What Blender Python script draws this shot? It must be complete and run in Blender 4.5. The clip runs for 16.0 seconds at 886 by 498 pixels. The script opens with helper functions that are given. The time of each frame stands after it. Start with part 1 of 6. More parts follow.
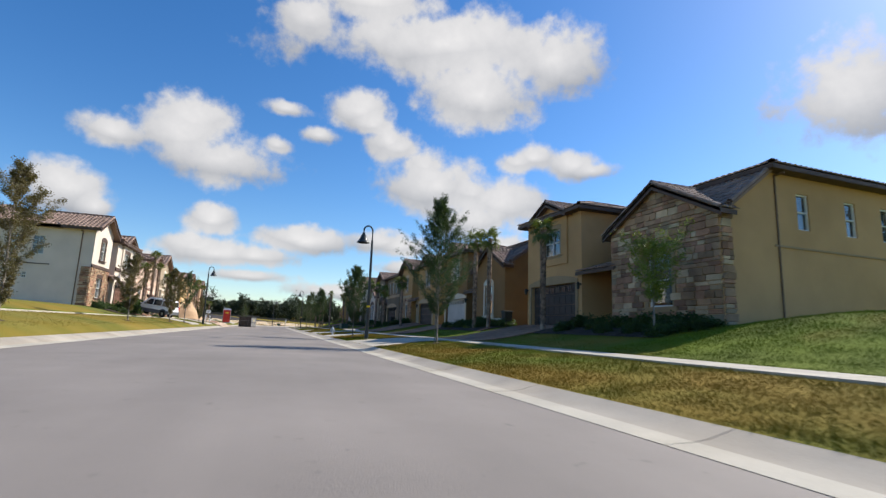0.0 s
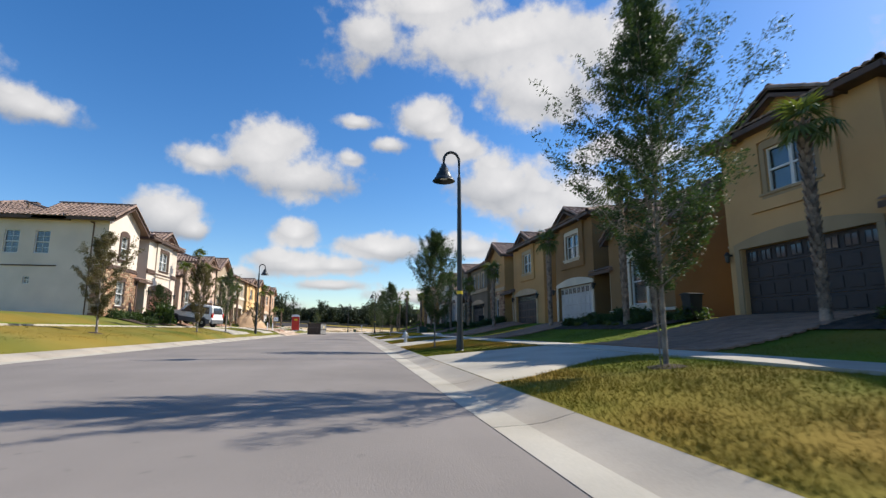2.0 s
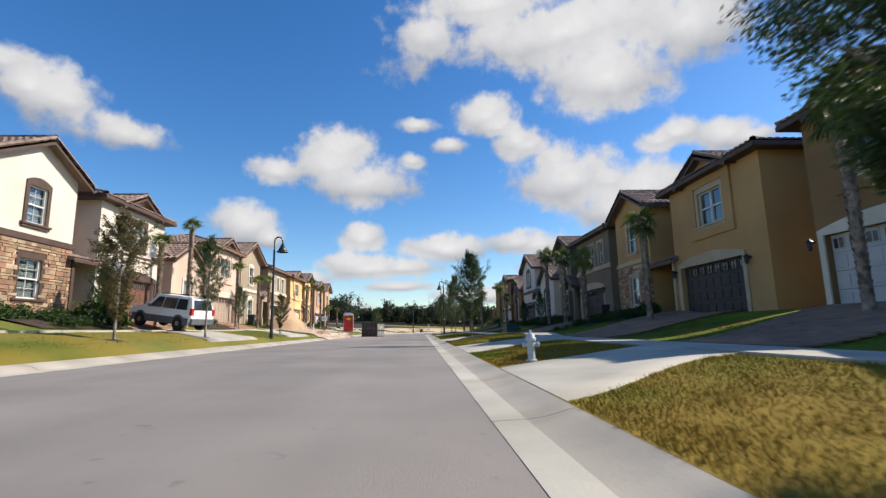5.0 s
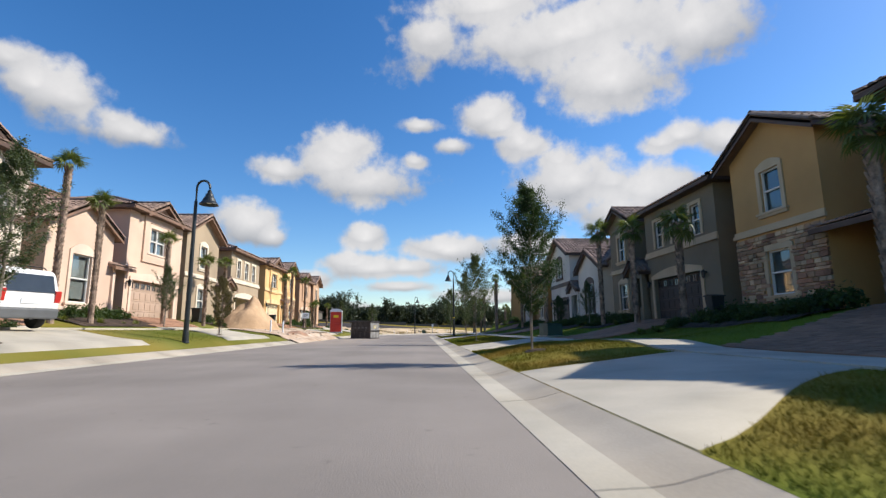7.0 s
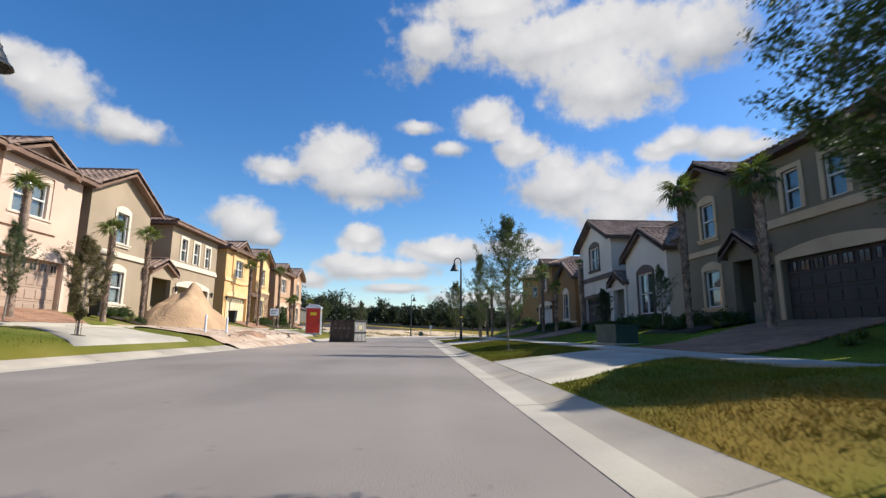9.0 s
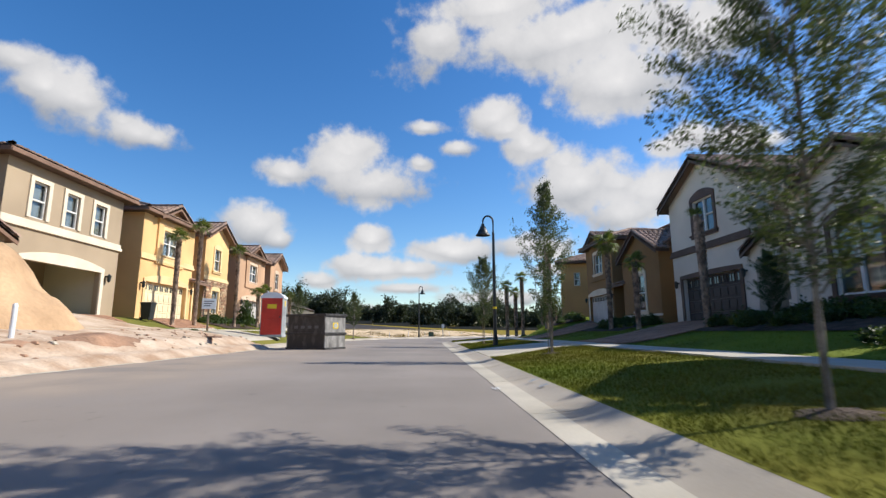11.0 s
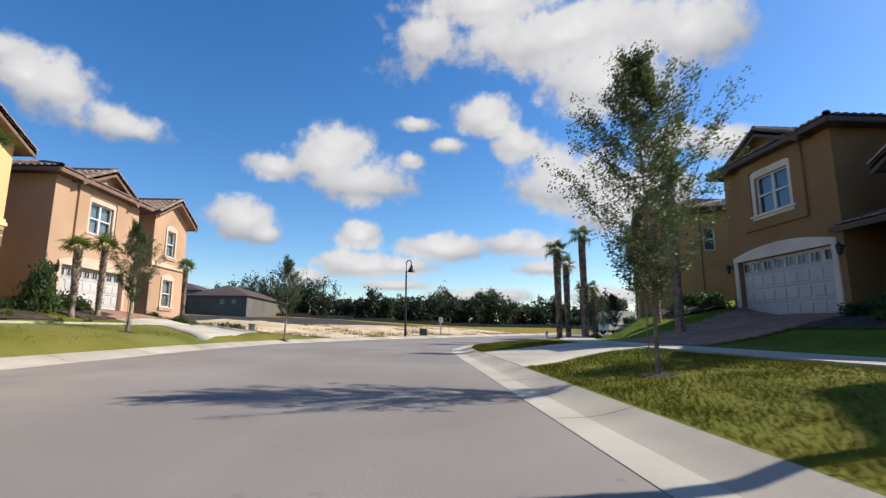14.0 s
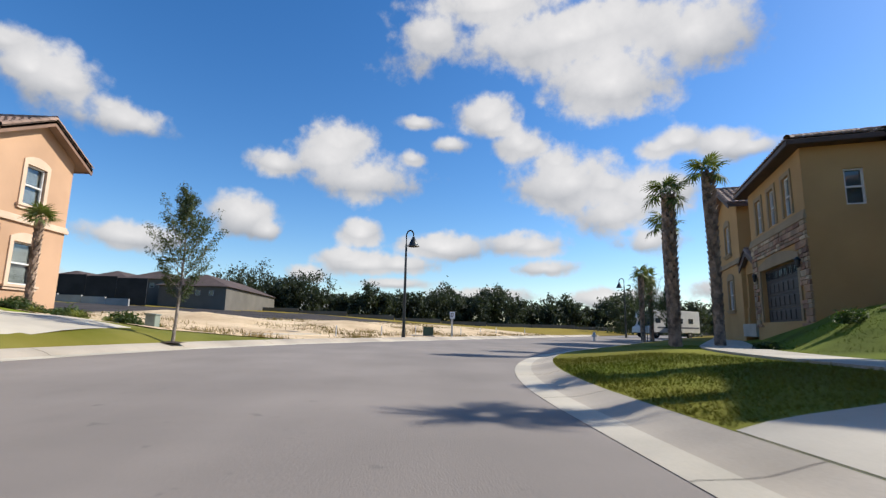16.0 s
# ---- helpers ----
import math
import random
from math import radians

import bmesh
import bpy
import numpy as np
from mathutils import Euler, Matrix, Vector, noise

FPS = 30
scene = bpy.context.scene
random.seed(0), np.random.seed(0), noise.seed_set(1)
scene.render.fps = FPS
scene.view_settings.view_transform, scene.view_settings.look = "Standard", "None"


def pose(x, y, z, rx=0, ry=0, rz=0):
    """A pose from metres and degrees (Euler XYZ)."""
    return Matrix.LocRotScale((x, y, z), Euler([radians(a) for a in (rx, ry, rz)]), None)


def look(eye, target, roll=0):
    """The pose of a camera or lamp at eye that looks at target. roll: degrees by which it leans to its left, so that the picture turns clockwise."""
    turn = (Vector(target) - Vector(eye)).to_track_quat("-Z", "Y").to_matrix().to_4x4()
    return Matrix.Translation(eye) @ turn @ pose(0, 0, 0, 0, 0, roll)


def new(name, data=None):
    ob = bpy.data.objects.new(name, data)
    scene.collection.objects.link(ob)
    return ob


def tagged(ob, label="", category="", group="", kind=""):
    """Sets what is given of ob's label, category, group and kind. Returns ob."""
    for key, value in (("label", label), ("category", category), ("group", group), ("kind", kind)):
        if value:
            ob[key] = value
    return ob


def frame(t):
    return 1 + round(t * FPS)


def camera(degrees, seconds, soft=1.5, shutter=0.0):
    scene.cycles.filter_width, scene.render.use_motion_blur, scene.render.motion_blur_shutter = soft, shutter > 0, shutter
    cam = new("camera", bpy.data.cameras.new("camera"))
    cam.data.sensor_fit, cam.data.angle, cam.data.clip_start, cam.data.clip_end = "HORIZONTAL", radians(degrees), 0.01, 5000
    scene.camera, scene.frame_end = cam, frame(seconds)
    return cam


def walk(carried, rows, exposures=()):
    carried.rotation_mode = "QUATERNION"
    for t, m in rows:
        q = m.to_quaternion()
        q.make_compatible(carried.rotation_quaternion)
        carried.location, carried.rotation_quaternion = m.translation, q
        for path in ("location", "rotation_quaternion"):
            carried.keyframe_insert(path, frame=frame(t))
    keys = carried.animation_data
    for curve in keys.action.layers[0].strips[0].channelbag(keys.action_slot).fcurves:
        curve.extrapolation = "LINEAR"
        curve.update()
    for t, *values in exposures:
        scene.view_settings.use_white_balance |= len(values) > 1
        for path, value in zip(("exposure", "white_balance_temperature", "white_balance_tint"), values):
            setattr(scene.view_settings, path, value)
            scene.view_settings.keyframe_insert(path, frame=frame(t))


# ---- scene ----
cam = camera(84.9, 16.0, soft=1.35, shutter=0.2)
walk(cam, [
    (0.0, pose(-3.537, -0.000, 0.806, 99.44, 0, -19.32) @ pose(0, 0, 0, 0, 0, 2.17)),
    (0.5, pose(-2.790, 3.240, 0.802, 99.43, 0, -16.61) @ pose(0, 0, 0, 0, 0, 1.39)),
    (1.0, pose(-2.310, 6.016, 0.800, 99.44, 0, -14.45) @ pose(0, 0, 0, 0, 0, 0.74)),
    (1.5, pose(-2.024, 8.572, 0.804, 99.41, 0, -12.52) @ pose(0, 0, 0, 0, 0, 0.42)),
    (2.0, pose(-1.803, 11.116, 0.790, 99.43, 0, -10.51) @ pose(0, 0, 0, 0, 0, 0.05)),
    (2.5, pose(-1.584, 13.778, 0.797, 99.57, 0, -8.27) @ pose(0, 0, 0, 0, 0, 0.20)),
    (3.0, pose(-1.444, 16.246, 0.798, 99.72, 0, -6.41) @ pose(0, 0, 0, 0, 0, 0.01)),
    (3.5, pose(-1.355, 18.605, 0.811, 99.60, 0, -4.97) @ pose(0, 0, 0, 0, 0, -0.21)),
    (4.0, pose(-1.287, 21.015, 0.818, 99.42, 0, -3.75) @ pose(0, 0, 0, 0, 0, -0.57)),
    (4.5, pose(-1.230, 23.354, 0.778, 99.36, 0, -2.85) @ pose(0, 0, 0, 0, 0, -1.22)),
    (7.0, pose(-1.521, 36.493, 0.812, 99.44, 0, -2.55) @ pose(0, 0, 0, 0, 0, -0.50)),
    (7.5, pose(-1.535, 38.858, 0.770, 99.43, 0, -2.72) @ pose(0, 0, 0, 0, 0, -0.54)),
    (8.0, pose(-1.542, 41.182, 0.745, 99.70, 0, -2.87) @ pose(0, 0, 0, 0, 0, -0.46)),
    (8.5, pose(-1.583, 43.500, 0.782, 99.87, 0, -2.82) @ pose(0, 0, 0, 0, 0, 0.17)),
    (9.0, pose(-1.731, 45.627, 0.797, 99.74, 0, -2.96) @ pose(0, 0, 0, 0, 0, 0.30)),
    (11.5, pose(-1.661, 61.610, 0.810, 99.69, 0, -1.63) @ pose(0, 0, 0, 0, 0, -0.15)),
    (12.0, pose(-1.726, 64.887, 0.803, 100.00, 0, -1.84) @ pose(0, 0, 0, 0, 0, 0.29)),
    (12.5, pose(-1.739, 68.018, 0.781, 100.23, 0, -2.31) @ pose(0, 0, 0, 0, 0, 0.36)),
    (13.0, pose(-1.715, 71.187, 0.770, 100.14, 0, -2.78) @ pose(0, 0, 0, 0, 0, 0.50)),
    (13.5, pose(-1.754, 74.067, 0.795, 99.85, 0, -3.06) @ pose(0, 0, 0, 0, 0, 0.50)),
    (14.0, pose(-1.857, 76.769, 0.774, 99.36, 0, -3.20) @ pose(0, 0, 0, 0, 0, 0.11)),
    (14.5, pose(-2.011, 79.656, 0.808, 99.55, 0, -3.14) @ pose(0, 0, 0, 0, 0, 0.59)),
    (15.0, pose(-2.044, 82.487, 0.817, 99.43, 0, -2.98) @ pose(0, 0, 0, 0, 0, 0.56)),
    (15.5, pose(-1.991, 85.092, 0.815, 99.32, 0, -2.92) @ pose(0, 0, 0, 0, 0, 0.82)),
    (16.0, pose(-2.030, 87.573, 0.736, 99.24, 0, -3.15) @ pose(0, 0, 0, 0, 0, 1.08)),
])

# ---- sky, sun, exposure ----
SUN_AZ, SUN_EL = -10.0, 37.8            # degrees behind (below zero: ahead of) the road's right-hand normal, and above the horizon
sun_dir = Vector((math.cos(radians(SUN_AZ)) * math.cos(radians(SUN_EL)),
                  -math.sin(radians(SUN_AZ)) * math.cos(radians(SUN_EL)), math.sin(radians(SUN_EL))))
sun = new("sun", bpy.data.lights.new("sun", "SUN"))
sun.data.energy, sun.data.angle, sun.data.color = 5.0, radians(0.53), (1.0, 0.955, 0.86)
sun.matrix_world = look(sun_dir * 100, (0, 0, 0))
scene.view_settings.exposure = 0.37

world = bpy.data.worlds.new("sky")
scene.world = world
world.use_nodes = True
wn, wl = world.node_tree.nodes, world.node_tree.links
wn.clear()


def wnode(kind):
    return wn.new(kind)


def wmath(op, a, b=None, c=None, clamp=False):
    n = wnode("ShaderNodeMath")
    n.operation, n.use_clamp = op, clamp
    for i, v in enumerate((a, b, c)):
        if v is None:
            continue
        if isinstance(v, (int, float)):
            n.inputs[i].default_value = v
        else:
            wl.new(v, n.inputs[i])
    return n.outputs[0]


def wdot(vec, to):
    n = wnode("ShaderNodeVectorMath")
    n.operation = "DOT_PRODUCT"
    wl.new(vec, n.inputs[0])
    n.inputs[1].default_value = to
    return n.outputs["Value"]


sky = wnode("ShaderNodeTexSky")
sky.sky_type, sky.sun_disc = "NISHITA", False
sky.sun_elevation, sky.sun_rotation = radians(SUN_EL), radians(90 + SUN_AZ)
sky.air_density, sky.dust_density, sky.ozone_density = 1.0, 0.35, 3.0
direction = wnode("ShaderNodeTexCoord").outputs["Generated"]
# cumulus heaps: azimuth (to the right of the road), elevation, half width, half height, in degrees
HEAPS = [(-9.8, 20.5, 4.4, 2.5), (-7.0, 17.2, 6.1, 2.6), (-16.8, 17.9, 3.0, 1.5), (-0.9, 19.7, 1.6, 0.9),
         (18.3, 32.3, 14.5, 3.1), (23.3, 27.1, 6.2, 3.4), (32.1, 30.4, 5.4, 3.7), (8.4, 35.8, 7.8, 2.2),
         (8.3, 24.5, 3.5, 2.2), (12.4, 21.5, 3.2, 1.9), (18.2, 16.9, 5.9, 3.1)]
HEAPS += [(25.6, 14.8, 5.0, 3.2), (28.0, 19.6, 2.3, 1.2), (-19.4, 11.8, 3.7, 2.3), (-37.3, 21.8, 4.1, 2.4),
          (-31.8, 19.7, 4.4, 1.5), (-41.7, 23.8, 2.7, 1.5), (-0.2, 23.7, 2.5, 0.8), (3.8, 21.4, 2.1, 0.9)]
HEAPS += [(-6.8, 10.6, 2.1, 1.4), (2.3, 9.5, 4.2, 1.4), (-6.0, 7.1, 4.6, 1.3), (12.2, 9.9, 3.6, 1.4),
          (-2.6, 5.0, 4.4, 0.7), (15.3, 7.0, 3.2, 1.0), (36.8, 18.4, 2.5, 1.0), (60.5, 22.3, 4.6, 4.4)]
HEAPS += [(-13.0, 2.6, 8.0, 1.0), (7.0, 3.8, 6.5, 0.9), (22.0, 3.6, 7.0, 1.1), (40.0, 4.5, 9.0, 1.3), (-30.0, 8.5, 4.5, 1.3), (-42.0, 3.5, 9.0, 1.4)]
HEAPS += [(10.0, 23.2, 2.5, 1.3), (13.4, 20.9, 2.5, 1.6), (16.7, 19.0, 3.0, 1.9), (23.5, 12.9, 4.1, 2.3), (26.6, 9.9, 3.3, 1.6), (22.7, 16.1, 3.3, 2.0), (1.6, 33.2, 3.3, 2.2)]
HEAPS += [(-39.6, 22.1, 2.1, 1.5), (-36.7, 21.6, 2.8, 1.7), (-33.2, 20.5, 2.3, 1.6), (-30.1, 19.5, 2.0, 1.2), (-10.3, 18.8, 4.6, 2.6), (-5.6, 17.6, 3.9, 2.0), (-16.7, 17.8, 2.6, 1.4), (-19.9, 12.4, 2.5, 1.4), (-17.1, 10.4, 1.6, 1.2), (3.2, 9.3, 4.1, 1.4), (13.9, 9.5, 3.4, 1.4), (-6.6, 11.0, 2.0, 1.3), (-7.8, 7.6, 3.7, 1.2), (-2.1, 7.2, 4.0, 1.1), (-12.8, 5.8, 2.2, 1.0), (30.0, 20.1, 2.7, 1.3), (34.8, 19.1, 2.8, 1.6)]
warp = wnode("ShaderNodeTexNoise")
warp.inputs["Scale"].default_value, warp.inputs["Detail"].default_value = 9.0, 7.0
warp.inputs["Roughness"].default_value = 0.62
wl.new(direction, warp.inputs["Vector"])
best = low = None
for az, el, hw, hh in HEAPS:
    az, el = radians(az), radians(el)
    side = Vector((math.cos(az), -math.sin(az), 0)) / radians(hw)
    above = Vector((-math.sin(az) * math.sin(el), -math.cos(az) * math.sin(el), math.cos(el))) / radians(hh)
    p, q = wdot(direction, side), wdot(direction, above)
    r = wmath("SQRT", wmath("ADD", wmath("MULTIPLY", p, p), wmath("MULTIPLY", q, q)))
    inside = wmath("SUBTRACT", 1.35, r)
    best = inside if best is None else wmath("SMOOTH_MAX", best, inside, 0.35)
    lit = wmath("SUBTRACT", wmath("MULTIPLY", q, 0.5), wmath("MULTIPLY", r, 0.7))
    low = lit if low is None else wmath("MAXIMUM", low, lit)
fray = wnode("ShaderNodeTexNoise")
fray.inputs["Scale"].default_value, fray.inputs["Detail"].default_value = 34.0, 6.0
wl.new(direction, fray.inputs["Vector"])
puff = wmath("ADD", wmath("MULTIPLY", wmath("SUBTRACT", warp.outputs["Fac"], 0.5), 2.1),
             wmath("MULTIPLY", wmath("SUBTRACT", fray.outputs["Fac"], 0.5), 0.9))
cover = wnode("ShaderNodeMapRange")
cover.interpolation_type = "SMOOTHSTEP"
wl.new(wmath("ADD", best, puff), cover.inputs["Value"])
cover.inputs["From Min"].default_value, cover.inputs["From Max"].default_value = 0.02, 0.72
shade = wnode("ShaderNodeMapRange")
wl.new(wmath("ADD", low, wmath("MULTIPLY", puff, 0.35)), shade.inputs["Value"])
shade.inputs["From Min"].default_value, shade.inputs["From Max"].default_value = -1.0, 0.35
cloud = wnode("ShaderNodeMix")
cloud.data_type = "RGBA"
wl.new(shade.outputs[0], cloud.inputs["Factor"])
cloud.inputs["A"].default_value, cloud.inputs["B"].default_value = (4.7, 4.9, 5.3, 1), (11.6, 11.3, 11.1, 1)
mixed = wnode("ShaderNodeMix")
mixed.data_type = "RGBA"
wl.new(wmath("MULTIPLY", cover.outputs[0], 0.97), mixed.inputs["Factor"])
deep = wnode("ShaderNodeHueSaturation")
deep.inputs["Hue"].default_value = 0.505
deep.inputs["Saturation"].default_value, deep.inputs["Value"].default_value = 1.30, 2.0
wl.new(sky.outputs[0], deep.inputs["Color"])
wl.new(deep.outputs[0], mixed.inputs["A"])
wl.new(cloud.outputs["Result"], mixed.inputs["B"])
bg = wnode("ShaderNodeBackground")
bg.inputs["Strength"].default_value = 0.065
wl.new(mixed.outputs["Result"], bg.inputs["Color"])
wl.new(bg.outputs[0], wnode("ShaderNodeOutputWorld").inputs[0])


# ---- materials ----
def surface(name, color, rough=0.8, var=0.15, scale=1.2, fine=40.0, bump=0.15, depth=0.01, metal=0.0, spec=0.4,
            island=0.0, per_object=0.0, other=None, stretch=None):
    """A procedural surface: two scales of colour variation, bump, and optional variation by piece."""
    m = bpy.data.materials.new(name)
    m.use_nodes = True
    n, l = m.node_tree.nodes, m.node_tree.links
    b = n["Principled BSDF"]
    b.inputs["Metallic"].default_value, b.inputs["Specular IOR Level"].default_value = metal, spec
    where = n.new("ShaderNodeNewGeometry").outputs["Position"]
    big, small = n.new("ShaderNodeTexNoise"), n.new("ShaderNodeTexNoise")
    for t, s, d in ((big, scale, 5.0), (small, fine, 3.0)):
        t.inputs["Scale"].default_value, t.inputs["Detail"].default_value = s, d
        l.new(where, t.inputs["Vector"])
    if stretch:
        along_z = n.new("ShaderNodeVectorMath")
        along_z.operation, along_z.inputs[1].default_value = "MULTIPLY", stretch
        l.new(where, along_z.inputs[0])
        l.new(along_z.outputs[0], big.inputs["Vector"])
    mix = n.new("ShaderNodeMix")
    mix.data_type = "RGBA"
    c = Vector(color)
    o = Vector(other) if other else c * (1 - 2 * var)
    mix.inputs["A"].default_value, mix.inputs["B"].default_value = (*(c * (1 + var)), 1), (*o, 1)
    ramp = n.new("ShaderNodeMapRange")
    ramp.inputs["From Min"].default_value, ramp.inputs["From Max"].default_value = 0.33, 0.67
    l.new(big.outputs["Fac"], ramp.inputs["Value"])
    l.new(ramp.outputs[0], mix.inputs["Factor"])
    hsv = n.new("ShaderNodeHueSaturation")
    l.new(mix.outputs["Result"], hsv.inputs["Color"])
    val = n.new("ShaderNodeMath")
    val.operation, val.inputs[1].default_value, val.inputs[2].default_value = "MULTIPLY_ADD", var * 2.4, 1 - var * 1.2
    l.new(small.outputs["Fac"], val.inputs[0])
    last = val.outputs[0]
    for amount, source in ((island, "island"), (per_object, "object")):
        if amount:
            if source == "island":
                pick = n.new("ShaderNodeNewGeometry").outputs["Random Per Island"]
            else:
                pick = n.new("ShaderNodeObjectInfo").outputs["Random"]
            vary = n.new("ShaderNodeMath")
            vary.operation, vary.inputs[1].default_value, vary.inputs[2].default_value = "MULTIPLY_ADD", amount * 2, 1 - amount
            l.new(pick, vary.inputs[0])
            both = n.new("ShaderNodeMath")
            both.operation = "MULTIPLY"
            l.new(last, both.inputs[0])
            l.new(vary.outputs[0], both.inputs[1])
            last = both.outputs[0]
    l.new(last, hsv.inputs["Value"])
    l.new(hsv.outputs[0], b.inputs["Base Color"])
    rr = n.new("ShaderNodeMath")
    rr.operation, rr.inputs[1].default_value, rr.inputs[2].default_value = "MULTIPLY_ADD", 0.15, rough - 0.075
    l.new(big.outputs["Fac"], rr.inputs[0])
    l.new(rr.outputs[0], b.inputs["Roughness"])
    if bump:
        bp = n.new("ShaderNodeBump")
        bp.inputs["Strength"].default_value, bp.inputs["Distance"].default_value = bump, depth
        l.new(small.outputs["Fac"], bp.inputs["Height"])
        l.new(bp.outputs[0], b.inputs["Normal"])
    return m


def leafy(name, color, other, rough=0.55):
    m = surface(name, color, rough, 0.15, 0.9, 6.0, 0.0, island=0.35, other=other, spec=0.3)
    m.node_tree.nodes["Principled BSDF"].inputs["Subsurface Weight"].default_value = 0.0
    n, l = m.node_tree.nodes, m.node_tree.links
    b, out = n["Principled BSDF"], n["Material Output"]
    t, mix = n.new("ShaderNodeBsdfTranslucent"), n.new("ShaderNodeMixShader")
    mix.inputs[0].default_value = 0.3
    t.inputs[0].default_value = (color[0] * 1.6, color[1] * 1.7, color[2] * 0.8, 1)
    l.new(b.outputs[0], mix.inputs[1])
    l.new(t.outputs[0], mix.inputs[2])
    l.new(mix.outputs[0], out.inputs[0])
    return m


def glass_material(name, tint):
    m = bpy.data.materials.new(name)
    m.use_nodes = True
    n, l = m.node_tree.nodes, m.node_tree.links
    n.remove(n["Principled BSDF"])
    gloss, clear, mix, fres, edge, sheen = (n.new("ShaderNodeBsdfGlossy"), n.new("ShaderNodeBsdfTransparent"), n.new("ShaderNodeMixShader"),
                                            n.new("ShaderNodeLayerWeight"), n.new("ShaderNodeMath"), n.new("ShaderNodeMath"))
    edge.operation, edge.inputs[1].default_value = "POWER", 3.0
    sheen.operation, sheen.inputs[1].default_value, sheen.inputs[2].default_value = "MULTIPLY_ADD", 0.7, 0.09
    l.new(fres.outputs["Facing"], edge.inputs[0])
    l.new(edge.outputs[0], sheen.inputs[0])
    gloss.inputs["Roughness"].default_value = 0.02
    clear.inputs[0].default_value = (*tint, 1)
    l.new(sheen.outputs[0], mix.inputs[0])
    l.new(clear.outputs[0], mix.inputs[1])
    l.new(gloss.outputs[0], mix.inputs[2])
    l.new(mix.outputs[0], n["Material Output"].inputs[0])
    return m


M = {}
M["asphalt"] = surface("asphalt", (0.258, 0.220, 0.190), 0.82, 0.08, 0.35, 90, 0.5, 0.006, other=(0.212, 0.182, 0.158))


def weather_asphalt(m):
    """Faint wheel bands along the street and small dark oil spots."""
    n, l = m.node_tree.nodes, m.node_tree.links
    b = n["Principled BSDF"]
    now = b.inputs["Base Color"].links[0].from_socket
    where = n.new("ShaderNodeNewGeometry").outputs["Position"]
    for stretch, scale, lo, hi, amount in (((1.0, 0.035, 1.0), 1.1, 0.40, 0.62, 0.09), ((1.0, 1.0, 1.0), 5.5, 0.68, 0.74, 0.30), ((1.0, 0.6, 1.0), 0.5, 0.52, 0.66, 0.06)):
        move, spots, ramp, mix = (n.new("ShaderNodeVectorMath"), n.new("ShaderNodeTexNoise"), n.new("ShaderNodeMapRange"), n.new("ShaderNodeMix"))
        move.operation, move.inputs[1].default_value = "MULTIPLY", stretch
        l.new(where, move.inputs[0])
        l.new(move.outputs[0], spots.inputs["Vector"])
        spots.inputs["Scale"].default_value, spots.inputs["Detail"].default_value = scale, 4.0
        for key, value in (("From Min", lo), ("From Max", hi), ("To Max", amount)):
            ramp.inputs[key].default_value = value
        l.new(spots.outputs["Fac"], ramp.inputs["Value"])
        mix.data_type = "RGBA"
        l.new(ramp.outputs[0], mix.inputs["Factor"])
        l.new(now, mix.inputs["A"])
        mix.inputs["B"].default_value = (0.06, 0.052, 0.048, 1)
        now = mix.outputs["Result"]
    l.new(now, b.inputs["Base Color"])


weather_asphalt(M["asphalt"])


def dust(m):
    """Pale builders' sand carried on to the far lane beside the building site."""
    n, l = m.node_tree.nodes, m.node_tree.links
    b = n["Principled BSDF"]
    now = b.inputs["Base Color"].links[0].from_socket
    where = n.new("ShaderNodeNewGeometry").outputs["Position"]
    split, cloud, ramp = n.new("ShaderNodeSeparateXYZ"), n.new("ShaderNodeTexNoise"), n.new("ShaderNodeMapRange")
    l.new(where, split.inputs[0])
    l.new(where, cloud.inputs["Vector"])
    cloud.inputs["Scale"].default_value, cloud.inputs["Detail"].default_value = 0.7, 6.0
    ramp.inputs["From Min"].default_value, ramp.inputs["From Max"].default_value, ramp.inputs["To Max"].default_value = 0.3, 0.7, 0.75
    l.new(cloud.outputs["Fac"], ramp.inputs["Value"])
    last = ramp.outputs[0]
    for axis, lo, hi in (("X", -3.2, -7.5), ("Y", 58.0, 66.0), ("Y", 93.0, 82.0)):
        fade, both = n.new("ShaderNodeMapRange"), n.new("ShaderNodeMath")
        fade.interpolation_type = "SMOOTHSTEP"
        fade.inputs["From Min"].default_value, fade.inputs["From Max"].default_value = lo, hi
        l.new(split.outputs[axis], fade.inputs["Value"])
        both.operation = "MULTIPLY"
        l.new(last, both.inputs[0])
        l.new(fade.outputs[0], both.inputs[1])
        last = both.outputs[0]
    mix = n.new("ShaderNodeMix")
    mix.data_type = "RGBA"
    l.new(last, mix.inputs["Factor"])
    l.new(now, mix.inputs["A"])
    mix.inputs["B"].default_value = (0.42, 0.33, 0.25, 1)
    l.new(mix.outputs["Result"], b.inputs["Base Color"])


dust(M["asphalt"])
M["concrete"] = surface("concrete", (0.455, 0.405, 0.325), 0.85, 0.09, 0.8, 60, 0.25, 0.004, per_object=0.06)
M["gutter"] = surface("gutter_concrete", (0.49, 0.438, 0.35), 0.85, 0.09, 0.7, 50, 0.3, 0.005, per_object=0.05)
M["kerb"] = surface("kerb_concrete", (0.41, 0.352, 0.28), 0.85, 0.10, 0.7, 50, 0.3, 0.005, per_object=0.05)
M["joint_filler"] = surface("joint_filler", (0.22, 0.195, 0.155), 0.9, 0.2, 3, 40, 0.3, 0.004)
M["paver"] = surface("clay_paver", (0.33, 0.178, 0.108), 0.85, 0.12, 0.6, 14, 0.5, 0.01, island=0.18)
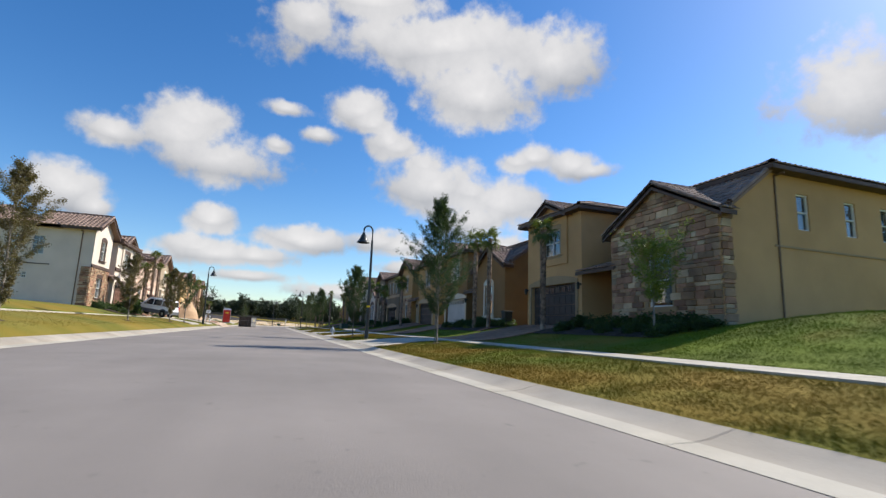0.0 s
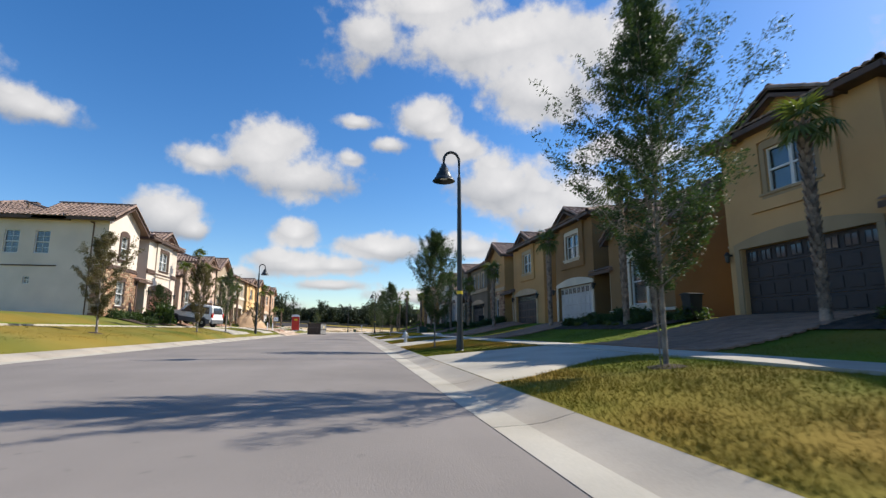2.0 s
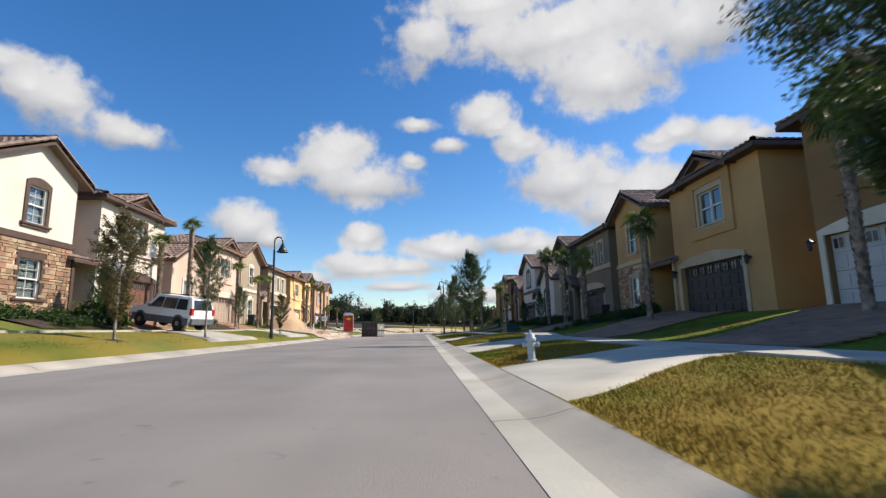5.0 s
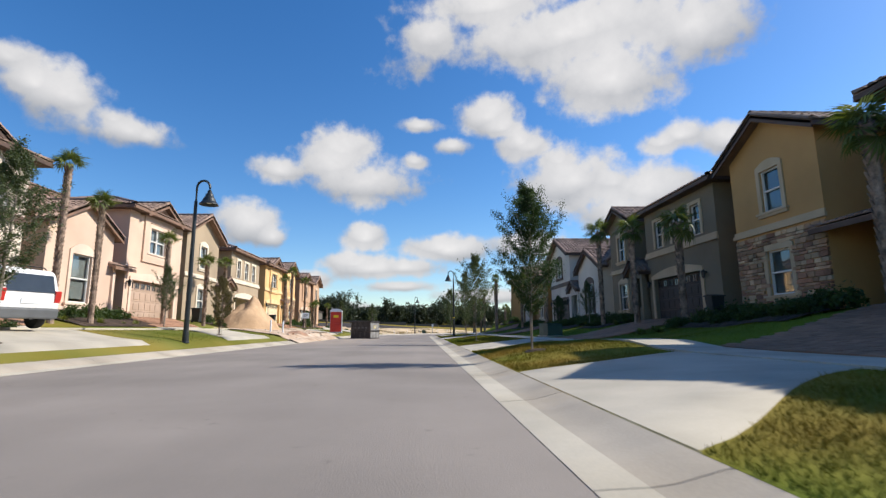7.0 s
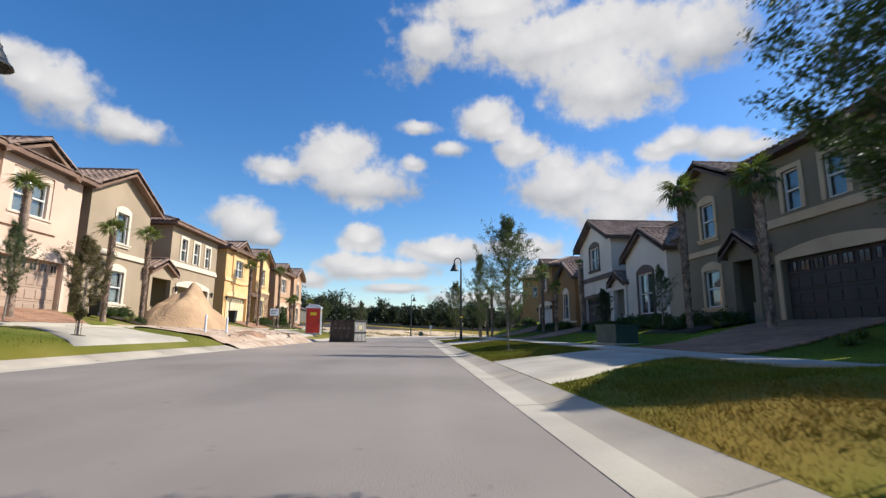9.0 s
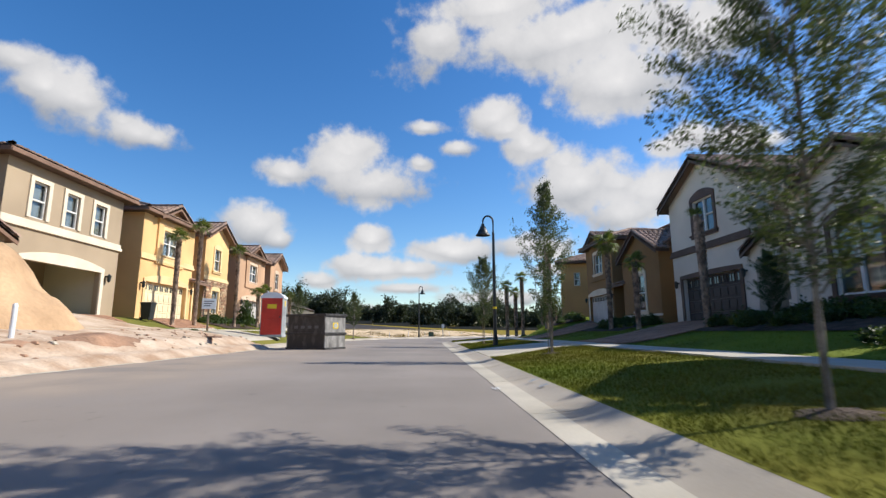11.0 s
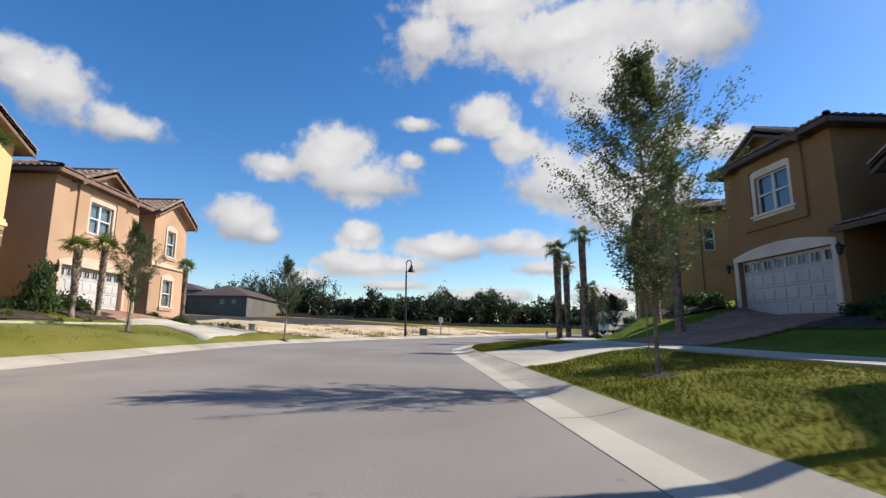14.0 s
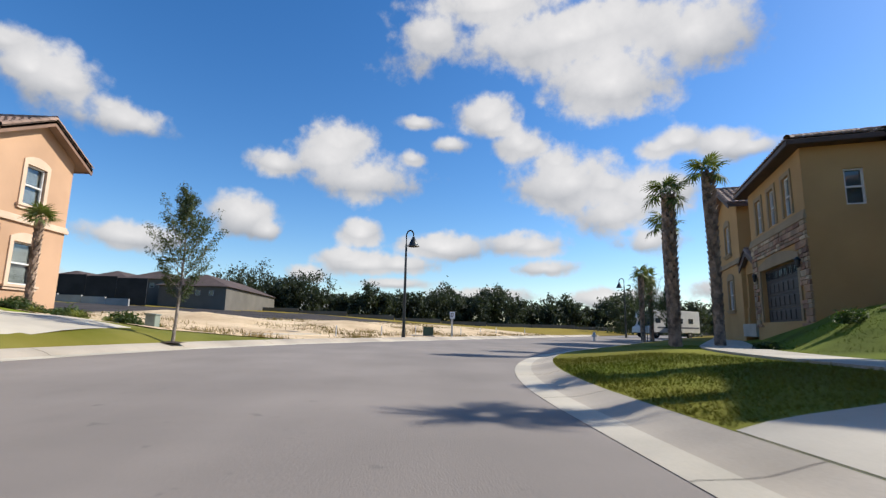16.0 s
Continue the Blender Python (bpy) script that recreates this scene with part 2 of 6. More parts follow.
M["sand"] = surface("sand", (0.63, 0.48, 0.30), 0.95, 0.12, 0.5, 9, 0.7, 0.05, other=(0.46, 0.33, 0.195))
M["dusty"] = surface("dusty_sand", (0.50, 0.395, 0.30), 0.95, 0.14, 1.1, 9, 0.7, 0.05, other=(0.36, 0.235, 0.150))
M["mulch"] = surface("mulch", (0.07, 0.045, 0.03), 0.95, 0.3, 3, 30, 1.0, 0.05)
M["soil"] = surface("dark_soil", (0.045, 0.035, 0.03), 0.95, 0.25, 0.3, 6, 0.9, 0.08)
M["bark"] = surface("bark", (0.25, 0.21, 0.17), 0.9, 0.25, 6, 40, 0.8, 0.02)
M["palm_bark"] = surface("palm_bark", (0.29, 0.205, 0.15), 0.9, 0.3, 5, 26, 0.9, 0.03, island=0.25)
M["oak_leaf"] = leafy("oak_leaf", (0.040, 0.065, 0.022), (0.022, 0.040, 0.016))
M["elm_leaf"] = leafy("elm_leaf", (0.078, 0.098, 0.046), (0.045, 0.062, 0.028))
M["crape_leaf"] = leafy("crape_leaf", (0.135, 0.105, 0.052), (0.070, 0.066, 0.030))
M["palm_leaf"] = leafy("palm_leaf", (0.115, 0.135, 0.035), (0.06, 0.08, 0.025))
M["lime_leaf"] = leafy("lime_leaf", (0.16, 0.19, 0.03), (0.10, 0.13, 0.02))
M["shrub_leaf"] = leafy("shrub_leaf", (0.052, 0.082, 0.022), (0.024, 0.042, 0.014))
M["spiky_leaf"] = leafy("spiky_leaf", (0.15, 0.165, 0.045), (0.09, 0.11, 0.03))
M["wood_leaf"] = leafy("woodland_leaf", (0.040, 0.050, 0.032), (0.022, 0.030, 0.020))
M["black_metal"] = surface("black_painted_metal", (0.018, 0.022, 0.022), 0.42, 0.2, 2, 30, 0.05, 0.002, spec=0.5)
M["glass"] = glass_material("window_glass", (0.62, 0.67, 0.69))
M["white_paint"] = surface("white_paint", (0.64, 0.62, 0.58), 0.6, 0.05, 1.5, 40, 0.05, 0.003)
M["cream_trim"] = surface("cream_trim", (0.66, 0.57, 0.44), 0.8, 0.05, 1.2, 60, 0.12, 0.003)
M["sand_trim"] = surface("sand_trim", (0.50, 0.38, 0.24), 0.85, 0.06, 1.2, 60, 0.12, 0.003)
M["pink_trim"] = surface("pink_trim", (0.66, 0.50, 0.39), 0.85, 0.06, 1.2, 60, 0.12, 0.003)
M["peach_trim"] = surface("peach_trim", (0.58, 0.43, 0.31), 0.85, 0.06, 1.2, 60, 0.12, 0.003)
M["yellow_trim"] = surface("yellow_trim", (0.74, 0.52, 0.27), 0.85, 0.06, 1.2, 60, 0.12, 0.003)
M["tan_trim"] = surface("tan_trim", (0.34, 0.235, 0.13), 0.85, 0.06, 1.2, 60, 0.12, 0.003)
M["brown_trim"] = surface("brown_fascia", (0.085, 0.048, 0.032), 0.6, 0.12, 2, 30, 0.1, 0.003)
M["tan_fascia"] = surface("tan_fascia", (0.200, 0.115, 0.075), 0.65, 0.12, 2, 30, 0.1, 0.003)
M["spout_paint"] = surface("bronze_downspout", (0.15, 0.088, 0.05), 0.6, 0.1, 2, 30, 0.05)
# near-black, so the shade of unlit rooms is in the colour itself
M["room_shade_paint"] = surface("room_shade_paint", (0.05, 0.048, 0.045), 0.9, 0.1, 1, 10, 0.0)
M["blind"] = surface("window_blind", (0.52, 0.51, 0.47), 0.8, 0.04, 2, 20, 0.05)
M["tile_brown"] = surface("brown_roof_tile", (0.275, 0.185, 0.142), 0.85, 0.15, 0.9, 30, 0.3, 0.006, island=0.22)
M["tile_red"] = surface("terracotta_roof_tile", (0.30, 0.155, 0.105), 0.85, 0.15, 0.9, 30, 0.3, 0.006, island=0.25)
for key, c in {"stone": (0.35, 0.215, 0.125), "rose_stone": (0.33, 0.175, 0.105), "cream_stone": (0.45, 0.325, 0.20)}.items():
    M[key] = surface("ledge_" + key, c, 0.9, 0.16, 1.3, 22, 0.8, 0.02, per_object=0.36)
M["mortar"] = surface("mortar", (0.22, 0.18, 0.14), 0.95, 0.1, 2, 40, 0.4, 0.006)
for key, c in {"tan": (0.53, 0.315, 0.14), "brown": (0.255, 0.143, 0.057), "ochre": (0.49, 0.285, 0.11),
               "grey_brown": (0.205, 0.165, 0.110), "white_stucco": (0.62, 0.56, 0.47), "cream": (0.66, 0.56, 0.455),
               "pink": (0.62, 0.44, 0.33), "sage": (0.42, 0.385, 0.275), "greige": (0.36, 0.275, 0.185),
               "yellow": (0.74, 0.46, 0.205), "peach": (0.46, 0.285, 0.175)}.items():
    M[key] = surface(key + "_stucco", c, 0.92, 0.07, 0.45, 70, 0.35, 0.006)
for key, c in {"door_dark": (0.038, 0.029, 0.026), "door_white": (0.50, 0.475, 0.44), "door_tan": (0.42, 0.30, 0.22),
               "door_brown": (0.16, 0.075, 0.045), "door_cream": (0.74, 0.62, 0.40)}.items():
    M[key] = surface("garage_" + key, c, 0.55, 0.06, 1.0, 30, 0.1, 0.003)


# ---- mesh helpers ----
def mesh_of(name, bm, material, normals=True):
    me = bpy.data.meshes.new(name)
    if normals:
        bmesh.ops.recalc_face_normals(bm, faces=bm.faces[:])
    bm.to_mesh(me)
    bm.free()
    me.materials.append(material)
    return me


def part(name, bm, material, parent, label=""):
    ob = new(name, mesh_of(name, bm, material))
    ob.parent = parent
    return tagged(ob, label)


def pydata(name, verts, faces, material, parent=None, label="", smooth=False):
    me = bpy.data.meshes.new(name)
    me.from_pydata(verts, [], faces)
    me.materials.append(material)
    if smooth:
        me.shade_smooth()
    ob = new(name, me)
    ob.parent = parent
    return tagged(ob, label)


def empty(name, m, label, category, group="", kind=""):
    ob = new(name)
    ob.matrix_world = m
    ob.empty_display_size = 0.2
    return tagged(ob, label, category, group, kind)


def box(bm, a, b, bevel=0.0):
    """A box between two corners."""
    lo = [min(p, q) for p, q in zip(a, b)]
    hi = [max(p, q) for p, q in zip(a, b)]
    r = bmesh.ops.create_cube(bm, size=1.0)
    for v in r["verts"]:
        v.co = Vector([lo[i] + (v.co[i] + 0.5) * (hi[i] - lo[i]) for i in range(3)])
    if bevel:
        edges = list({e for v in r["verts"] for e in v.link_edges})
        bmesh.ops.bevel(bm, geom=edges, offset=bevel, segments=2, affect="EDGES", profile=0.5)


def prism(bm, outline, shift):
    """A flat outline pushed along a vector into a solid."""
    shift = Vector(shift)
    a = [bm.verts.new(p) for p in outline]
    b = [bm.verts.new(Vector(p) + shift) for p in outline]
    bm.faces.new(a)
    bm.faces.new(b[::-1])
    for i in range(len(a)):
        j = (i + 1) % len(a)
        bm.faces.new((a[j], a[i], b[i], b[j]))


def tube(bm, points, radii, sides=10):
    """A round tube of changing radius along points."""
    rings = []
    for i, p in enumerate(points):
        p = Vector(p)
        d = Vector(points[min(i + 1, len(points) - 1)]) - Vector(points[max(i - 1, 0)])
        q = d.to_track_quat("Z", "Y")
        rings.append([bm.verts.new(p + q @ Vector((math.cos(2 * math.pi * k / sides) * radii[i],
                                                    math.sin(2 * math.pi * k / sides) * radii[i], 0))) for k in range(sides)])
    for r, s in zip(rings, rings[1:]):
        for k in range(sides):
            bm.faces.new((r[k], r[(k + 1) % sides], s[(k + 1) % sides], s[k]))
    bm.faces.new(rings[0][::-1])
    bm.faces.new(rings[-1])


def lathe(bm, profile, sides=20, at=(0, 0, 0)):
    """A solid of revolution about z from (radius, height) pairs."""
    tube_rings = [[bm.verts.new((at[0] + r * math.cos(2 * math.pi * k / sides), at[1] + r * math.sin(2 * math.pi * k / sides), at[2] + z))
                   for k in range(sides)] for r, z in profile]
    for r, s in zip(tube_rings, tube_rings[1:]):
        for k in range(sides):
            bm.faces.new((r[k], r[(k + 1) % sides], s[(k + 1) % sides], s[k]))
    bm.faces.new(tube_rings[0][::-1])
    bm.faces.new(tube_rings[-1])


# ---- lie of the land ----
KERB_R, KERB_L = 0.0, -9.15            # backs of the two kerbs on the straight
BEND_Y, BEND_R, BEND_TURN = 92.0, 25.0, radians(33)
MID = -4.6


def smooth(a, b, x):
    t = max(0.0, min(1.0, (x - a) / (b - a)))
    return t * t * (3 - 2 * t)


def along(s, off):
    """The place at s along the street and off to the right of its middle line."""
    if s <= BEND_Y:
        return MID + off, s
    a = (s - BEND_Y) / BEND_R
    if a <= BEND_TURN:
        return MID + BEND_R - (BEND_R - off) * math.cos(a), BEND_Y + (BEND_R - off) * math.sin(a)
    d = (a - BEND_TURN) * BEND_R
    x = MID + BEND_R - (BEND_R - off) * math.cos(BEND_TURN)
    y = BEND_Y + (BEND_R - off) * math.sin(BEND_TURN)
    return x + d * math.sin(BEND_TURN), y + d * math.cos(BEND_TURN)


def street(x, y):
    """Offset to the right of the street's middle line, and the way along it."""
    if y <= BEND_Y:
        return x - MID, y
    dx, dy = x - (MID + BEND_R), y - BEND_Y
    a = math.atan2(dy, -dx)
    if 0 <= a <= BEND_TURN:
        return BEND_R - math.hypot(dx, dy), BEND_Y + a * BEND_R
    px, py = along(BEND_Y + BEND_TURN * BEND_R, 0)
    ux, uy = math.sin(BEND_TURN), math.cos(BEND_TURN)
    qx, qy = x - px, y - py
    return qx * uy - qy * ux, BEND_Y + BEND_TURN * BEND_R + qx * ux + qy * uy


HALF_R, HALF_L = KERB_R - MID, KERB_L - MID


def land(x, y):
    """Height of the ground beside the street."""
    off, s = street(x, y)
    if off > 0:
        d = off - HALF_R
        z = 0.105 + 0.23 * smooth(-0.4, 3.3, d) + 0.90 * smooth(4.6, 11.5, d)
        z += 0.15 * smooth(46.0, 48.2, y) * smooth(52.0, 49.8, y) * smooth(0, 1.2, d)
        z += 0.45 * smooth(13, 8, y) * smooth(5, 11, d)
        z += 0.85 * smooth(4.9, 7.4, d) * smooth(93, 97, y) * smooth(128, 115, y)
        return z * (1 - 0.75 * smooth(120, 170, y))
    d = HALF_L - off
    z = 0.25 + 0.30 * smooth(0.0, 0.8, d) + 0.34 * smooth(0.4, 3.4, d) + 0.70 * smooth(3.6, 8.0, d)
    open_lot = smooth(99, 108, y)
    z = z * (1 - open_lot) + open_lot * (0.15 + 0.62 * smooth(0.5, 12, d) + 0.45 * smooth(8, 20, d) + 3.2 * smooth(25, 85, d))
    return z * (1 - 0.1 * smooth(120, 170, y))


def strip(name, o0, o1, s0, s1, material, lift=0.0, height=None, step=1.5, across=4, parent=None, label="", thick=0.0):
    """A sheet along the street between two offsets (numbers, or functions of the way along)."""
    n = max(1, int((s1 - s0) / step))
    verts, faces = [], []
    for i in range(n + 1):
        s = s0 + (s1 - s0) * i / n
        a = o0(s) if callable(o0) else o0
        b = o1(s) if callable(o1) else o1
        for j in range(across + 1):
            off = a + (b - a) * j / across
            x, y = along(s, off)
            z = height(off, s) if height else land(x, y)
            verts.append((x, y, z + lift))
    w = across + 1
    for i in range(n):
        for j in range(across):
            k = i * w + j
            faces.append((k, k + 1, k + w + 1, k + w))
    return pydata(name, verts, faces, material, parent, label, smooth=True)


def road_height(off, s):
    c = (off - HALF_R) / (HALF_L - HALF_R)
    return 0.10 * c + 0.16 * c * (1 - c)


road = strip("road", HALF_L + 0.5, HALF_R - 0.5, -30, 260, M["asphalt"], 0.0, road_height, 2.0, 12)
tagged(road, "smooth grey asphalt street between concrete kerbs", "road", kind="structure")

# ---- ground sheet to the horizon ----
def grass_material(name, dry_from, dry_to, island=0.0, color=(0.125, 0.152, 0.015)):
    m = surface(name, color, 0.95, 0.14, 0.35, 70, 0.35, 0.012, other=(0.080, 0.102, 0.012), spec=0.1, island=island)
    n, l = m.node_tree.nodes, m.node_tree.links
    b = n["Principled BSDF"]
    now = b.inputs["Base Color"].links[0].from_socket
    dry, mix = n.new("ShaderNodeTexNoise"), n.new("ShaderNodeMix")
    ramp = n.new("ShaderNodeMapRange")
    dry.inputs["Scale"].default_value, dry.inputs["Detail"].default_value = 0.22, 2.5
    l.new(n.new("ShaderNodeNewGeometry").outputs["Position"], dry.inputs["Vector"])
    ramp.inputs["From Min"].default_value, ramp.inputs["From Max"].default_value = dry_from, dry_to
    l.new(dry.outputs["Fac"], ramp.inputs["Value"])
    mix.data_type = "RGBA"
    # the lots farther along are watered and greener
    split, lush, thin = n.new("ShaderNodeSeparateXYZ"), n.new("ShaderNodeMapRange"), n.new("ShaderNodeMath")
    l.new(n.new("ShaderNodeNewGeometry").outputs["Position"], split.inputs[0])
    for key, value in (("From Min", 48.0), ("From Max", 62.0), ("To Min", 1.0), ("To Max", 0.32)):
        lush.inputs[key].default_value = value
    l.new(split.outputs["Y"], lush.inputs["Value"])
    thin.operation = "MULTIPLY"
    l.new(ramp.outputs[0], thin.inputs[0])
    l.new(lush.outputs[0], thin.inputs[1])
    straw, most = n.new("ShaderNodeMapRange"), n.new("ShaderNodeMath")
    for key, value in (("From Min", 106.0), ("From Max", 118.0), ("To Max", 0.75)):
        straw.inputs[key].default_value = value
    l.new(split.outputs["Y"], straw.inputs["Value"])
    most.operation = "MAXIMUM"
    l.new(thin.outputs[0], most.inputs[0])
    l.new(straw.outputs[0], most.inputs[1])
    l.new(most.outputs[0], mix.inputs["Factor"])
    l.new(now, mix.inputs["A"])
    mix.inputs["B"].default_value = (0.262, 0.172, 0.030, 1)
    l.new(mix.outputs["Result"], b.inputs["Base Color"])
    return m


M["grass"] = grass_material("lawn", 0.52, 0.72, color=(0.142, 0.180, 0.014))
M["dry_grass"] = grass_material("verge", 0.37, 0.58, color=(0.140, 0.172, 0.018))
M["bank_grass"] = grass_material("bank", 0.34, 0.70, color=(0.165, 0.160, 0.042))
M["bank_blade"] = grass_material("bank_blade", 0.34, 0.70, 0.3, (0.165, 0.160, 0.042))
M["grass_blade"] = grass_material("lawn_blade", 0.52, 0.72, 0.3, (0.142, 0.180, 0.014))
M["dry_blade"] = grass_material("verge_blade", 0.37, 0.58, 0.5, (0.140, 0.172, 0.018))
xs = sorted({*[x * 1.0 for x in range(-44, 45)], *[sgn * (45 + i * i * 3.0) for i in range(1, 20) for sgn in (-1, 1)]})
ys = sorted({*[-60 + i * 4.0 for i in range(12)], *[-12 + i * 1.5 for i in range(112)], *[156 + i * i * 2.4 for i in range(1, 22)]})
gv, gf = [], []
for y in ys:
    for x in xs:
        off, s = street(x, y)
        inside = HALF_L - 2.4 < off < HALF_R + 2.4
        gv.append((x, y, -0.12 if inside else land(x, y)))
for i in range(len(ys) - 1):
    for j in range(len(xs) - 1):
        k = i * len(xs) + j
        gf.append((k, k + 1, k + len(xs) + 1, k + len(xs)))
tagged(pydata("ground", gv, gf, M["grass"], smooth=True), "green and straw-coloured lawn ground reaching the horizon", "ground", kind="structure")

verge_right = strip("verge_right", HALF_R + 0.034, HALF_R + 3.9, -20, 230, M["dry_grass"], 0.003, step=1.0, across=8)
tagged(verge_right, "mown grass verge with dry straw patches along the kerb", "lawn", kind="structure")
verge_left = strip("verge_left", HALF_L - 3.9, HALF_L - 0.03, -20, 230, M["bank_grass"], 0.005, step=1.0, across=8)
tagged(verge_left, "mown grass verge sloping up from the kerb", "lawn", kind="structure")

lawn_left = strip("lawn_left", HALF_L - 12.5, HALF_L - 4.92, -20, 99, M["bank_grass"], 0.006, step=1.0, across=10)
tagged(lawn_left, "olive and straw-coloured lawn sloping up to the houses", "lawn", kind="structure")


# ---- kerbs, gutters, pavements ----
def kerb_run(name, side, s0, s1, length, profile, material, piece, label):
    """Concrete sections along the street; profile in (distance out from the kerb's back, height)."""
    holder = empty(name, pose(0, 0, 0), label, "kerb", kind="structure")
    half = HALF_R if side > 0 else HALF_L
    s = s0
    while s < s1:
        verts, faces, cuts = [], [], 4
        for i in range(cuts + 1):
            t = s + 0.006 + (length - 0.012) * i / cuts
            for d, z in profile:
                off = half - side * d
                x, y = along(t, off)
                base = road_height(off, t) if z < 0.045 else 0.0
                verts.append((x, y, z + base + (0.14 if side < 0 and z >= 0.045 else 0.0)))
            for d, z in profile:
                x, y = along(t, half - side * d)
                verts.append((x, y, -0.2))
        w = len(profile)
        for i in range(cuts):
            for j in range(w - 1):
                k = i * 2 * w + j
                faces.append((k, k + 1, k + 2 * w + 1, k + 2 * w))
        for i in (0, cuts):
            k = i * 2 * w
            faces.append((*range(k, k + w), *range(k + 2 * w - 1, k + w - 1, -1)))
        section = pydata(piece, verts, faces, material, holder)
        for face in section.data.polygons[:cuts * (w - 1)]:
            face.use_smooth = True
        s += length


GUTTER = [(0.68, 0.004), (0.62, 0.01), (0.39, 0.022)]
KERB = [(0.39, 0.022), (0.26, 0.046), (0.10, 0.085), (0.02, 0.105), (-0.04, 0.117)]
kerb_run("gutter_right", 1, -9, 150, 3.0, GUTTER, M["gutter"], "gutter_section", "pale concrete gutter along the street")
kerb_run("kerb_right", 1, -9, 150, 3.0, KERB, M["kerb"], "kerb_section", "grey sloped concrete kerb beside the grass verge")
kerb_run("gutter_left", -1, -9, 150, 3.0, GUTTER, M["gutter"], "gutter_section", "pale concrete gutter along the street")
kerb_run("kerb_left", -1, -9, 150, 3.0, KERB, M["kerb"], "kerb_section", "grey sloped concrete kerb beside the grass verge")


def pavement(name, o0, o1, s0, s1, label):
    holder = empty(name, pose(0, 0, 0), label, "pavement", kind="structure")
    s = s0
    while s < s1:
        verts, faces = [], []
        for lift in (0.045, -0.1):
            for t in (s + 0.008, s + 1.5 - 0.008):
                for off in (o0, o1):
                    x, y = along(t, off)
                    verts.append((x, y, land(*along(t, (o0 + o1) / 2)) + lift))
        faces = [(0, 1, 3, 2), (0, 4, 5, 1), (1, 5, 7, 3), (3, 7, 6, 2), (2, 6, 4, 0)]
        pydata("slab", verts, faces, M["concrete"], holder)
        s += 1.5


pavement("pavement_right", HALF_R + 3.4, HALF_R + 4.8, -12, 138, "pale concrete pavement of square slabs across the lawn")
pavement("pavement_left", HALF_L - 4.9, HALF_L - 3.5, -12, 108, "pale concrete pavement of square slabs across the lawn")


DRIVES = []


def drive_edges(side, d, kerb_y, garage_y, reach, mouth):
    """The two edges of a driveway at d metres behind the kerb's back; the apron slants more than the pavers."""
    f = 0.62 * d / 4.84 if d < 4.84 else 0.62 + 0.38 * (d - 4.84) / (reach - 4.84)
    flare = mouth * (1 - smooth(0, 3.3, d)) ** 1.6
    return kerb_y[0] + (garage_y[0] - kerb_y[0]) * f - flare, kerb_y[1] + (garage_y[1] - kerb_y[1]) * f + flare


def on_drive(x, y, margin=0.05):
    for side, kerb_y, garage_y, reach, mouth in DRIVES:
        d = (x - KERB_R) if side > 0 else (KERB_L - x)
        if -0.1 < d < reach:
            lo, hi = drive_edges(side, max(d, 0.0), kerb_y, garage_y, reach, mouth)
            if lo - margin < y < hi + margin:
                return True
    return False


def driveway(side, kerb_y, garage_y, front, mouth=0.9, label=""):
    """A concrete apron with flared mouth, then clay pavers up to the garage."""
    half = HALF_R if side > 0 else HALF_L
    a0, a1 = kerb_y
    thing = empty("driveway", pose(0, 0, 0), label or "driveway with a pale concrete apron and brown clay pavers up to the garage", "driveway",
                  "driveways", "structure")
    reach = abs(front - (MID + half))
    DRIVES.append((side, kerb_y, garage_y, reach, mouth))
    verts, faces, rows, cols = [], [], 14, 10
    for i in range(rows + 1):
        d = 0.056 + 4.774 * i / rows
        lo, hi = drive_edges(side, d, kerb_y, garage_y, reach, mouth)
        for j in range(cols + 1):
            y = lo + (hi - lo) * j / cols
            x = MID + half + side * d
            z = max(land(x, y), 0.105) + 0.022 - 0.016 * (1 - smooth(0.0, 0.6, d))
            verts.append((x, y, z if 0 < j < cols else z - 0.03))
            if j in (1, cols - 1):
                verts[-1] = (x, lo + 0.012 if j == 1 else hi - 0.012, z)
    w = cols + 1
    for i in range(rows):
        for j in range(cols):
            k = i * w + j
            faces.append((k, k + 1, k + w + 1, k + w))
    pydata("apron", verts, faces, M["concrete"], thing, "pale concrete apron", smooth=True)
    bm = bmesh.new()
    box(bm, (MID + half + side * 0.0405, a0 - mouth, 0.0), (MID + half + side * 0.0565, a1 + mouth, 0.1178 + (0.147 if side < 0 else 0.0)))
    part("joint", bm, M["joint_filler"], thing, "grey expansion joint")
    pv, pf = [], []
    d, course = 4.84, 0
    while d < reach - 0.1:
        lo, hi = drive_edges(side, d, kerb_y, garage_y, reach, 0.0)
        y = lo - (0.11 if course % 2 else 0)
        while y < hi:
            k = len(pv)
            for lift in (0.066 + random.uniform(-0.003, 0.004), 0.03):
                for dd, yy in ((d + 0.006, y + 0.006), (d + 0.2, y + 0.006), (d + 0.2, y + 0.214), (d + 0.006, y + 0.214)):
                    x = MID + half + side * dd
                    pv.append((x, yy, land(x, yy) + lift))
            q = (k, k + 1, k + 2, k + 3)
            pf.append(q if side > 0 else q[::-1])
            pf += [(k, k + 4, k + 5, k + 1), (k + 1, k + 5, k + 6, k + 2), (k + 2, k + 6, k + 7, k + 3), (k + 3, k + 7, k + 4, k)]
            y += 0.22
        d += 0.206
        course += 1
    tagged(pydata("pavers", pv, pf, M["paver"], thing, "brown clay pavers"), kind="stuff")
    return thing


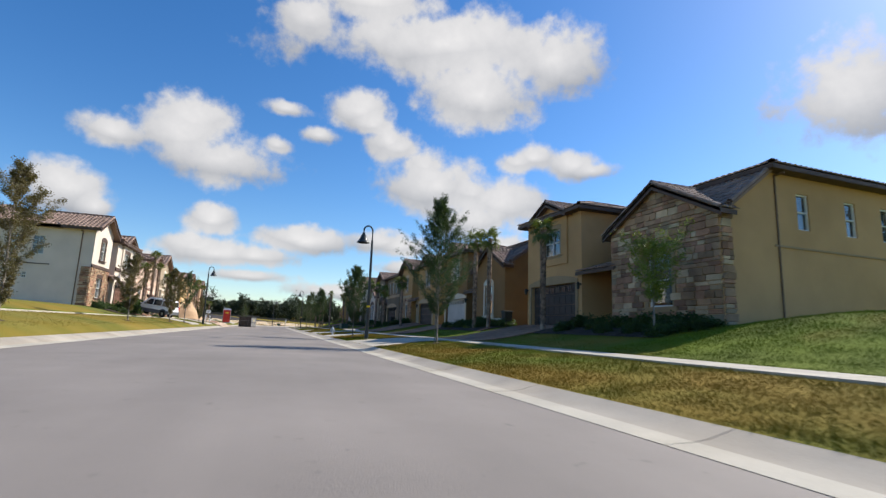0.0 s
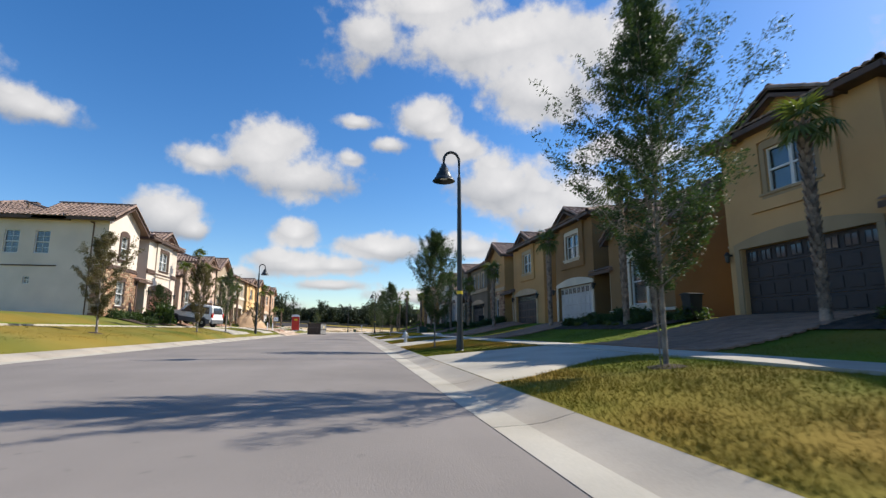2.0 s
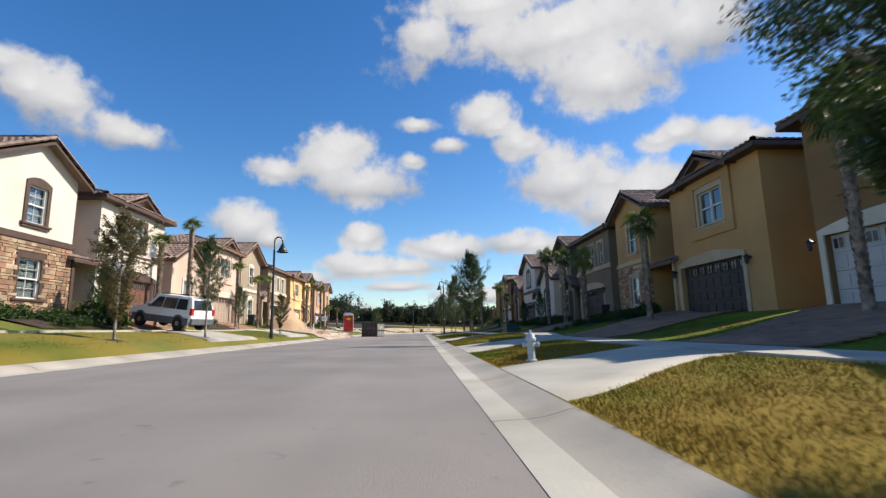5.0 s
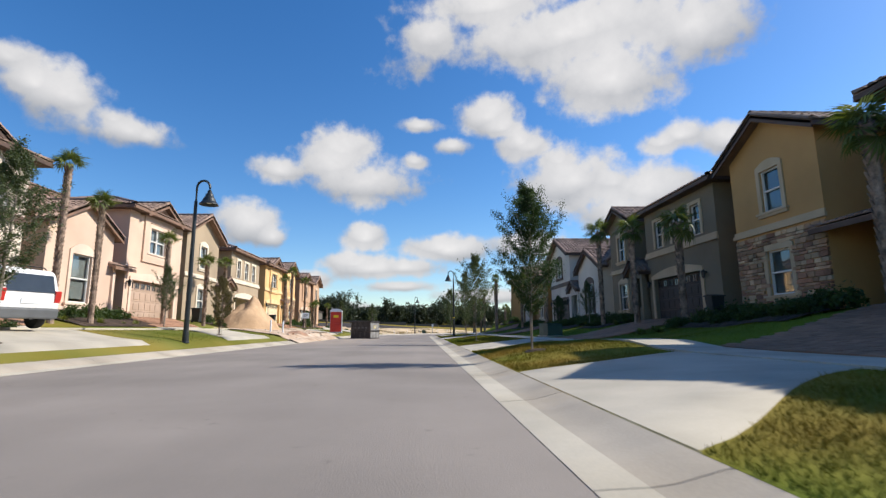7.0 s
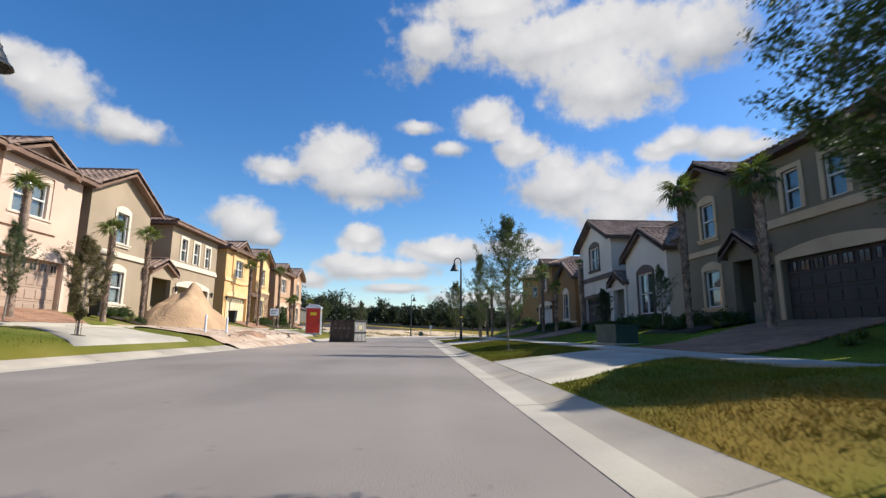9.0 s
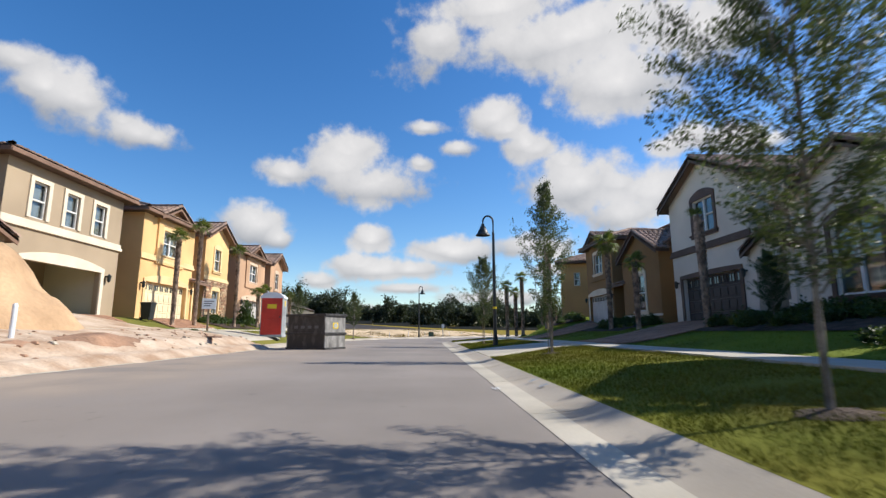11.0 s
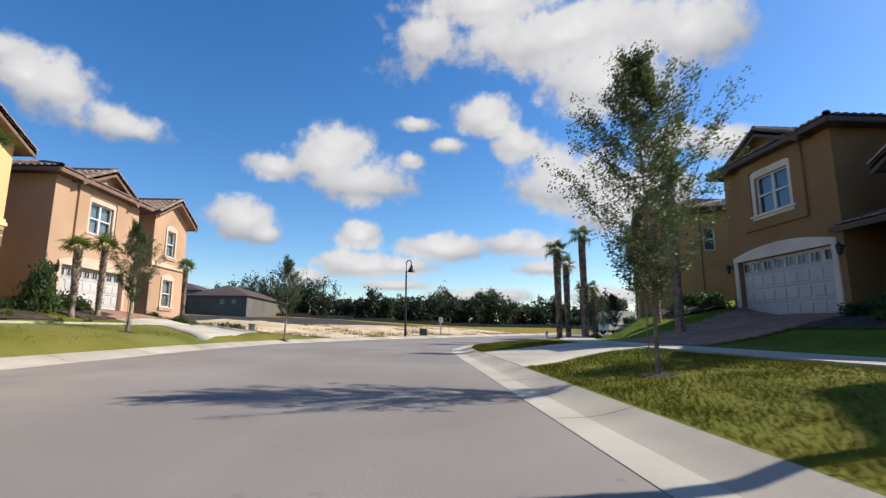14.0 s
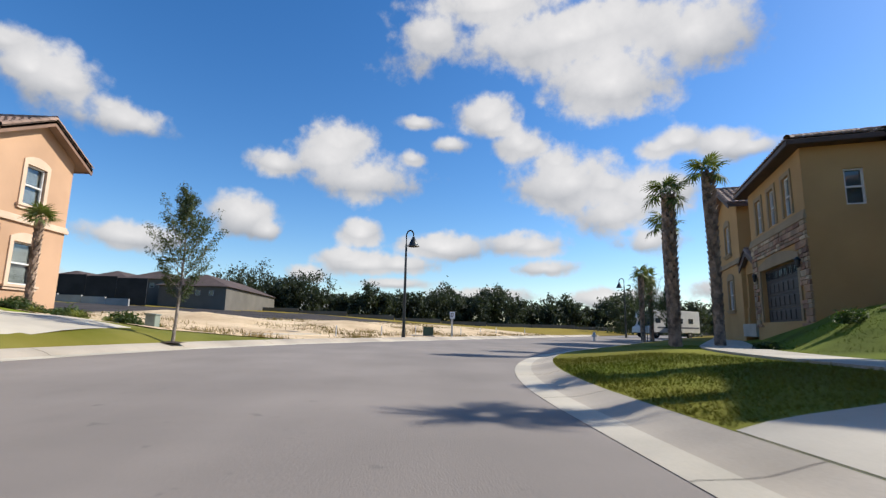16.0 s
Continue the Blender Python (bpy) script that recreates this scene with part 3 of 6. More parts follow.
RIGHT_X, LEFT_X = 10.8, -16.5
for kerb_y, garage_y in (((18.2, 22.5), (20.6, 25.2)), ((31.2, 33.2), (35.1, 39.6)), ((40.2, 43.6), (44.0, 48.6)), ((53.1, 56.3), (57.2, 62.0)),
                         ((72.5, 76.4), (76.6, 81.2)), ((86.2, 89.8), (89.8, 94.8))):
    driveway(1, kerb_y, garage_y, RIGHT_X)
for kerb_y, garage_y in (((46.5, 50.5), (49.2, 54.3)), ((58.0, 62.0), (61.4, 66.0)), ((70.0, 76.0), (75.8, 81.2)), ((79.5, 84.0), (84.3, 88.6)),
                         ((95.2, 99.6), (98.6, 102.6))):
    driveway(-1, kerb_y, garage_y, LEFT_X)


# ---- houses ----
def house(side, y0, length, base, look_of, sections, label, front=None, depth=13.0, eave=5.9, pitch=0.36, near_windows=(), downspout=True, turn=0.0):
    """A two-storey stuccoed house. Local axes: u along the street, v back from the front, z up.
    sections: (kind, u0, u1, options)."""
    xf = front if front is not None else (RIGHT_X if side > 0 else LEFT_X)
    thing = empty("house", pose(xf, y0, base, 0, 0, turn), label, "house", "houses along the street")
    wall_m, trim_m, tile_m, fascia_m = (M[look_of[k]] for k in ("wall", "trim", "tile", "fascia"))

    def P(u, v, z):
        return (side * v, u, z)

    def b(bm, u0, u1, v0, v1, z0, z1, bevel=0.0):
        box(bm, P(u0, v0, z0), P(u1, v1, z1), bevel)

    tiles_v, tiles_f = [], []

    def board(outline, shift):
        bm = bmesh.new()
        prism(bm, outline, shift)
        part("fascia_board", bm, fascia_m, thing, "brown fascia board")

    def slope(e0, e1, t1, t0, thick=0.12, edge=True):
        """A roof plane from its eave e0-e1 up to t1-t0 with courses of barrel tiles."""
        e0, e1, t1, t0 = (Vector(p) for p in (e0, e1, t1, t0))
        n = (e1 - e0).cross(t0 - e0 if (t0 - e0).length > 1e-4 else t1 - e0).normalized()
        n = n if n.z > 0 else -n
        down = Vector((0, 0, -thick))
        quad = [e0, e1, t1, t0] if (t1 - t0).length > 1e-3 else [e0, e1, t1]
        bm = bmesh.new()
        prism(bm, quad, down)
        part("roof_plane", bm, tile_m, thing)
        drop = Vector((0, 0, -0.17))
        if edge:
            board([e0 + down * 0.2, e1 + down * 0.2, e1 + drop, e0 + drop], (n - Vector((0, 0, n.z))).normalized() * 0.03 if n.z < 0.999 else (0, 0, 0.01))
        run = (e1 - e0).normalized()
        up = n.cross(run).normalized()
        up = up if up.z > 0 else -up
        height = max((t0 - e0).dot(up), (t1 - e0).dot(up))
        courses = max(1, int(height / 0.36))
        ch = height / courses
        for c in range(courses):
            s = (c + 0.5) / courses
            a, z = e0.lerp(t0, s), e1.lerp(t1, s)
            a0, a1 = (a - e0).dot(run), (z - e0).dot(run)
            count = int((a1 - a0) / 0.27)
            if count < 1:
                continue
            w = (a1 - a0) / count
            for i in range(count):
                k = len(tiles_v)
                o = e0 + run * (a0 + w * i) + up * (c * ch) + n * 0.012
                for q, lift in ((-0.03, 0.038), (ch + 0.02, 0.006)):
                    for f, h in ((0.02, 0.0), (0.22, 0.06), (0.5, 0.082), (0.78, 0.06), (0.98, 0.0)):
                        tiles_v.append(tuple(o + run * (w * f) + up * q + n * (h * 0.8 + lift)))
                for f in range(4):
                    tiles_f.append((k + f, k + f + 1, k + 6 + f, k + 5 + f))
                tiles_f.append((k + 4, k + 3, k + 2, k + 1, k))

    def ridge(a, z, r=0.11):
        """Rounded cap tiles along a ridge, hip or rake."""
        a, z = Vector(a), Vector(z)
        d = z - a
        count = max(2, int(d.length / 0.38))
        q = d.to_track_quat("Y", "Z")
        for i in range(count):
            k = len(tiles_v)
            for f, rr in ((i / count, r * 1.1), ((i + 1.08) / count, r * 0.9)):
                c = a + d * f
                for ang in (-100, -50, 0, 50, 100):
                    tiles_v.append(tuple(c + q @ Vector((rr * math.sin(radians(ang)), 0, rr * math.cos(radians(ang)) * 0.9 + 0.02))))
            for f in range(4):
                tiles_f.append((k + f, k + f + 1, k + 6 + f, k + 5 + f))

    def wall(bm, axis, fixed, a0, a1, z0, z1, th, holes=(), gable=0.0, rise=None):
        """A wall with openings through it; th is its thickness inwards (signed for side walls)."""
        def L(a, d, z):
            return P(a, fixed + d, z) if axis == "u" else P(fixed + d, a, z)
        us = sorted({a0, a1, *[h[0] for h in holes], *[h[1] for h in holes]})
        zs = sorted({z0, z1, *[h[2] for h in holes], *[h[3] for h in holes]})

        def quad(*pts):
            bm.faces.new([bm.verts.new(p) for p in pts])
        for u, v in zip(us, us[1:]):
            for p, q in zip(zs, zs[1:]):
                if any(h[0] <= (u + v) / 2 <= h[1] and h[2] <= (p + q) / 2 <= h[3] for h in holes):
                    continue
                for d in (0, th):
                    quad(L(u, d, p), L(v, d, p), L(v, d, q), L(u, d, q))
        for h0, h1, p, q in [*holes, (a0, a1, z0, z1)]:
            for (a, c), (e, f) in (((h0, p), (h1, p)), ((h1, p), (h1, q)), ((h1, q), (h0, q)), ((h0, q), (h0, p))):
                quad(L(a, 0, c), L(e, 0, f), L(e, th, f), L(a, th, c))
        if gable:
            prism(bm, [L(a0, 0, z1), L(a1, 0, z1), L((a0 + a1) / 2, 0, z1 + gable)], Vector(L(0, th, 0)) - Vector(L(0, 0, 0)))
        if rise:
            prism(bm, [L(a0, 0, z1), L(a1, 0, z1), L(a1, 0, z1 + rise)], Vector(L(0, th, 0)) - Vector(L(0, 0, 0)))

    def arch_outline(L, a0, a1, z, h, steps=8):
        """A shallow arch from a0 to a1 whose crown is h above z."""
        pts = []
        for i in range(steps + 1):
            f = i / steps
            pts.append(L(a0 + (a1 - a0) * f, z + h * (1 - (2 * f - 1) ** 2)))
        return pts

    def window(axis, fixed, out, a0, a1, z0, z1, twin=False, arch=0.0, trim=True, sill=True, blind=0.0):
        """A sash window set in an opening; out is the outward direction along the fixed axis."""
        def L(a, d, z):
            return P(a, fixed + out * d, z) if axis == "u" else P(fixed + out * d, a, z)

        def lb(bm, p0, p1, d0, d1, q0, q1):
            box(bm, L(p0, d0, q0), L(p1, d1, q1))
        w = new("window")
        w.parent, w.matrix_local = thing, Matrix.Identity(4)
        bm = bmesh.new()
        f = 0.055
        cuts = [a0, (a0 + a1) / 2, a1] if twin else [a0, a1]
        for p, q in zip(cuts, cuts[1:]):
            for x0, x1, y0_, y1_ in ((p, p + f, z0, z1), (q - f, q, z0, z1), (p + f, q - f, z0, z0 + f), (p + f, q - f, z1 - f, z1),
                                     (p + f, q - f, (z0 + z1) / 2 - 0.03, (z0 + z1) / 2 + 0.03)):
                lb(bm, x0, x1, -0.15, -0.06, y0_, y1_)
            for s0, s1 in ((z0 + f, (z0 + z1) / 2 - 0.03), ((z0 + z1) / 2 + 0.03, z1 - f)) if look_of["grid"] else ():
                lb(bm, (p + q) / 2 - 0.008, (p + q) / 2 + 0.008, -0.12, -0.10, s0, s1)
                lb(bm, p + f, (p + q) / 2 - 0.01, -0.12, -0.09, (s0 + s1) / 2 - 0.008, (s0 + s1) / 2 + 0.008)
                lb(bm, (p + q) / 2 + 0.01, q - f, -0.12, -0.09, (s0 + s1) / 2 - 0.008, (s0 + s1) / 2 + 0.008)
        part("frame", bm, M["white_paint"], w, "white sash frame")
        for p, q in zip(cuts, cuts[1:]):
            for y0_, y1_ in ((z0 + f, (z0 + z1) / 2 - 0.03), ((z0 + z1) / 2 + 0.03, z1 - f)):
                bm = bmesh.new()
                lb(bm, p + f, q - f, -0.135, -0.125, y0_, y1_)
                part("pane", bm, M["glass"], w).visible_shadow = False
            if blind:
                bm = bmesh.new()
                z = z1 - f
                while z > z1 - (z1 - z0) * blind:
                    lb(bm, p + f, q - f, -0.21, -0.20, z - 0.07, z - 0.006)
                    z -= 0.075
                part("blind", bm, M["blind"], w, "pale slatted blind")
        if trim:
            bm = bmesh.new()
            t = 0.17
            for x0, x1, y0_, y1_ in ((a0 - t, a0, z0 - 0.02, z1), (a1, a1 + t, z0 - 0.02, z1)):
                lb(bm, x0, x1, 0.003, 0.05, y0_, y1_)
            top = [L(a0 - t, 0.003, z1), L(a1 + t, 0.003, z1)]
            crown = arch_outline(lambda a, z: L(a, 0.003, z), a1 + t, a0 - t, z1 + 0.16, arch)
            prism(bm, top + crown, Vector(L(0, 0.047, 0)) - Vector(L(0, 0, 0)))
            part("surround", bm, trim_m, w, "moulded stucco surround")
        if sill:
            bm = bmesh.new()
            lb(bm, a0 - 0.26, a1 + 0.26, 0.003, 0.13, z0 - 0.10, z0 - 0.02)
            lb(bm, a0 - 0.22, a1 + 0.22, 0.003, 0.08, z0 - 0.20, z0 - 0.10)
            part("sill", bm, trim_m, w, "moulded sill")
        return w

    def stones(u0, u1, z0, z1, v, holes=(), gable=0.0, axis="u", fixed=0.0, coarse=1.0):
        """Rough ledge stones, each a piece of its own."""
        kinds = stone_meshes()
        z, row = z0, 0
        while z < z1 + gable - 0.05:
            h = (0.10, 0.16, 0.20, 0.12)[row % 4] * random.uniform(0.92, 1.08) * coarse
            cut = max(0.0, (z + h - z1) / gable * (u1 - u0) / 2) if gable and z + h > z1 else 0.0
            u = u0 + cut
            while u < u1 - cut - 0.06:
                w = min(random.uniform(0.16, 0.46) * coarse, u1 - cut - u)
                if u1 - cut - (u + w) < 0.12:
                    w = u1 - cut - u
                mid = (u + w / 2, z + h / 2)
                if not any(hh[0] - 0.16 < mid[0] < hh[1] + 0.16 and hh[2] - 0.1 < mid[1] < hh[3] + 0.25 for hh in holes):
                    ob = new("stone", random.choice(kinds))
                    ob.parent = thing
                    if axis == "u":
                        ob.matrix_local = Matrix.LocRotScale(P(mid[0], v - 0.015, mid[1]), None, (0.10, w - 0.018, h - 0.018))
                    else:
                        ob.matrix_local = Matrix.LocRotScale(P(fixed - 0.015, mid[0], mid[1]), None, (w - 0.018, 0.10, h - 0.018))
                u += w
            z += h
            row += 1

    def gable_roof(u0, u1, v0, v1, ze, rise, over=0.38, valley=None):
        """Ridge running back from the street over a front gable."""
        m, k = (u0 + u1) / 2, rise / ((u1 - u0) / 2)
        lo = ze - over * k + 0.10
        top = ze + rise + 0.10
        for ue in (u0 - over, u1 + over):
            slope(P(ue, v0 - over, lo), P(ue, v1 if valley is None else valley, lo), P(m, v1, top), P(m, v0 - over, top))
            board([P(ue, v0 - over, lo - 0.02), P(m, v0 - over, top - 0.02), P(m, v0 - over, top - 0.25), P(ue, v0 - over, lo - 0.25)],
                  Vector(P(0, 0.05, 0)))
            ridge(P(ue, v0 - over + 0.04, lo + 0.03), P(m, v0 - over + 0.04, top + 0.03), 0.10)
        ridge(P(m, v0 - over, top + 0.05), P(m, v1, top + 0.05))

    def hip_roof(u0, u1, v0, v1, ze, over=0.45):
        u0, u1, v0, v1 = u0 - over, u1 + over, v0 - over, v1 + over
        w = min(u1 - u0, v1 - v0) / 2
        zt = ze + w * pitch
        r0, r1 = P((u0 + w), (v0 + w), zt), P((u1 - w), (v1 - w), zt)
        if u1 - u0 >= v1 - v0:
            r0, r1 = P(u0 + w, (v0 + v1) / 2, zt), P(u1 - w, (v0 + v1) / 2, zt)
            slope(P(u0, v0, ze), P(u1, v0, ze), r1, r0)
            slope(P(u1, v1, ze), P(u0, v1, ze), r0, r1)
            slope(P(u0, v1, ze), P(u0, v0, ze), r0, r0)
            slope(P(u1, v0, ze), P(u1, v1, ze), r1, r1)
            ends = ((P(u0, v0, ze), r0), (P(u0, v1, ze), r0), (P(u1, v0, ze), r1), (P(u1, v1, ze), r1))
        else:
            r0, r1 = P((u0 + u1) / 2, v0 + w, zt), P((u0 + u1) / 2, v1 - w, zt)
            slope(P(u0, v1, ze), P(u0, v0, ze), r0, r1)
            slope(P(u1, v0, ze), P(u1, v1, ze), r1, r0)
            slope(P(u0, v0, ze), P(u1, v0, ze), r0, r0)
            slope(P(u1, v1, ze), P(u0, v1, ze), r1, r1)
            ends = ((P(u0, v0, ze), r0), (P(u1, v0, ze), r0), (P(u0, v1, ze), r1), (P(u1, v1, ze), r1))
        for a, z in ends:
            ridge(Vector(a) + Vector((0, 0, 0.04)), Vector(z) + Vector((0, 0, 0.06)))
        ridge(Vector(r0) + Vector((0, 0, 0.05)), Vector(r1) + Vector((0, 0, 0.05)))
        soffit = bmesh.new()
        b(soffit, u0 + 0.02, u1 - 0.02, v0 + 0.02, v1 - 0.02, ze - 0.17, ze - 0.13)
        part("soffit", soffit, M["brown_trim"], thing, "brown boarded soffit")

    def garage_door(u0, u1, v, z1):
        mat = M[look_of["garage"]]
        if look_of.get("open_garage"):
            bm = bmesh.new()
            for u in (u0 - 0.3, u1 + 0.2):
                b(bm, u, u + 0.1, v + 0.3, v + 6.0, -0.05, 2.7)
            b(bm, u0 - 0.2, u1 + 0.2, v + 5.9, v + 6.0, -0.05, 2.7)
            b(bm, u0 - 0.2, u1 + 0.2, v + 0.3, v + 5.9, 2.6, 2.7)
            b(bm, u0 - 0.2, u1 + 0.2, v + 0.1, v + 5.9, -0.06, 0.0)
            part("garage_interior", bm, M["white_stucco"], thing, "bare unpainted garage interior")
            return
        door = new("garage_door")
        door.parent = thing
        door.matrix_local = Matrix.Identity(4)
        n = 8
        for r in range(4):
            z0, zz = z1 * r / 4 + 0.006, z1 * (r + 1) / 4 - 0.006
            bm = bmesh.new()
            b(bm, u0 + 0.01, u1 - 0.01, v + 0.17, v + 0.22, z0, zz)
            for i in range(n):
                p0, p1 = u0 + (u1 - u0) * i / n + 0.07, u0 + (u1 - u0) * (i + 1) / n - 0.07
                if r < 3:
                    b(bm, p0, p1, v + 0.145, v + 0.175, z0 + 0.09, zz - 0.09, 0.012)
                else:
                    for q0, q1, w0, w1 in ((p0, p1, z0 + 0.09, z0 + 0.12), (p0, p1, zz - 0.11, zz - 0.08), (p0, p0 + 0.03, z0 + 0.12, zz - 0.11),
                                           (p1 - 0.03, p1, z0 + 0.12, zz - 0.11), ((p0 + p1) / 2 - 0.012, (p0 + p1) / 2 + 0.012, z0 + 0.12, zz - 0.11)):
                        b(bm, q0, q1, v + 0.14, v + 0.175, w0, w1)
            row = part("door_section", bm, mat, door)
            if r == 3:
                for i in range(n):
                    p0, p1 = u0 + (u1 - u0) * i / n + 0.10, u0 + (u1 - u0) * (i + 1) / n - 0.10
                    bm = bmesh.new()
                    b(bm, p0, p1, v + 0.158, v + 0.166, z0 + 0.12, zz - 0.11)
                    part("pane", bm, M["dark_glass"], row)

    walls = bmesh.new()
    bands = []

    def band(*sides):
        bands.append(sides)

    vb = 2.6                                            # front of the main body
    u_end = length
    # main body: front, back and two ends
    body_holes = []
    door_at = None
    for kind, u0, u1, o in sections:
        if kind == "porch":
            door_at = (u0 + 0.25, min(u0 + 1.25, u1 - 0.2), 0.0, 2.15)
            body_holes.append(door_at)
            if u1 - u0 > 1.5 or o.get("upper"):
                uw = (u0 + u1) / 2
                body_holes.append((uw - 0.32, uw + 0.32, 4.1, 5.0))
                window("u", vb, -1, uw - 0.32, uw + 0.32, 4.1, 5.0, trim=True, sill=False)
    wall(walls, "u", vb, 0, u_end, -1.0, eave, 0.22, body_holes)
    wall(walls, "u", depth, 0, u_end, -1.0, eave, -0.22)
    near_holes = [(a0, a1, z0, z1) for a0, a1, z0, z1 in near_windows if a0 > vb]
    wall(walls, "v", 0.0, vb + 0.22, depth - 0.22, -1.0, eave, 0.22, near_holes)
    wall(walls, "v", u_end, vb + 0.22, depth - 0.22, -1.0, eave, -0.22)
    for a0, a1, z0, z1 in near_windows:
        window("v", 0.0, -1, a0, a1, z0, z1, trim=False, sill=False, blind=0.95)
    hip_roof(0, u_end, vb, depth, eave)
    # boxes added behind the windows, coloured near black for the rooms' shade
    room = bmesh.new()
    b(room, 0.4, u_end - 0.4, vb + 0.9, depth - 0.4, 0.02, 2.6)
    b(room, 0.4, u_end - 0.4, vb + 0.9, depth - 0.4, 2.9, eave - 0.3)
    part("inner_wall", room, M["room_shade_paint"], thing, "near-black box with the unlit room's shade in its colour")
    string = bmesh.new()
    b(string, -0.045, -0.003, vb, depth, 2.95, 3.02)
    for kind, u0, u1, o in sections:
        um = (u0 + u1) / 2
        sv = o.get("v", 0.0)
        if kind == "garage":
            g0, g1 = um - o.get("door", 4.3) / 2 + o.get("shift", 0), um + o.get("door", 4.3) / 2 + o.get("shift", 0)
            holes = [(g0, g1, 0.0, 2.15)]
            n = o.get("windows", "twin")
            spots = {"twin": [(um - 0.82, um + 0.82)], "two": [(um - 1.75, um - 0.95), (um + 0.95, um + 1.75)],
                     "three": [(um - 2.1, um - 1.35), (um - 0.38, um + 0.38), (um + 1.35, um + 2.1)]}[n]
            wz0, wz1 = (4.10, 5.65) if o.get("full") else (3.75, 5.15)
            holes += [(p, q, wz0, wz1) for p, q in spots]
            wall(walls, "u", sv, u0, u1, -1.0, eave + (0.1 if o.get("full") else 0.0), 0.22, holes, gable=(u1 - u0) * 0.25 if o.get("full") else 0.0)
            for ue, th in ((u0, 0.22), (u1, -0.22)):
                wall(walls, "v", ue, sv + 0.22, vb, -1.0, eave, th, [w for w in near_windows if ue == 0 and w[1] < vb])
            for p, q in spots:
                window("u", sv, -1, p, q, wz0, wz1, twin=n == "twin", arch=0.28 if n == "twin" else 0.0, sill=n == "twin", blind=0.95)
            garage_door(g0, g1, sv, 2.15)
            bm = bmesh.new()                             # arched band over the garage door
            lo = [P(g1 + 0.22, sv - 0.003, 2.15), P(g0 - 0.22, sv - 0.003, 2.15)]
            prism(bm, lo + arch_outline(lambda a, z: P(a, sv - 0.003, z), g0 - 0.22, g1 + 0.22, 2.32, 0.06 if o.get("full") else 0.3), Vector(P(0, -0.06, 0)))
            for p, q in ((g0 - 0.22, g0 - 0.02), (g1 + 0.02, g1 + 0.22)):
                b(bm, p, q, sv - 0.055, sv - 0.003, 0.0, 2.15)
            part("garage_surround", bm, trim_m, thing, "arched stucco surround")
            if o.get("gable", True):
                gw = o.get("gable_width", 3.0)
                gu0, gu1 = um - gw / 2, um + gw / 2
                wall(walls, "u", sv - 0.09, gu0, gu1, 3.2, eave - 0.02, 0.085, [(p - 0.18, q + 0.18, 3.55, 5.4) for p, q in spots], gable=gw * 0.24)
                gable_roof(gu0, gu1, sv - 0.09, sv + 3.0, eave, gw * 0.24)
            if n != "twin" or o.get("band"):
                band(u0 - 0.09, u1 + 0.09, sv - 0.10, sv - 0.003, 3.30, 3.45)
                band(u0 - 0.05, u1 + 0.05, sv - 0.06, sv - 0.003, 3.45, 3.62)
            if o.get("stone"):
                stones(u0, u1, -0.2, 3.28, sv, [(g0 - 0.1, g1 + 0.1, -0.5, 2.45)], coarse=1.3)
            if o.get("full"):
                gable_roof(u0, u1, sv, sv + 6.0, eave + 0.1, (u1 - u0) * 0.25, 0.42)
            else:
                hip_roof(u0, u1, sv, sv + 6.0, eave)
            for p in (g0 - 0.42, g1 + 0.42):
                lamp = bmesh.new()
                lathe(lamp, [(0.02, 0), (0.07, 0.05), (0.09, 0.26), (0.11, 0.28), (0.02, 0.38)], 8, P(p, sv - 0.16, 1.75))
                b(lamp, p - 0.05, p + 0.05, sv - 0.17, sv - 0.004, 1.98, 2.05)
                part("wall_lantern", lamp, M["black_metal"], thing, "black carriage lantern")
        elif kind == "gable2":
            rise, gz = (u1 - u0) * 0.26, eave + 0.134
            holes = [(um - 0.48, um + 0.48, 3.7, 5.2), (um - 0.55, um + 0.55, 0.75, 2.3)]
            wall(walls, "u", sv, u0, u1, -1.0, gz, 0.22, holes, gable=rise)
            for ue, th in ((u0, 0.22), (u1, -0.22)):
                wall(walls, "v", ue, sv + 0.22, vb, -1.0, gz - 0.1, th)
            window("u", sv, -1, um - 0.48, um + 0.48, 3.7, 5.2, arch=0.2, blind=0.9)
            window("u", sv, -1, um - 0.55, um + 0.55, 0.75, 2.3, arch=0.2, blind=0.95)
            gable_roof(u0, u1, sv, sv + 4.0, gz, rise, 0.45)
            if o.get("stone"):
                stones(u0, u1, -0.2, 2.95, sv, [holes[1]])
                near = u0 if o.get("return", "near") == "near" else None
                if near is not None:
                    stones(sv + 0.02, sv + 0.62, -0.2, 2.95, 0, axis="v", fixed=u0)
            band(u0 - 0.09, u1 + 0.09, sv - 0.10, sv - 0.003, 2.98, 3.12)
            band(u0 - 0.05, u1 + 0.05, sv - 0.06, sv - 0.003, 3.12, 3.24)
        elif kind == "gable1":
            ze, vt = 4.05, vb
            rise = (u1 - u0) * 0.27
            big = (um - 0.85, um + 0.85, 0.75, 2.95) if o.get("wide") else (um - 0.62, um + 0.62, 0.75, 2.85)
            wall(walls, "u", sv, u0, u1, -1.0, ze, 0.22, [big], gable=rise)
            for ue, th in ((u0, 0.22), (u1, -0.22)):
                wall(walls, "v", ue, sv + 0.22, vt, -1.0, ze, th, rise=eave - ze + 0.0)
            window("u", sv, -1, *big, twin=bool(o.get("wide")), arch=0.32, blind=0.9)
            gable_roof(u0, u1, sv, min(vt, sv + 0.5 + rise * 1.3), ze, rise, 0.3, valley=sv + 0.45)
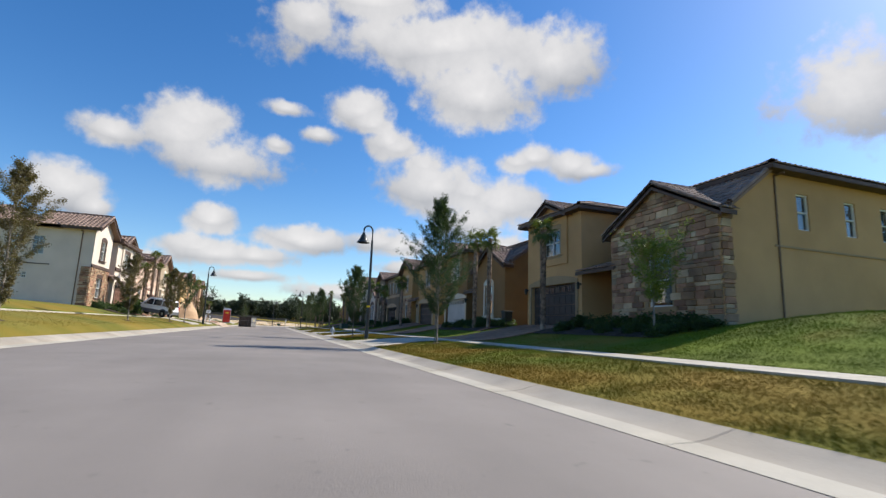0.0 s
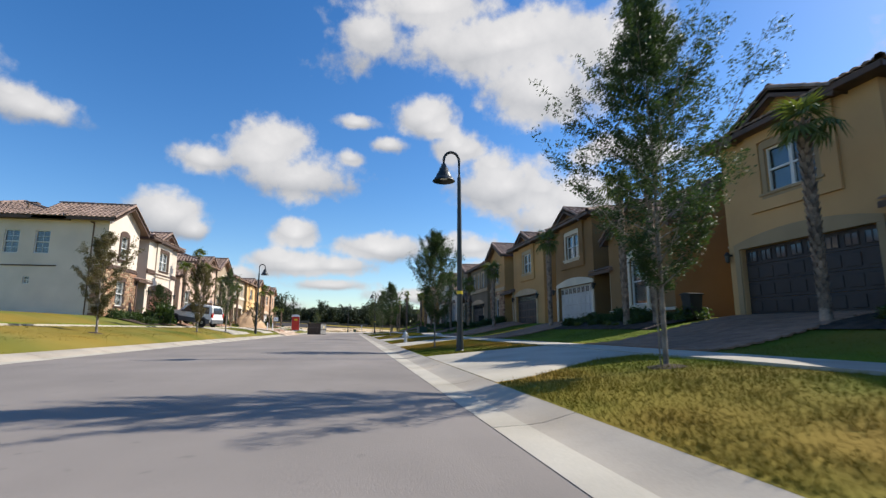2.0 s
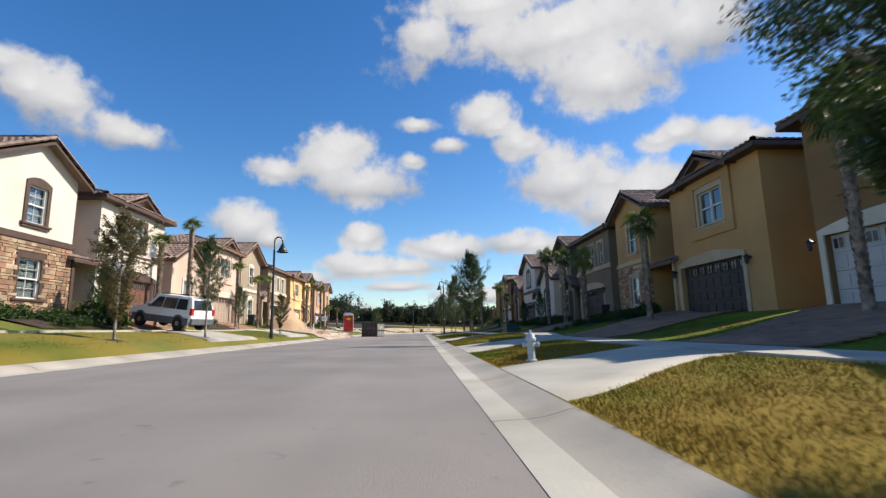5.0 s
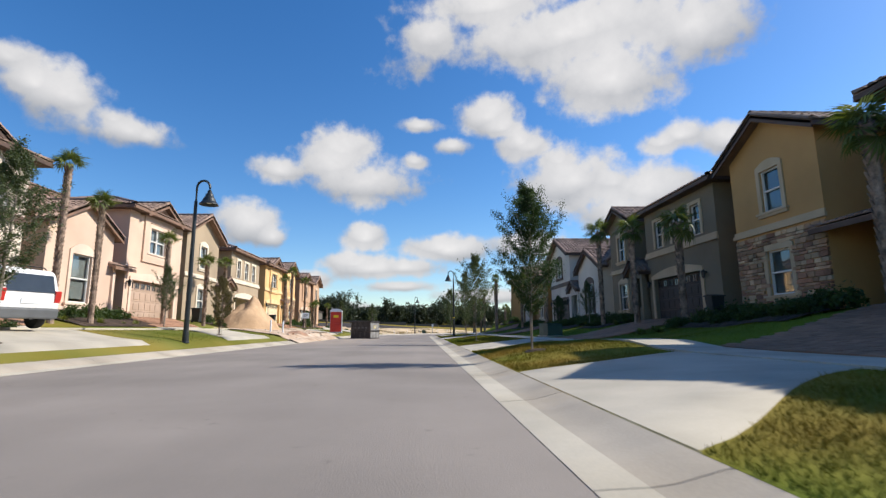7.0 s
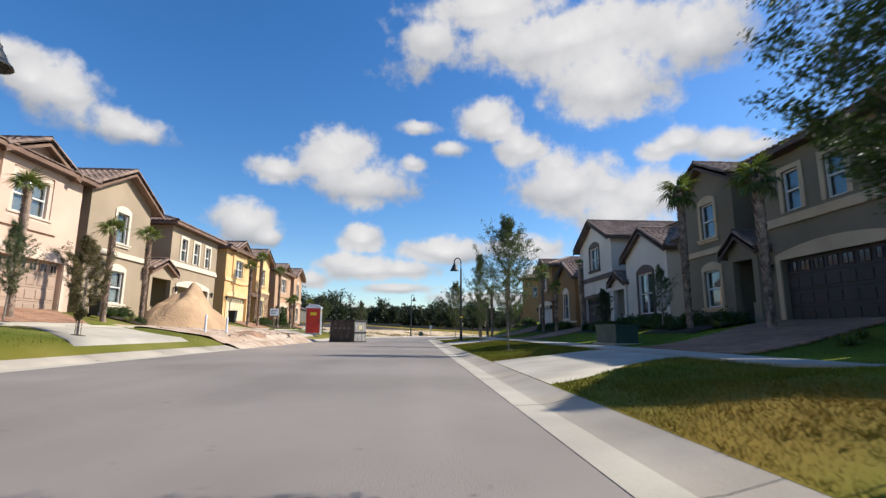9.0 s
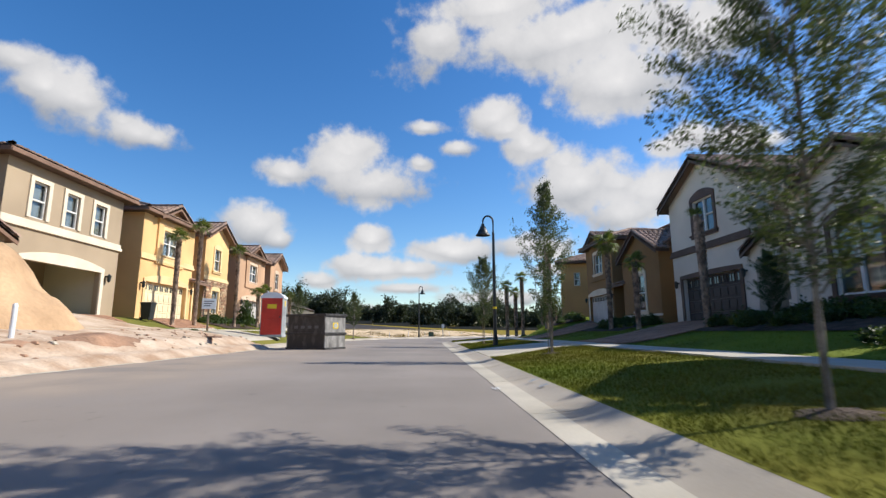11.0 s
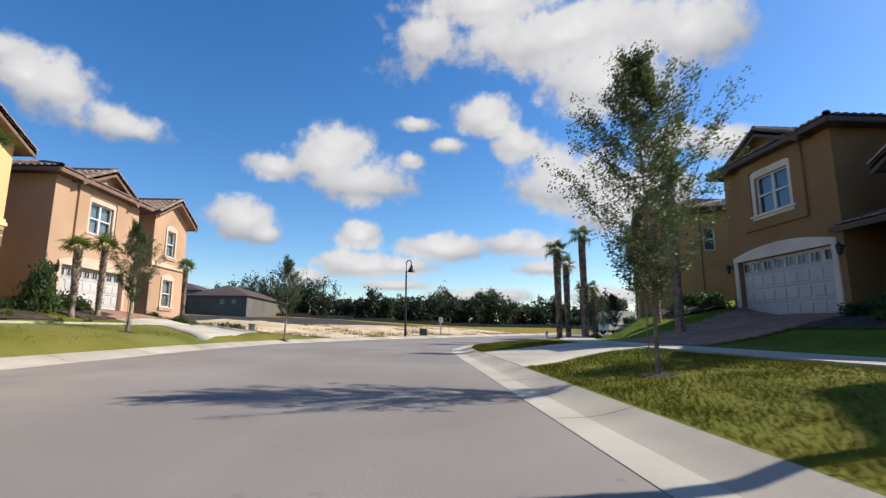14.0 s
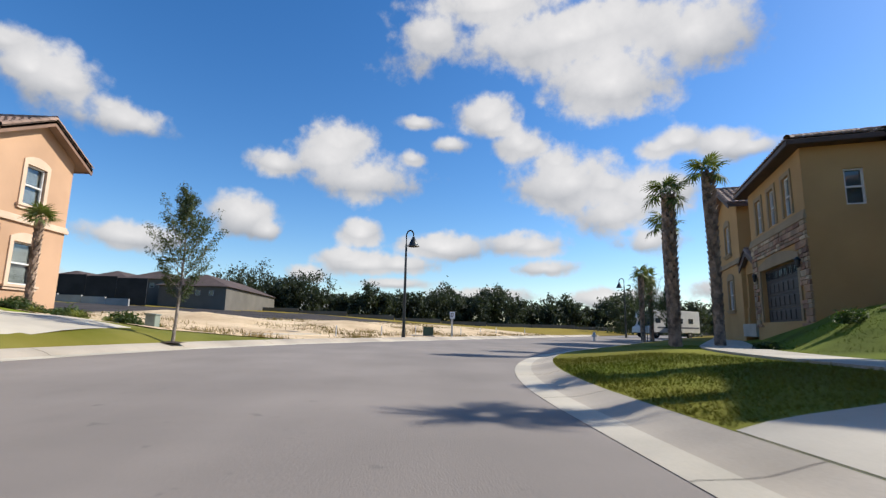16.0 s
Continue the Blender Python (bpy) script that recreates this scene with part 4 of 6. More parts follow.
            slope(P(u0 - 0.22, sv + 0.35, ze + 0.2), P(u1 + 0.3, sv + 0.35, ze + 0.2), P(u1 + 0.3, vt + 0.1, eave + 0.12), P(u0 - 0.22, vt + 0.1, eave + 0.12), edge=False)
            ridge(P(u0 - 0.2, sv + 0.3, ze + 0.22), P(u0 - 0.2, vt + 0.1, eave + 0.19))
            if o.get("stone"):
                stones(u0, u1, -0.2, ze, sv, [big], gable=rise, coarse=1.4)
                stones(sv + 0.02, sv + 0.5, -0.2, ze, 0, axis="v", fixed=u0, coarse=1.4)
            else:
                band(u0 - 0.06, u1 + 0.06, sv - 0.09, sv - 0.003, 0.42, 0.54)
        elif kind == "porch":
            if o.get("gable"):
                gable_roof(u0, u1, sv + 0.2, vb + 0.1, 2.75, 0.55, 0.25)
                front_wall = bmesh.new()
                wall(front_wall, "u", sv + 0.2, u0, u1, 2.35, 2.75, 0.2, (), gable=0.55)
                for p, q in ((u0 - 0.02, u0 + 0.25), (u1 - 0.25, u1 + 0.02)):
                    b(front_wall, p, q, sv + 0.2, sv + 0.45, 0.0, 2.35)
                    b(front_wall, p - 0.06, q + 0.06, sv + 0.14, sv + 0.51, 0.0, 0.75)
                part("porch_arch", front_wall, wall_m, thing, "stucco porch with stout square piers")
            else:
                slope(P(u0 - 0.3, sv - 0.35, 2.62), P(u1 + 0.3, sv - 0.35, 2.62), P(u1 + 0.3, vb, 3.45), P(u0 - 0.3, vb, 3.45))
                post = bmesh.new()
                b(post, u0 + 0.02, u0 + 0.2, sv - 0.1, sv + 0.1, 0.0, 2.6)
                part("porch_post", post, trim_m, thing)
            du0, du1, dz0, dz1 = door_at
            bm = bmesh.new()
            b(bm, du0 + 0.01, du1 - 0.01, vb + 0.08, vb + 0.13, 0.0, dz1)
            for i in range(2):
                for j in range(3):
                    p, q = du0 + 0.1 + i * 0.42, 0.15 + j * 0.66
                    b(bm, p, p + 0.36, vb + 0.06, vb + 0.09, q, q + 0.55)
            leaf = part("front_door", bm, M["door_brown"], thing, "brown panelled front door")
            knob = bmesh.new()
            lathe(knob, [(0.015, 0), (0.035, 0.02), (0.035, 0.05), (0.01, 0.07)], 8, P(du1 - 0.12, vb + 0.04, 0.98))
            part("door_knob", knob, M["black_metal"], leaf)
            step = bmesh.new()
            b(step, u0 + 0.02, u1 - 0.02, sv - 0.1, vb, -0.6, -0.02)
            part("porch_floor", step, M["concrete"], thing, "concrete porch floor")
    bmesh.ops.remove_doubles(walls, verts=walls.verts[:], dist=0.0008)
    part("wall", walls, wall_m, thing)
    part("string_course", string, trim_m, thing)
    for sides in bands:
        bm = bmesh.new()
        b(bm, *sides, 0.012)
        part("band_course", bm, trim_m, thing, "moulded stucco band")
    tagged(pydata("roof_tiles", tiles_v, tiles_f, tile_m, thing, "barrel roof tiles"), kind="stuff")
    if downspout:
        bm = bmesh.new()
        at = 0.8 if sections[0][0] == "gable2" else vb + 0.15
        b(bm, -0.050, -0.008, at, at + 0.06, -0.3, eave - 0.25)
        b(bm, -0.42, -0.050, at, at + 0.06, eave - 0.30, eave - 0.23)
        part("downspout", bm, M["spout_paint"], thing, "brown square downspout")
    return thing


STONE_KINDS = []


def stone_meshes():
    """A few split-faced stone blocks of unit size, shared by all pieces."""
    while len(STONE_KINDS) < 9:
        bm = bmesh.new()
        box(bm, (-0.5, -0.5, -0.5), (0.5, 0.5, 0.5))
        for v in bm.verts:
            v.co += Vector([random.uniform(-0.5, 0.5) * s for s in (0.35, 0.05, 0.10)])
        bmesh.ops.bevel(bm, geom=bm.edges[:], offset=0.05, segments=1, affect="EDGES")
        STONE_KINDS.append(mesh_of("stone", bm, M[("stone", "rose_stone", "cream_stone")[len(STONE_KINDS) % 3]]))
    return STONE_KINDS


M["dark_glass"] = surface("garage_pane", (0.03, 0.035, 0.04), 0.08, 0.1, 1, 10, 0.0, spec=0.7)


def style(wall, garage="door_white", trim="cream_trim", tile="tile_brown", open_garage=False, grid=False, fascia="brown_trim"):
    return {"wall": wall, "garage": garage, "trim": trim, "tile": tile, "fascia": fascia, "open_garage": open_garage, "grid": grid}


# right-hand row
house(1, 12.2, 13.2, 1.25, style("tan", "door_dark", trim="tan_trim"), [("gable1", 0, 5.6, {"stone": True}), ("porch", 5.6, 7.9, {"v": 0.2}), ("garage", 7.9, 13.2, {})],
      "tan stucco house with a stone-clad gable and dark garage door", near_windows=((3.9, 4.55, 3.7, 5.1), (6.6, 7.25, 3.7, 5.1), (8.8, 9.45, 3.7, 5.1), (10.3, 10.8, 0.9, 2.3)))
house(1, 28.4, 11.4, 1.15, style("brown", "door_white"), [("gable1", 0, 4.9, {}), ("porch", 4.9, 6.5, {"v": 0.2}), ("garage", 6.5, 11.4, {})],
      "brown stucco house with a cream garage door and arched window", near_windows=((4.2, 5.0, 3.7, 5.1),))
house(1, 41.8, 12.8, 1.15, style("ochre", "door_dark", trim="sand_trim"), [("garage", 0, 6.2, {"gable": True, "shift": 0.5}), ("porch", 6.2, 8.6, {}), ("gable2", 8.6, 12.8, {"stone": True, "return": ""})],
      "ochre stucco house with a stone-faced lower front", near_windows=((6.2, 7.0, 3.7, 5.1),))
house(1, 55.8, 11.4, 1.15, style("grey_brown", "door_dark", trim="sand_trim"), [("garage", 0, 6.4, {"gable": False, "windows": "three", "shift": 0.4, "band": True}), ("porch", 6.4, 8.0, {"gable": True, "v": -0.6}), ("gable2", 8.0, 11.4, {})],
      "grey-brown stucco house with a gabled entry porch")
house(1, 69.2, 12.9, 1.1, style("white_stucco", "door_dark", trim="brown_trim"), [("gable1", 0, 4.8, {"wide": True}), ("porch", 4.8, 6.9, {"gable": True, "v": -0.3}), ("garage", 6.9, 12.9, {"band": True, "full": True, "gable": False})],
      "off-white stucco house with dark brown trim and garage", near_windows=((5.2, 6.0, 3.7, 5.1),))
house(1, 83.6, 11.8, 1.2, style("brown", "door_white"), [("gable1", 0, 4.9, {}), ("porch", 4.9, 6.6, {"v": 0.2}), ("garage", 6.6, 11.8, {})],
      "brown stucco house with a white garage door and tall arched window", near_windows=((4.2, 5.0, 3.7, 5.1),))
house(1, 102.4, 13.0, 1.2, style("ochre", "door_dark", trim="tan_trim"), [("garage", 0, 6.4, {"gable": False, "windows": "three", "stone": True}), ("porch", 6.4, 8.6, {"gable": True}), ("gable2", 8.6, 13.0, {})],
      "tan stucco house with three upper windows over a dark garage", near_windows=((1.15, 1.7, 3.7, 4.9), (2.9, 3.45, 3.7, 4.9)), front=10.7, turn=-22)
house(1, 118.2, 12.0, 1.1, style("peach", "door_white", tile="tile_red"), [("garage", 0, 6.0, {"gable": False, "windows": "three"}), ("porch", 6.0, 7.8, {"gable": True}), ("gable2", 7.8, 12.0, {})],
      "rose stucco house with a white garage on the bend", front=18.2, turn=-33)
house(1, 130.5, 12.0, 1.0, style("tan", "door_white", tile="tile_red"), [("gable1", 0, 5.0, {}), ("porch", 5.0, 6.8, {}), ("garage", 6.8, 12.0, {})],
      "tan stucco house farther along the bend", front=26.4, turn=-33)
# left-hand row
first_left = house(-1, 43.2, 11.8, 1.5, style("cream", "door_brown", trim="brown_trim", grid=True), [("gable2", 0, 4.3, {"stone": True}), ("porch", 4.3, 6.0, {}), ("garage", 6.0, 11.8, {"band": True})],
      "cream stucco house with ledge stone on its lower front", near_windows=((3.1, 3.9, 3.7, 5.1), (4.7, 5.5, 3.7, 5.1), (6.6, 7.4, 3.7, 5.1), (3.9, 4.25, 1.9, 2.35), (6.6, 7.3, 0.9, 2.2)))
house(-1, 56.2, 10.8, 1.35, style("pink", "door_tan", trim="pink_trim", fascia="tan_fascia"), [("gable1", 0, 4.2, {}), ("porch", 4.2, 5.3, {"upper": True}), ("garage", 5.3, 10.8, {})],
      "pale pink stucco house with a tan garage door")
house(-1, 67.6, 14.0, 1.35, style("greige", "door_white", open_garage=True, fascia="tan_fascia"), [("gable2", 0, 4.9, {}), ("porch", 4.9, 7.4, {"gable": True, "v": -0.5}), ("garage", 7.4, 14.0, {"gable": False, "windows": "three"})],
      "greige stucco house under construction with an open garage")
house(-1, 83.4, 11.0, 1.35, style("yellow", "door_cream", trim="yellow_trim", fascia="tan_fascia"), [("garage", 0, 5.6, {"band": True}), ("porch", 5.6, 7.2, {}), ("gable2", 7.2, 11.0, {"stone": True, "return": ""})],
      "yellow stucco house with entry stone and a cream garage door")
house(-1, 96.6, 11.4, 1.25, style("peach", "door_white", trim="peach_trim", fascia="tan_fascia"), [("garage", 0, 6.0, {"gable_width": 3.4}), ("porch", 6.0, 7.6, {}), ("gable2", 7.6, 11.4, {})],
      "peach stucco house with a white garage door")

for kind, v0, v1, u0, u1, z0, z1 in (("roof_vent", 6.3, 6.9, 3.9, 4.3, 7.35, 7.72), ("roof_vent", 8.6, 9.2, 3.9, 4.3, 7.35, 7.72)):
    vent = bmesh.new()
    box(vent, (-v0, u0, z0), (-v1, u1, z1), 0.03)
    part(kind, vent, M["brown_trim"], first_left, "low brown roof vent")
vent = bmesh.new()
tube(vent, [(-5.6, 1.9, 6.6), (-5.6, 1.9, 7.15)], [0.06, 0.06], 8)
part("vent_pipe", vent, M["spout_paint"], first_left)


# ---- street lamps ----
def street_lamp(x, y, turn, label="black street lamp with a gooseneck arm and bell shade", tape=False):
    z = max(land(x, y), 0.1)
    thing = empty("street_lamp", pose(x, y, z, 0, 0, turn), label, "street lamp", "street lamps")
    bm = bmesh.new()
    lathe(bm, [(0.125, 0), (0.13, 0.025), (0.11, 0.05), (0.098, 0.30), (0.094, 0.38), (0.086, 0.42)], 14)
    part("base", bm, M["black_metal"], thing)
    bm = bmesh.new()
    tube(bm, [(0, 0, 0.4), (0, 0, 2.6), (0, 0, 5.0)], [0.085, 0.072, 0.055], 14)
    part("pole", bm, M["black_metal"], thing)
    bm = bmesh.new()
    pts = [(0, 0, 4.95), (0, 0, 5.5)] + [(0.23 - 0.23 * math.cos(a), 0, 5.5 + 0.26 * math.sin(a)) for a in [math.pi * k / 10 for k in range(1, 11)]] + [(0.46, 0, 5.38)]
    tube(bm, pts, [0.04] * len(pts), 10)
    part("arm", bm, M["black_metal"], thing)
    bm = bmesh.new()
    lathe(bm, [(0.05, 5.40), (0.075, 5.37), (0.075, 5.30), (0.10, 5.29), (0.10, 5.26), (0.13, 5.25), (0.14, 5.18), (0.19, 5.10), (0.24, 4.98), (0.31, 4.90),
               (0.33, 4.86), (0.30, 4.86), (0.22, 4.96), (0.02, 5.0)], 24, (0.46, 0, 0))
    shade = part("shade", bm, M["black_metal"], thing, "black bell-shaped shade")
    bm = bmesh.new()
    box(bm, (0.36, -0.08, 4.925), (0.56, 0.08, 4.955), 0.008)
    part("lens", bm, M["white_paint"], shade, "pale square lens")
    if tape:
        bm = bmesh.new()
        lathe(bm, [(0.086, 1.58), (0.088, 1.60), (0.088, 1.65), (0.085, 1.67)], 12)
        part("ribbon", bm, M["yellow_paint"], thing, "yellow ribbon tied round")
    return thing


M["yellow_paint"] = surface("yellow_paint", (0.72, 0.52, 0.02), 0.5, 0.08, 2, 30, 0.05)
M["red_plastic"] = surface("red_plastic", (0.52, 0.035, 0.02), 0.45, 0.08, 2, 20, 0.05)
M["grey_plastic"] = surface("grey_plastic", (0.34, 0.36, 0.37), 0.5, 0.08, 2, 20, 0.05)
M["white_plastic"] = surface("white_plastic", (0.72, 0.76, 0.80), 0.5, 0.05, 2, 20, 0.05)
M["green_metal"] = surface("green_enclosure", (0.035, 0.075, 0.055), 0.5, 0.12, 1.5, 20, 0.06)
M["silver_paint"] = surface("silver_paint", (0.50, 0.52, 0.53), 0.45, 0.1, 4, 30, 0.1)
M["dump_steel"] = surface("scuffed_black_steel", (0.022, 0.021, 0.022), 0.5, 0.35, 1.6, 24, 0.15, 0.004, other=(0.075, 0.071, 0.068), stretch=(2.4, 2.4, 1.2))
# paler copy of the dumpster steel: scuffs plus sunlight put into the colour
M["sunlit_worn_steel"] = surface("sunlit_worn_steel", (0.26, 0.25, 0.24), 0.6, 0.2, 1.6, 24, 0.15, 0.004, other=(0.12, 0.115, 0.11), stretch=(2.4, 2.4, 1.2))
M["dump_steel"].node_tree.nodes["Map Range"].inputs["From Min"].default_value = 0.50
M["car_white"] = surface("silver_white_car_paint", (0.84, 0.83, 0.81), 0.35, 0.03, 1, 10, 0.0, spec=0.6)
M["car_grey"] = surface("grey_cladding", (0.11, 0.115, 0.12), 0.6, 0.08, 2, 30, 0.05)
M["rubber"] = surface("tyre_rubber", (0.018, 0.018, 0.018), 0.85, 0.2, 3, 30, 0.2)
M["chrome"] = surface("alloy", (0.55, 0.56, 0.57), 0.3, 0.08, 3, 30, 0.05, metal=0.9)
M["tail_red"] = surface("tail_lamp", (0.45, 0.02, 0.015), 0.2, 0.05, 2, 10, 0.0, spec=0.7)
M["raw_wood"] = surface("raw_timber", (0.27, 0.20, 0.13), 0.85, 0.15, 3, 30, 0.3)
M["dark_mark"] = surface("dark_lettering", (0.07, 0.07, 0.08), 0.6, 0.05, 2, 20, 0.0)

street_lamp(1.16, 24.5, 180, "black street lamp with yellow ribbon on its pole", tape=True)
street_lamp(1.29, 79.43, 180, "black street lamp with yellow ribbon on its pole", tape=True)
street_lamp(-9.6, 53.7, 0)
street_lamp(-2.6, 113.6, -33)
street_lamp(18.4, 134.0, 147)
street_lamp(33.0, 157.0, 147)


# ---- trees ----
def leaf_cloud(centres, spread, count, size, rng):
    """Small folded leaves scattered round clump centres; returns vertices and faces."""
    c = np.array(centres)
    pick = rng.integers(0, len(c), count)
    p = c[pick] + rng.normal(0, 1, (count, 3)) * spread
    a = rng.normal(0, 1, (count, 3))
    a /= np.linalg.norm(a, axis=1)[:, None]
    b = np.cross(a, rng.normal(0, 1, (count, 3)))
    b /= np.linalg.norm(b, axis=1)[:, None]
    s = (size * rng.uniform(0.6, 1.35, count))[:, None]
    v = np.stack([p - a * s, p + b * s * 0.45, p + a * s, p - b * s * 0.45], 1).reshape(-1, 3)
    f = np.arange(count * 4).reshape(-1, 4)
    return v, f


def tree_meshes(name, height, clear, radius, leaves, size, leaf, seed, top=0.25, lean=0.0, limbs=46, spread=0.043, trunk_r=0.046, low=0.22):
    """A young tree: tapered trunk, ascending limbs with twigs, and leaves set along the twigs."""
    rng = np.random.default_rng(seed)
    bm = bmesh.new()
    pts = [(lean * t * t + 0.03 * math.sin(5 * t + seed), 0.03 * math.cos(4 * t), height * 0.96 * t) for t in [k / 8 for k in range(9)]]
    tube(bm, pts, [trunk_r * (1 - 0.86 * k / 8) for k in range(9)], 8)
    centres = []
    for i in range(limbs):
        f = (i + 0.5) / limbs
        z = clear + (height * 0.93 - clear) * f
        t = z / height
        o = np.array([lean * t * t, 0.0, z])
        shape = smooth(-0.12, low, f) * (1 - smooth(low, 1.10, f) * 0.93) + top * f * (1 - f)
        r = radius * max(0.14, shape) * rng.uniform(0.5, 1.25)
        ang = i * 2.399 + rng.uniform(-0.5, 0.5)
        out = np.array([math.cos(ang), math.sin(ang), 0.0])
        rise = r * rng.uniform(0.75, 1.5) + 0.08
        end = o + out * r + np.array([0, 0, rise])
        mid = o + out * r * 0.55 + np.array([0, 0, rise * 0.35])
        w = trunk_r * 0.34 * (1 - 0.6 * f)
        tube(bm, [tuple(o), tuple(mid), tuple(end)], [w, w * 0.6, w * 0.2], 5)
        for k in range(9):
            g = 0.15 + 0.85 * (k + rng.uniform(0, 0.9)) / 9
            at = o * (1 - g) ** 2 + mid * 2 * g * (1 - g) + end * g * g
            turn = ang + rng.uniform(-1.3, 1.3)
            reach = r * rng.uniform(0.14, 0.34) + 0.06
            tip = at + np.array([math.cos(turn) * reach, math.sin(turn) * reach, reach * rng.uniform(0.0, 1.3)])
            if k % 3 == 0:
                tube(bm, [tuple(at), tuple(tip)], [w * 0.3, w * 0.12], 3)
            for q in (0.25, 0.5, 0.75, 1.0):
                centres.append(at * (1 - q) + tip * q)
    for k in range(8):
        centres.append(np.array([lean + rng.normal(0, 0.04), rng.normal(0, 0.04), height * (0.86 + 0.02 * k)]))
    trunk = mesh_of("trunk", bm, M["bark"])
    v, f = leaf_cloud(centres, spread, leaves, size, rng)
    me = bpy.data.meshes.new("crown")
    me.from_pydata(v.tolist(), [], f.tolist())
    me.materials.append(M[leaf])
    return trunk, me


OAKS = [tree_meshes("oak", 5.5, 0.9, 1.2, 62000, 0.022, "oak_leaf", 1, 0.1, limbs=72, trunk_r=0.036), tree_meshes("oak", 4.2, 0.85, 0.9, 54000, 0.020, "oak_leaf", 2, 0.1, limbs=62, trunk_r=0.032),
        tree_meshes("oak", 4.3, 0.8, 0.92, 56000, 0.020, "oak_leaf", 3, 0.1, limbs=62, trunk_r=0.032)]
ELMS = [tree_meshes("elm", 4.6, 0.85, 1.05, 30000, 0.023, "elm_leaf", 4, 0.1, limbs=60, trunk_r=0.032), tree_meshes("elm", 4.7, 0.75, 0.68, 17000, 0.025, "elm_leaf", 5, 0.1, trunk_r=0.030),
        tree_meshes("elm", 4.1, 1.0, 0.8, 17000, 0.025, "elm_leaf", 6, 0.1, limbs=36)]
CRAPES = [tree_meshes("crape", 4.4, 0.4, 0.80, 26000, 0.026, "crape_leaf", 7, 0.5, limbs=34, trunk_r=0.04, low=0.4), tree_meshes("crape", 3.6, 0.5, 0.72, 24000, 0.026, "crape_leaf", 8, 0.5, limbs=30, trunk_r=0.04, low=0.4)]


def young_tree(kind, x, y, label, scale=1.0, turn=0.0, stakes=False, lift=0.0):
    thing = empty("tree", pose(x, y, land(x, y) + lift, 0, 0, turn), label, "tree", "street trees")
    for name, me in zip(("trunk", "crown"), kind):
        ob = new(name, me)
        ob.parent = thing
        ob.matrix_local = Matrix.Scale(scale, 4)
    if stakes:
        for dx, dy in ((0.07, 0.03), (-0.06, 0.05)):
            bm = bmesh.new()
            tube(bm, [(dx, dy, -0.1), (dx, dy, 1.35)], [0.010, 0.010], 6)
            part("stake", bm, M["raw_wood"], thing, "wooden stake")
    bm = bmesh.new()
    n = 18
    ring = [(0.26 * random.uniform(0.8, 1.2) * math.cos(2 * math.pi * k / n), 0.26 * random.uniform(0.8, 1.2) * math.sin(2 * math.pi * k / n), 0.012) for k in range(n)]
    spin, here = Matrix.Rotation(radians(turn), 3, "Z"), land(x, y)
    top = bm.verts.new((0, 0, 0.05))
    vs = []
    for p in ring:
        q = spin @ Vector(p)
        vs.append(bm.verts.new((p[0], p[1], land(x + q.x, y + q.y) - here + 0.008 - lift)))
    for k in range(n):
        bm.faces.new((vs[k], vs[(k + 1) % n], top))
    part("mulch_ring", bm, M["mulch"], thing, "ring of dark mulch")
    return thing


OAK, ELM, CRAPE = "dense young oak with a pale staked trunk on the verge", "slender young elm with airy grey-green leaves", "sparse brownish young crape myrtle on the grass"
young_tree(OAKS[0], 2.32, 17.05, OAK, 1.02, 20, True)
young_tree(OAKS[1], 1.0, 27.7, OAK, 0.98, 50)
young_tree(OAKS[2], 1.05, 47.8, OAK, 0.93, 80, True)
young_tree(ELMS[0], 1.3, 61.7, ELM, 1.0, 10)
young_tree(ELMS[1], 1.55, 71.0, ELM, 1.02, 200, True)
young_tree(ELMS[0], 1.2, 82.9, ELM, 0.98, 130, True)
young_tree(CRAPES[0], -10.4, 16.3, CRAPE, 1.02, 0)
young_tree(CRAPES[1], -10.6, 30.2, CRAPE, 1.02, 40)
young_tree(CRAPES[1], -10.4, 41.0, CRAPE, 1.12, 100)
young_tree(ELMS[2], -10.3, 47.0, ELM, 1.06, 140)
young_tree(CRAPES[1], -10.6, 59.0, CRAPE, 0.75, 200, True)
young_tree(ELMS[2], -10.6, 92.2, ELM, 0.85, 10, True)
young_tree(ELMS[2], -7.9, 100.0, ELM, 0.96, 70)
young_tree(ELMS[0], 13.0, 118.5, ELM, 1.0, 70)
young_tree(OAKS[2], 18.5, 126.0, OAK, 1.0, 10)
young_tree(ELMS[1], 22.0, 138.0, ELM, 1.1, 10)
LIME = tree_meshes("lime", 3.1, 1.1, 0.9, 9000, 0.036, "lime_leaf", 9, 0.8, limbs=30, spread=0.08, low=0.5)
young_tree(LIME, 8.6, 13.0, "small bright yellow-green tree before the stone gable")
young_tree(ELMS[2], 8.7, 65.9, "small ornamental tree in the bed by the porch", 0.68, 50)
young_tree(OAKS[2], 8.7, 72.4, "small bushy tree in the bed before the off-white house", 0.55, 10)
young_tree(ELMS[2], -14.0, 60.8, "small leafy tree beside the entrance", 0.75, 30)
young_tree(OAKS[2], -14.8, 47.2, "small bushy tree before the stone front", 0.62, 30)


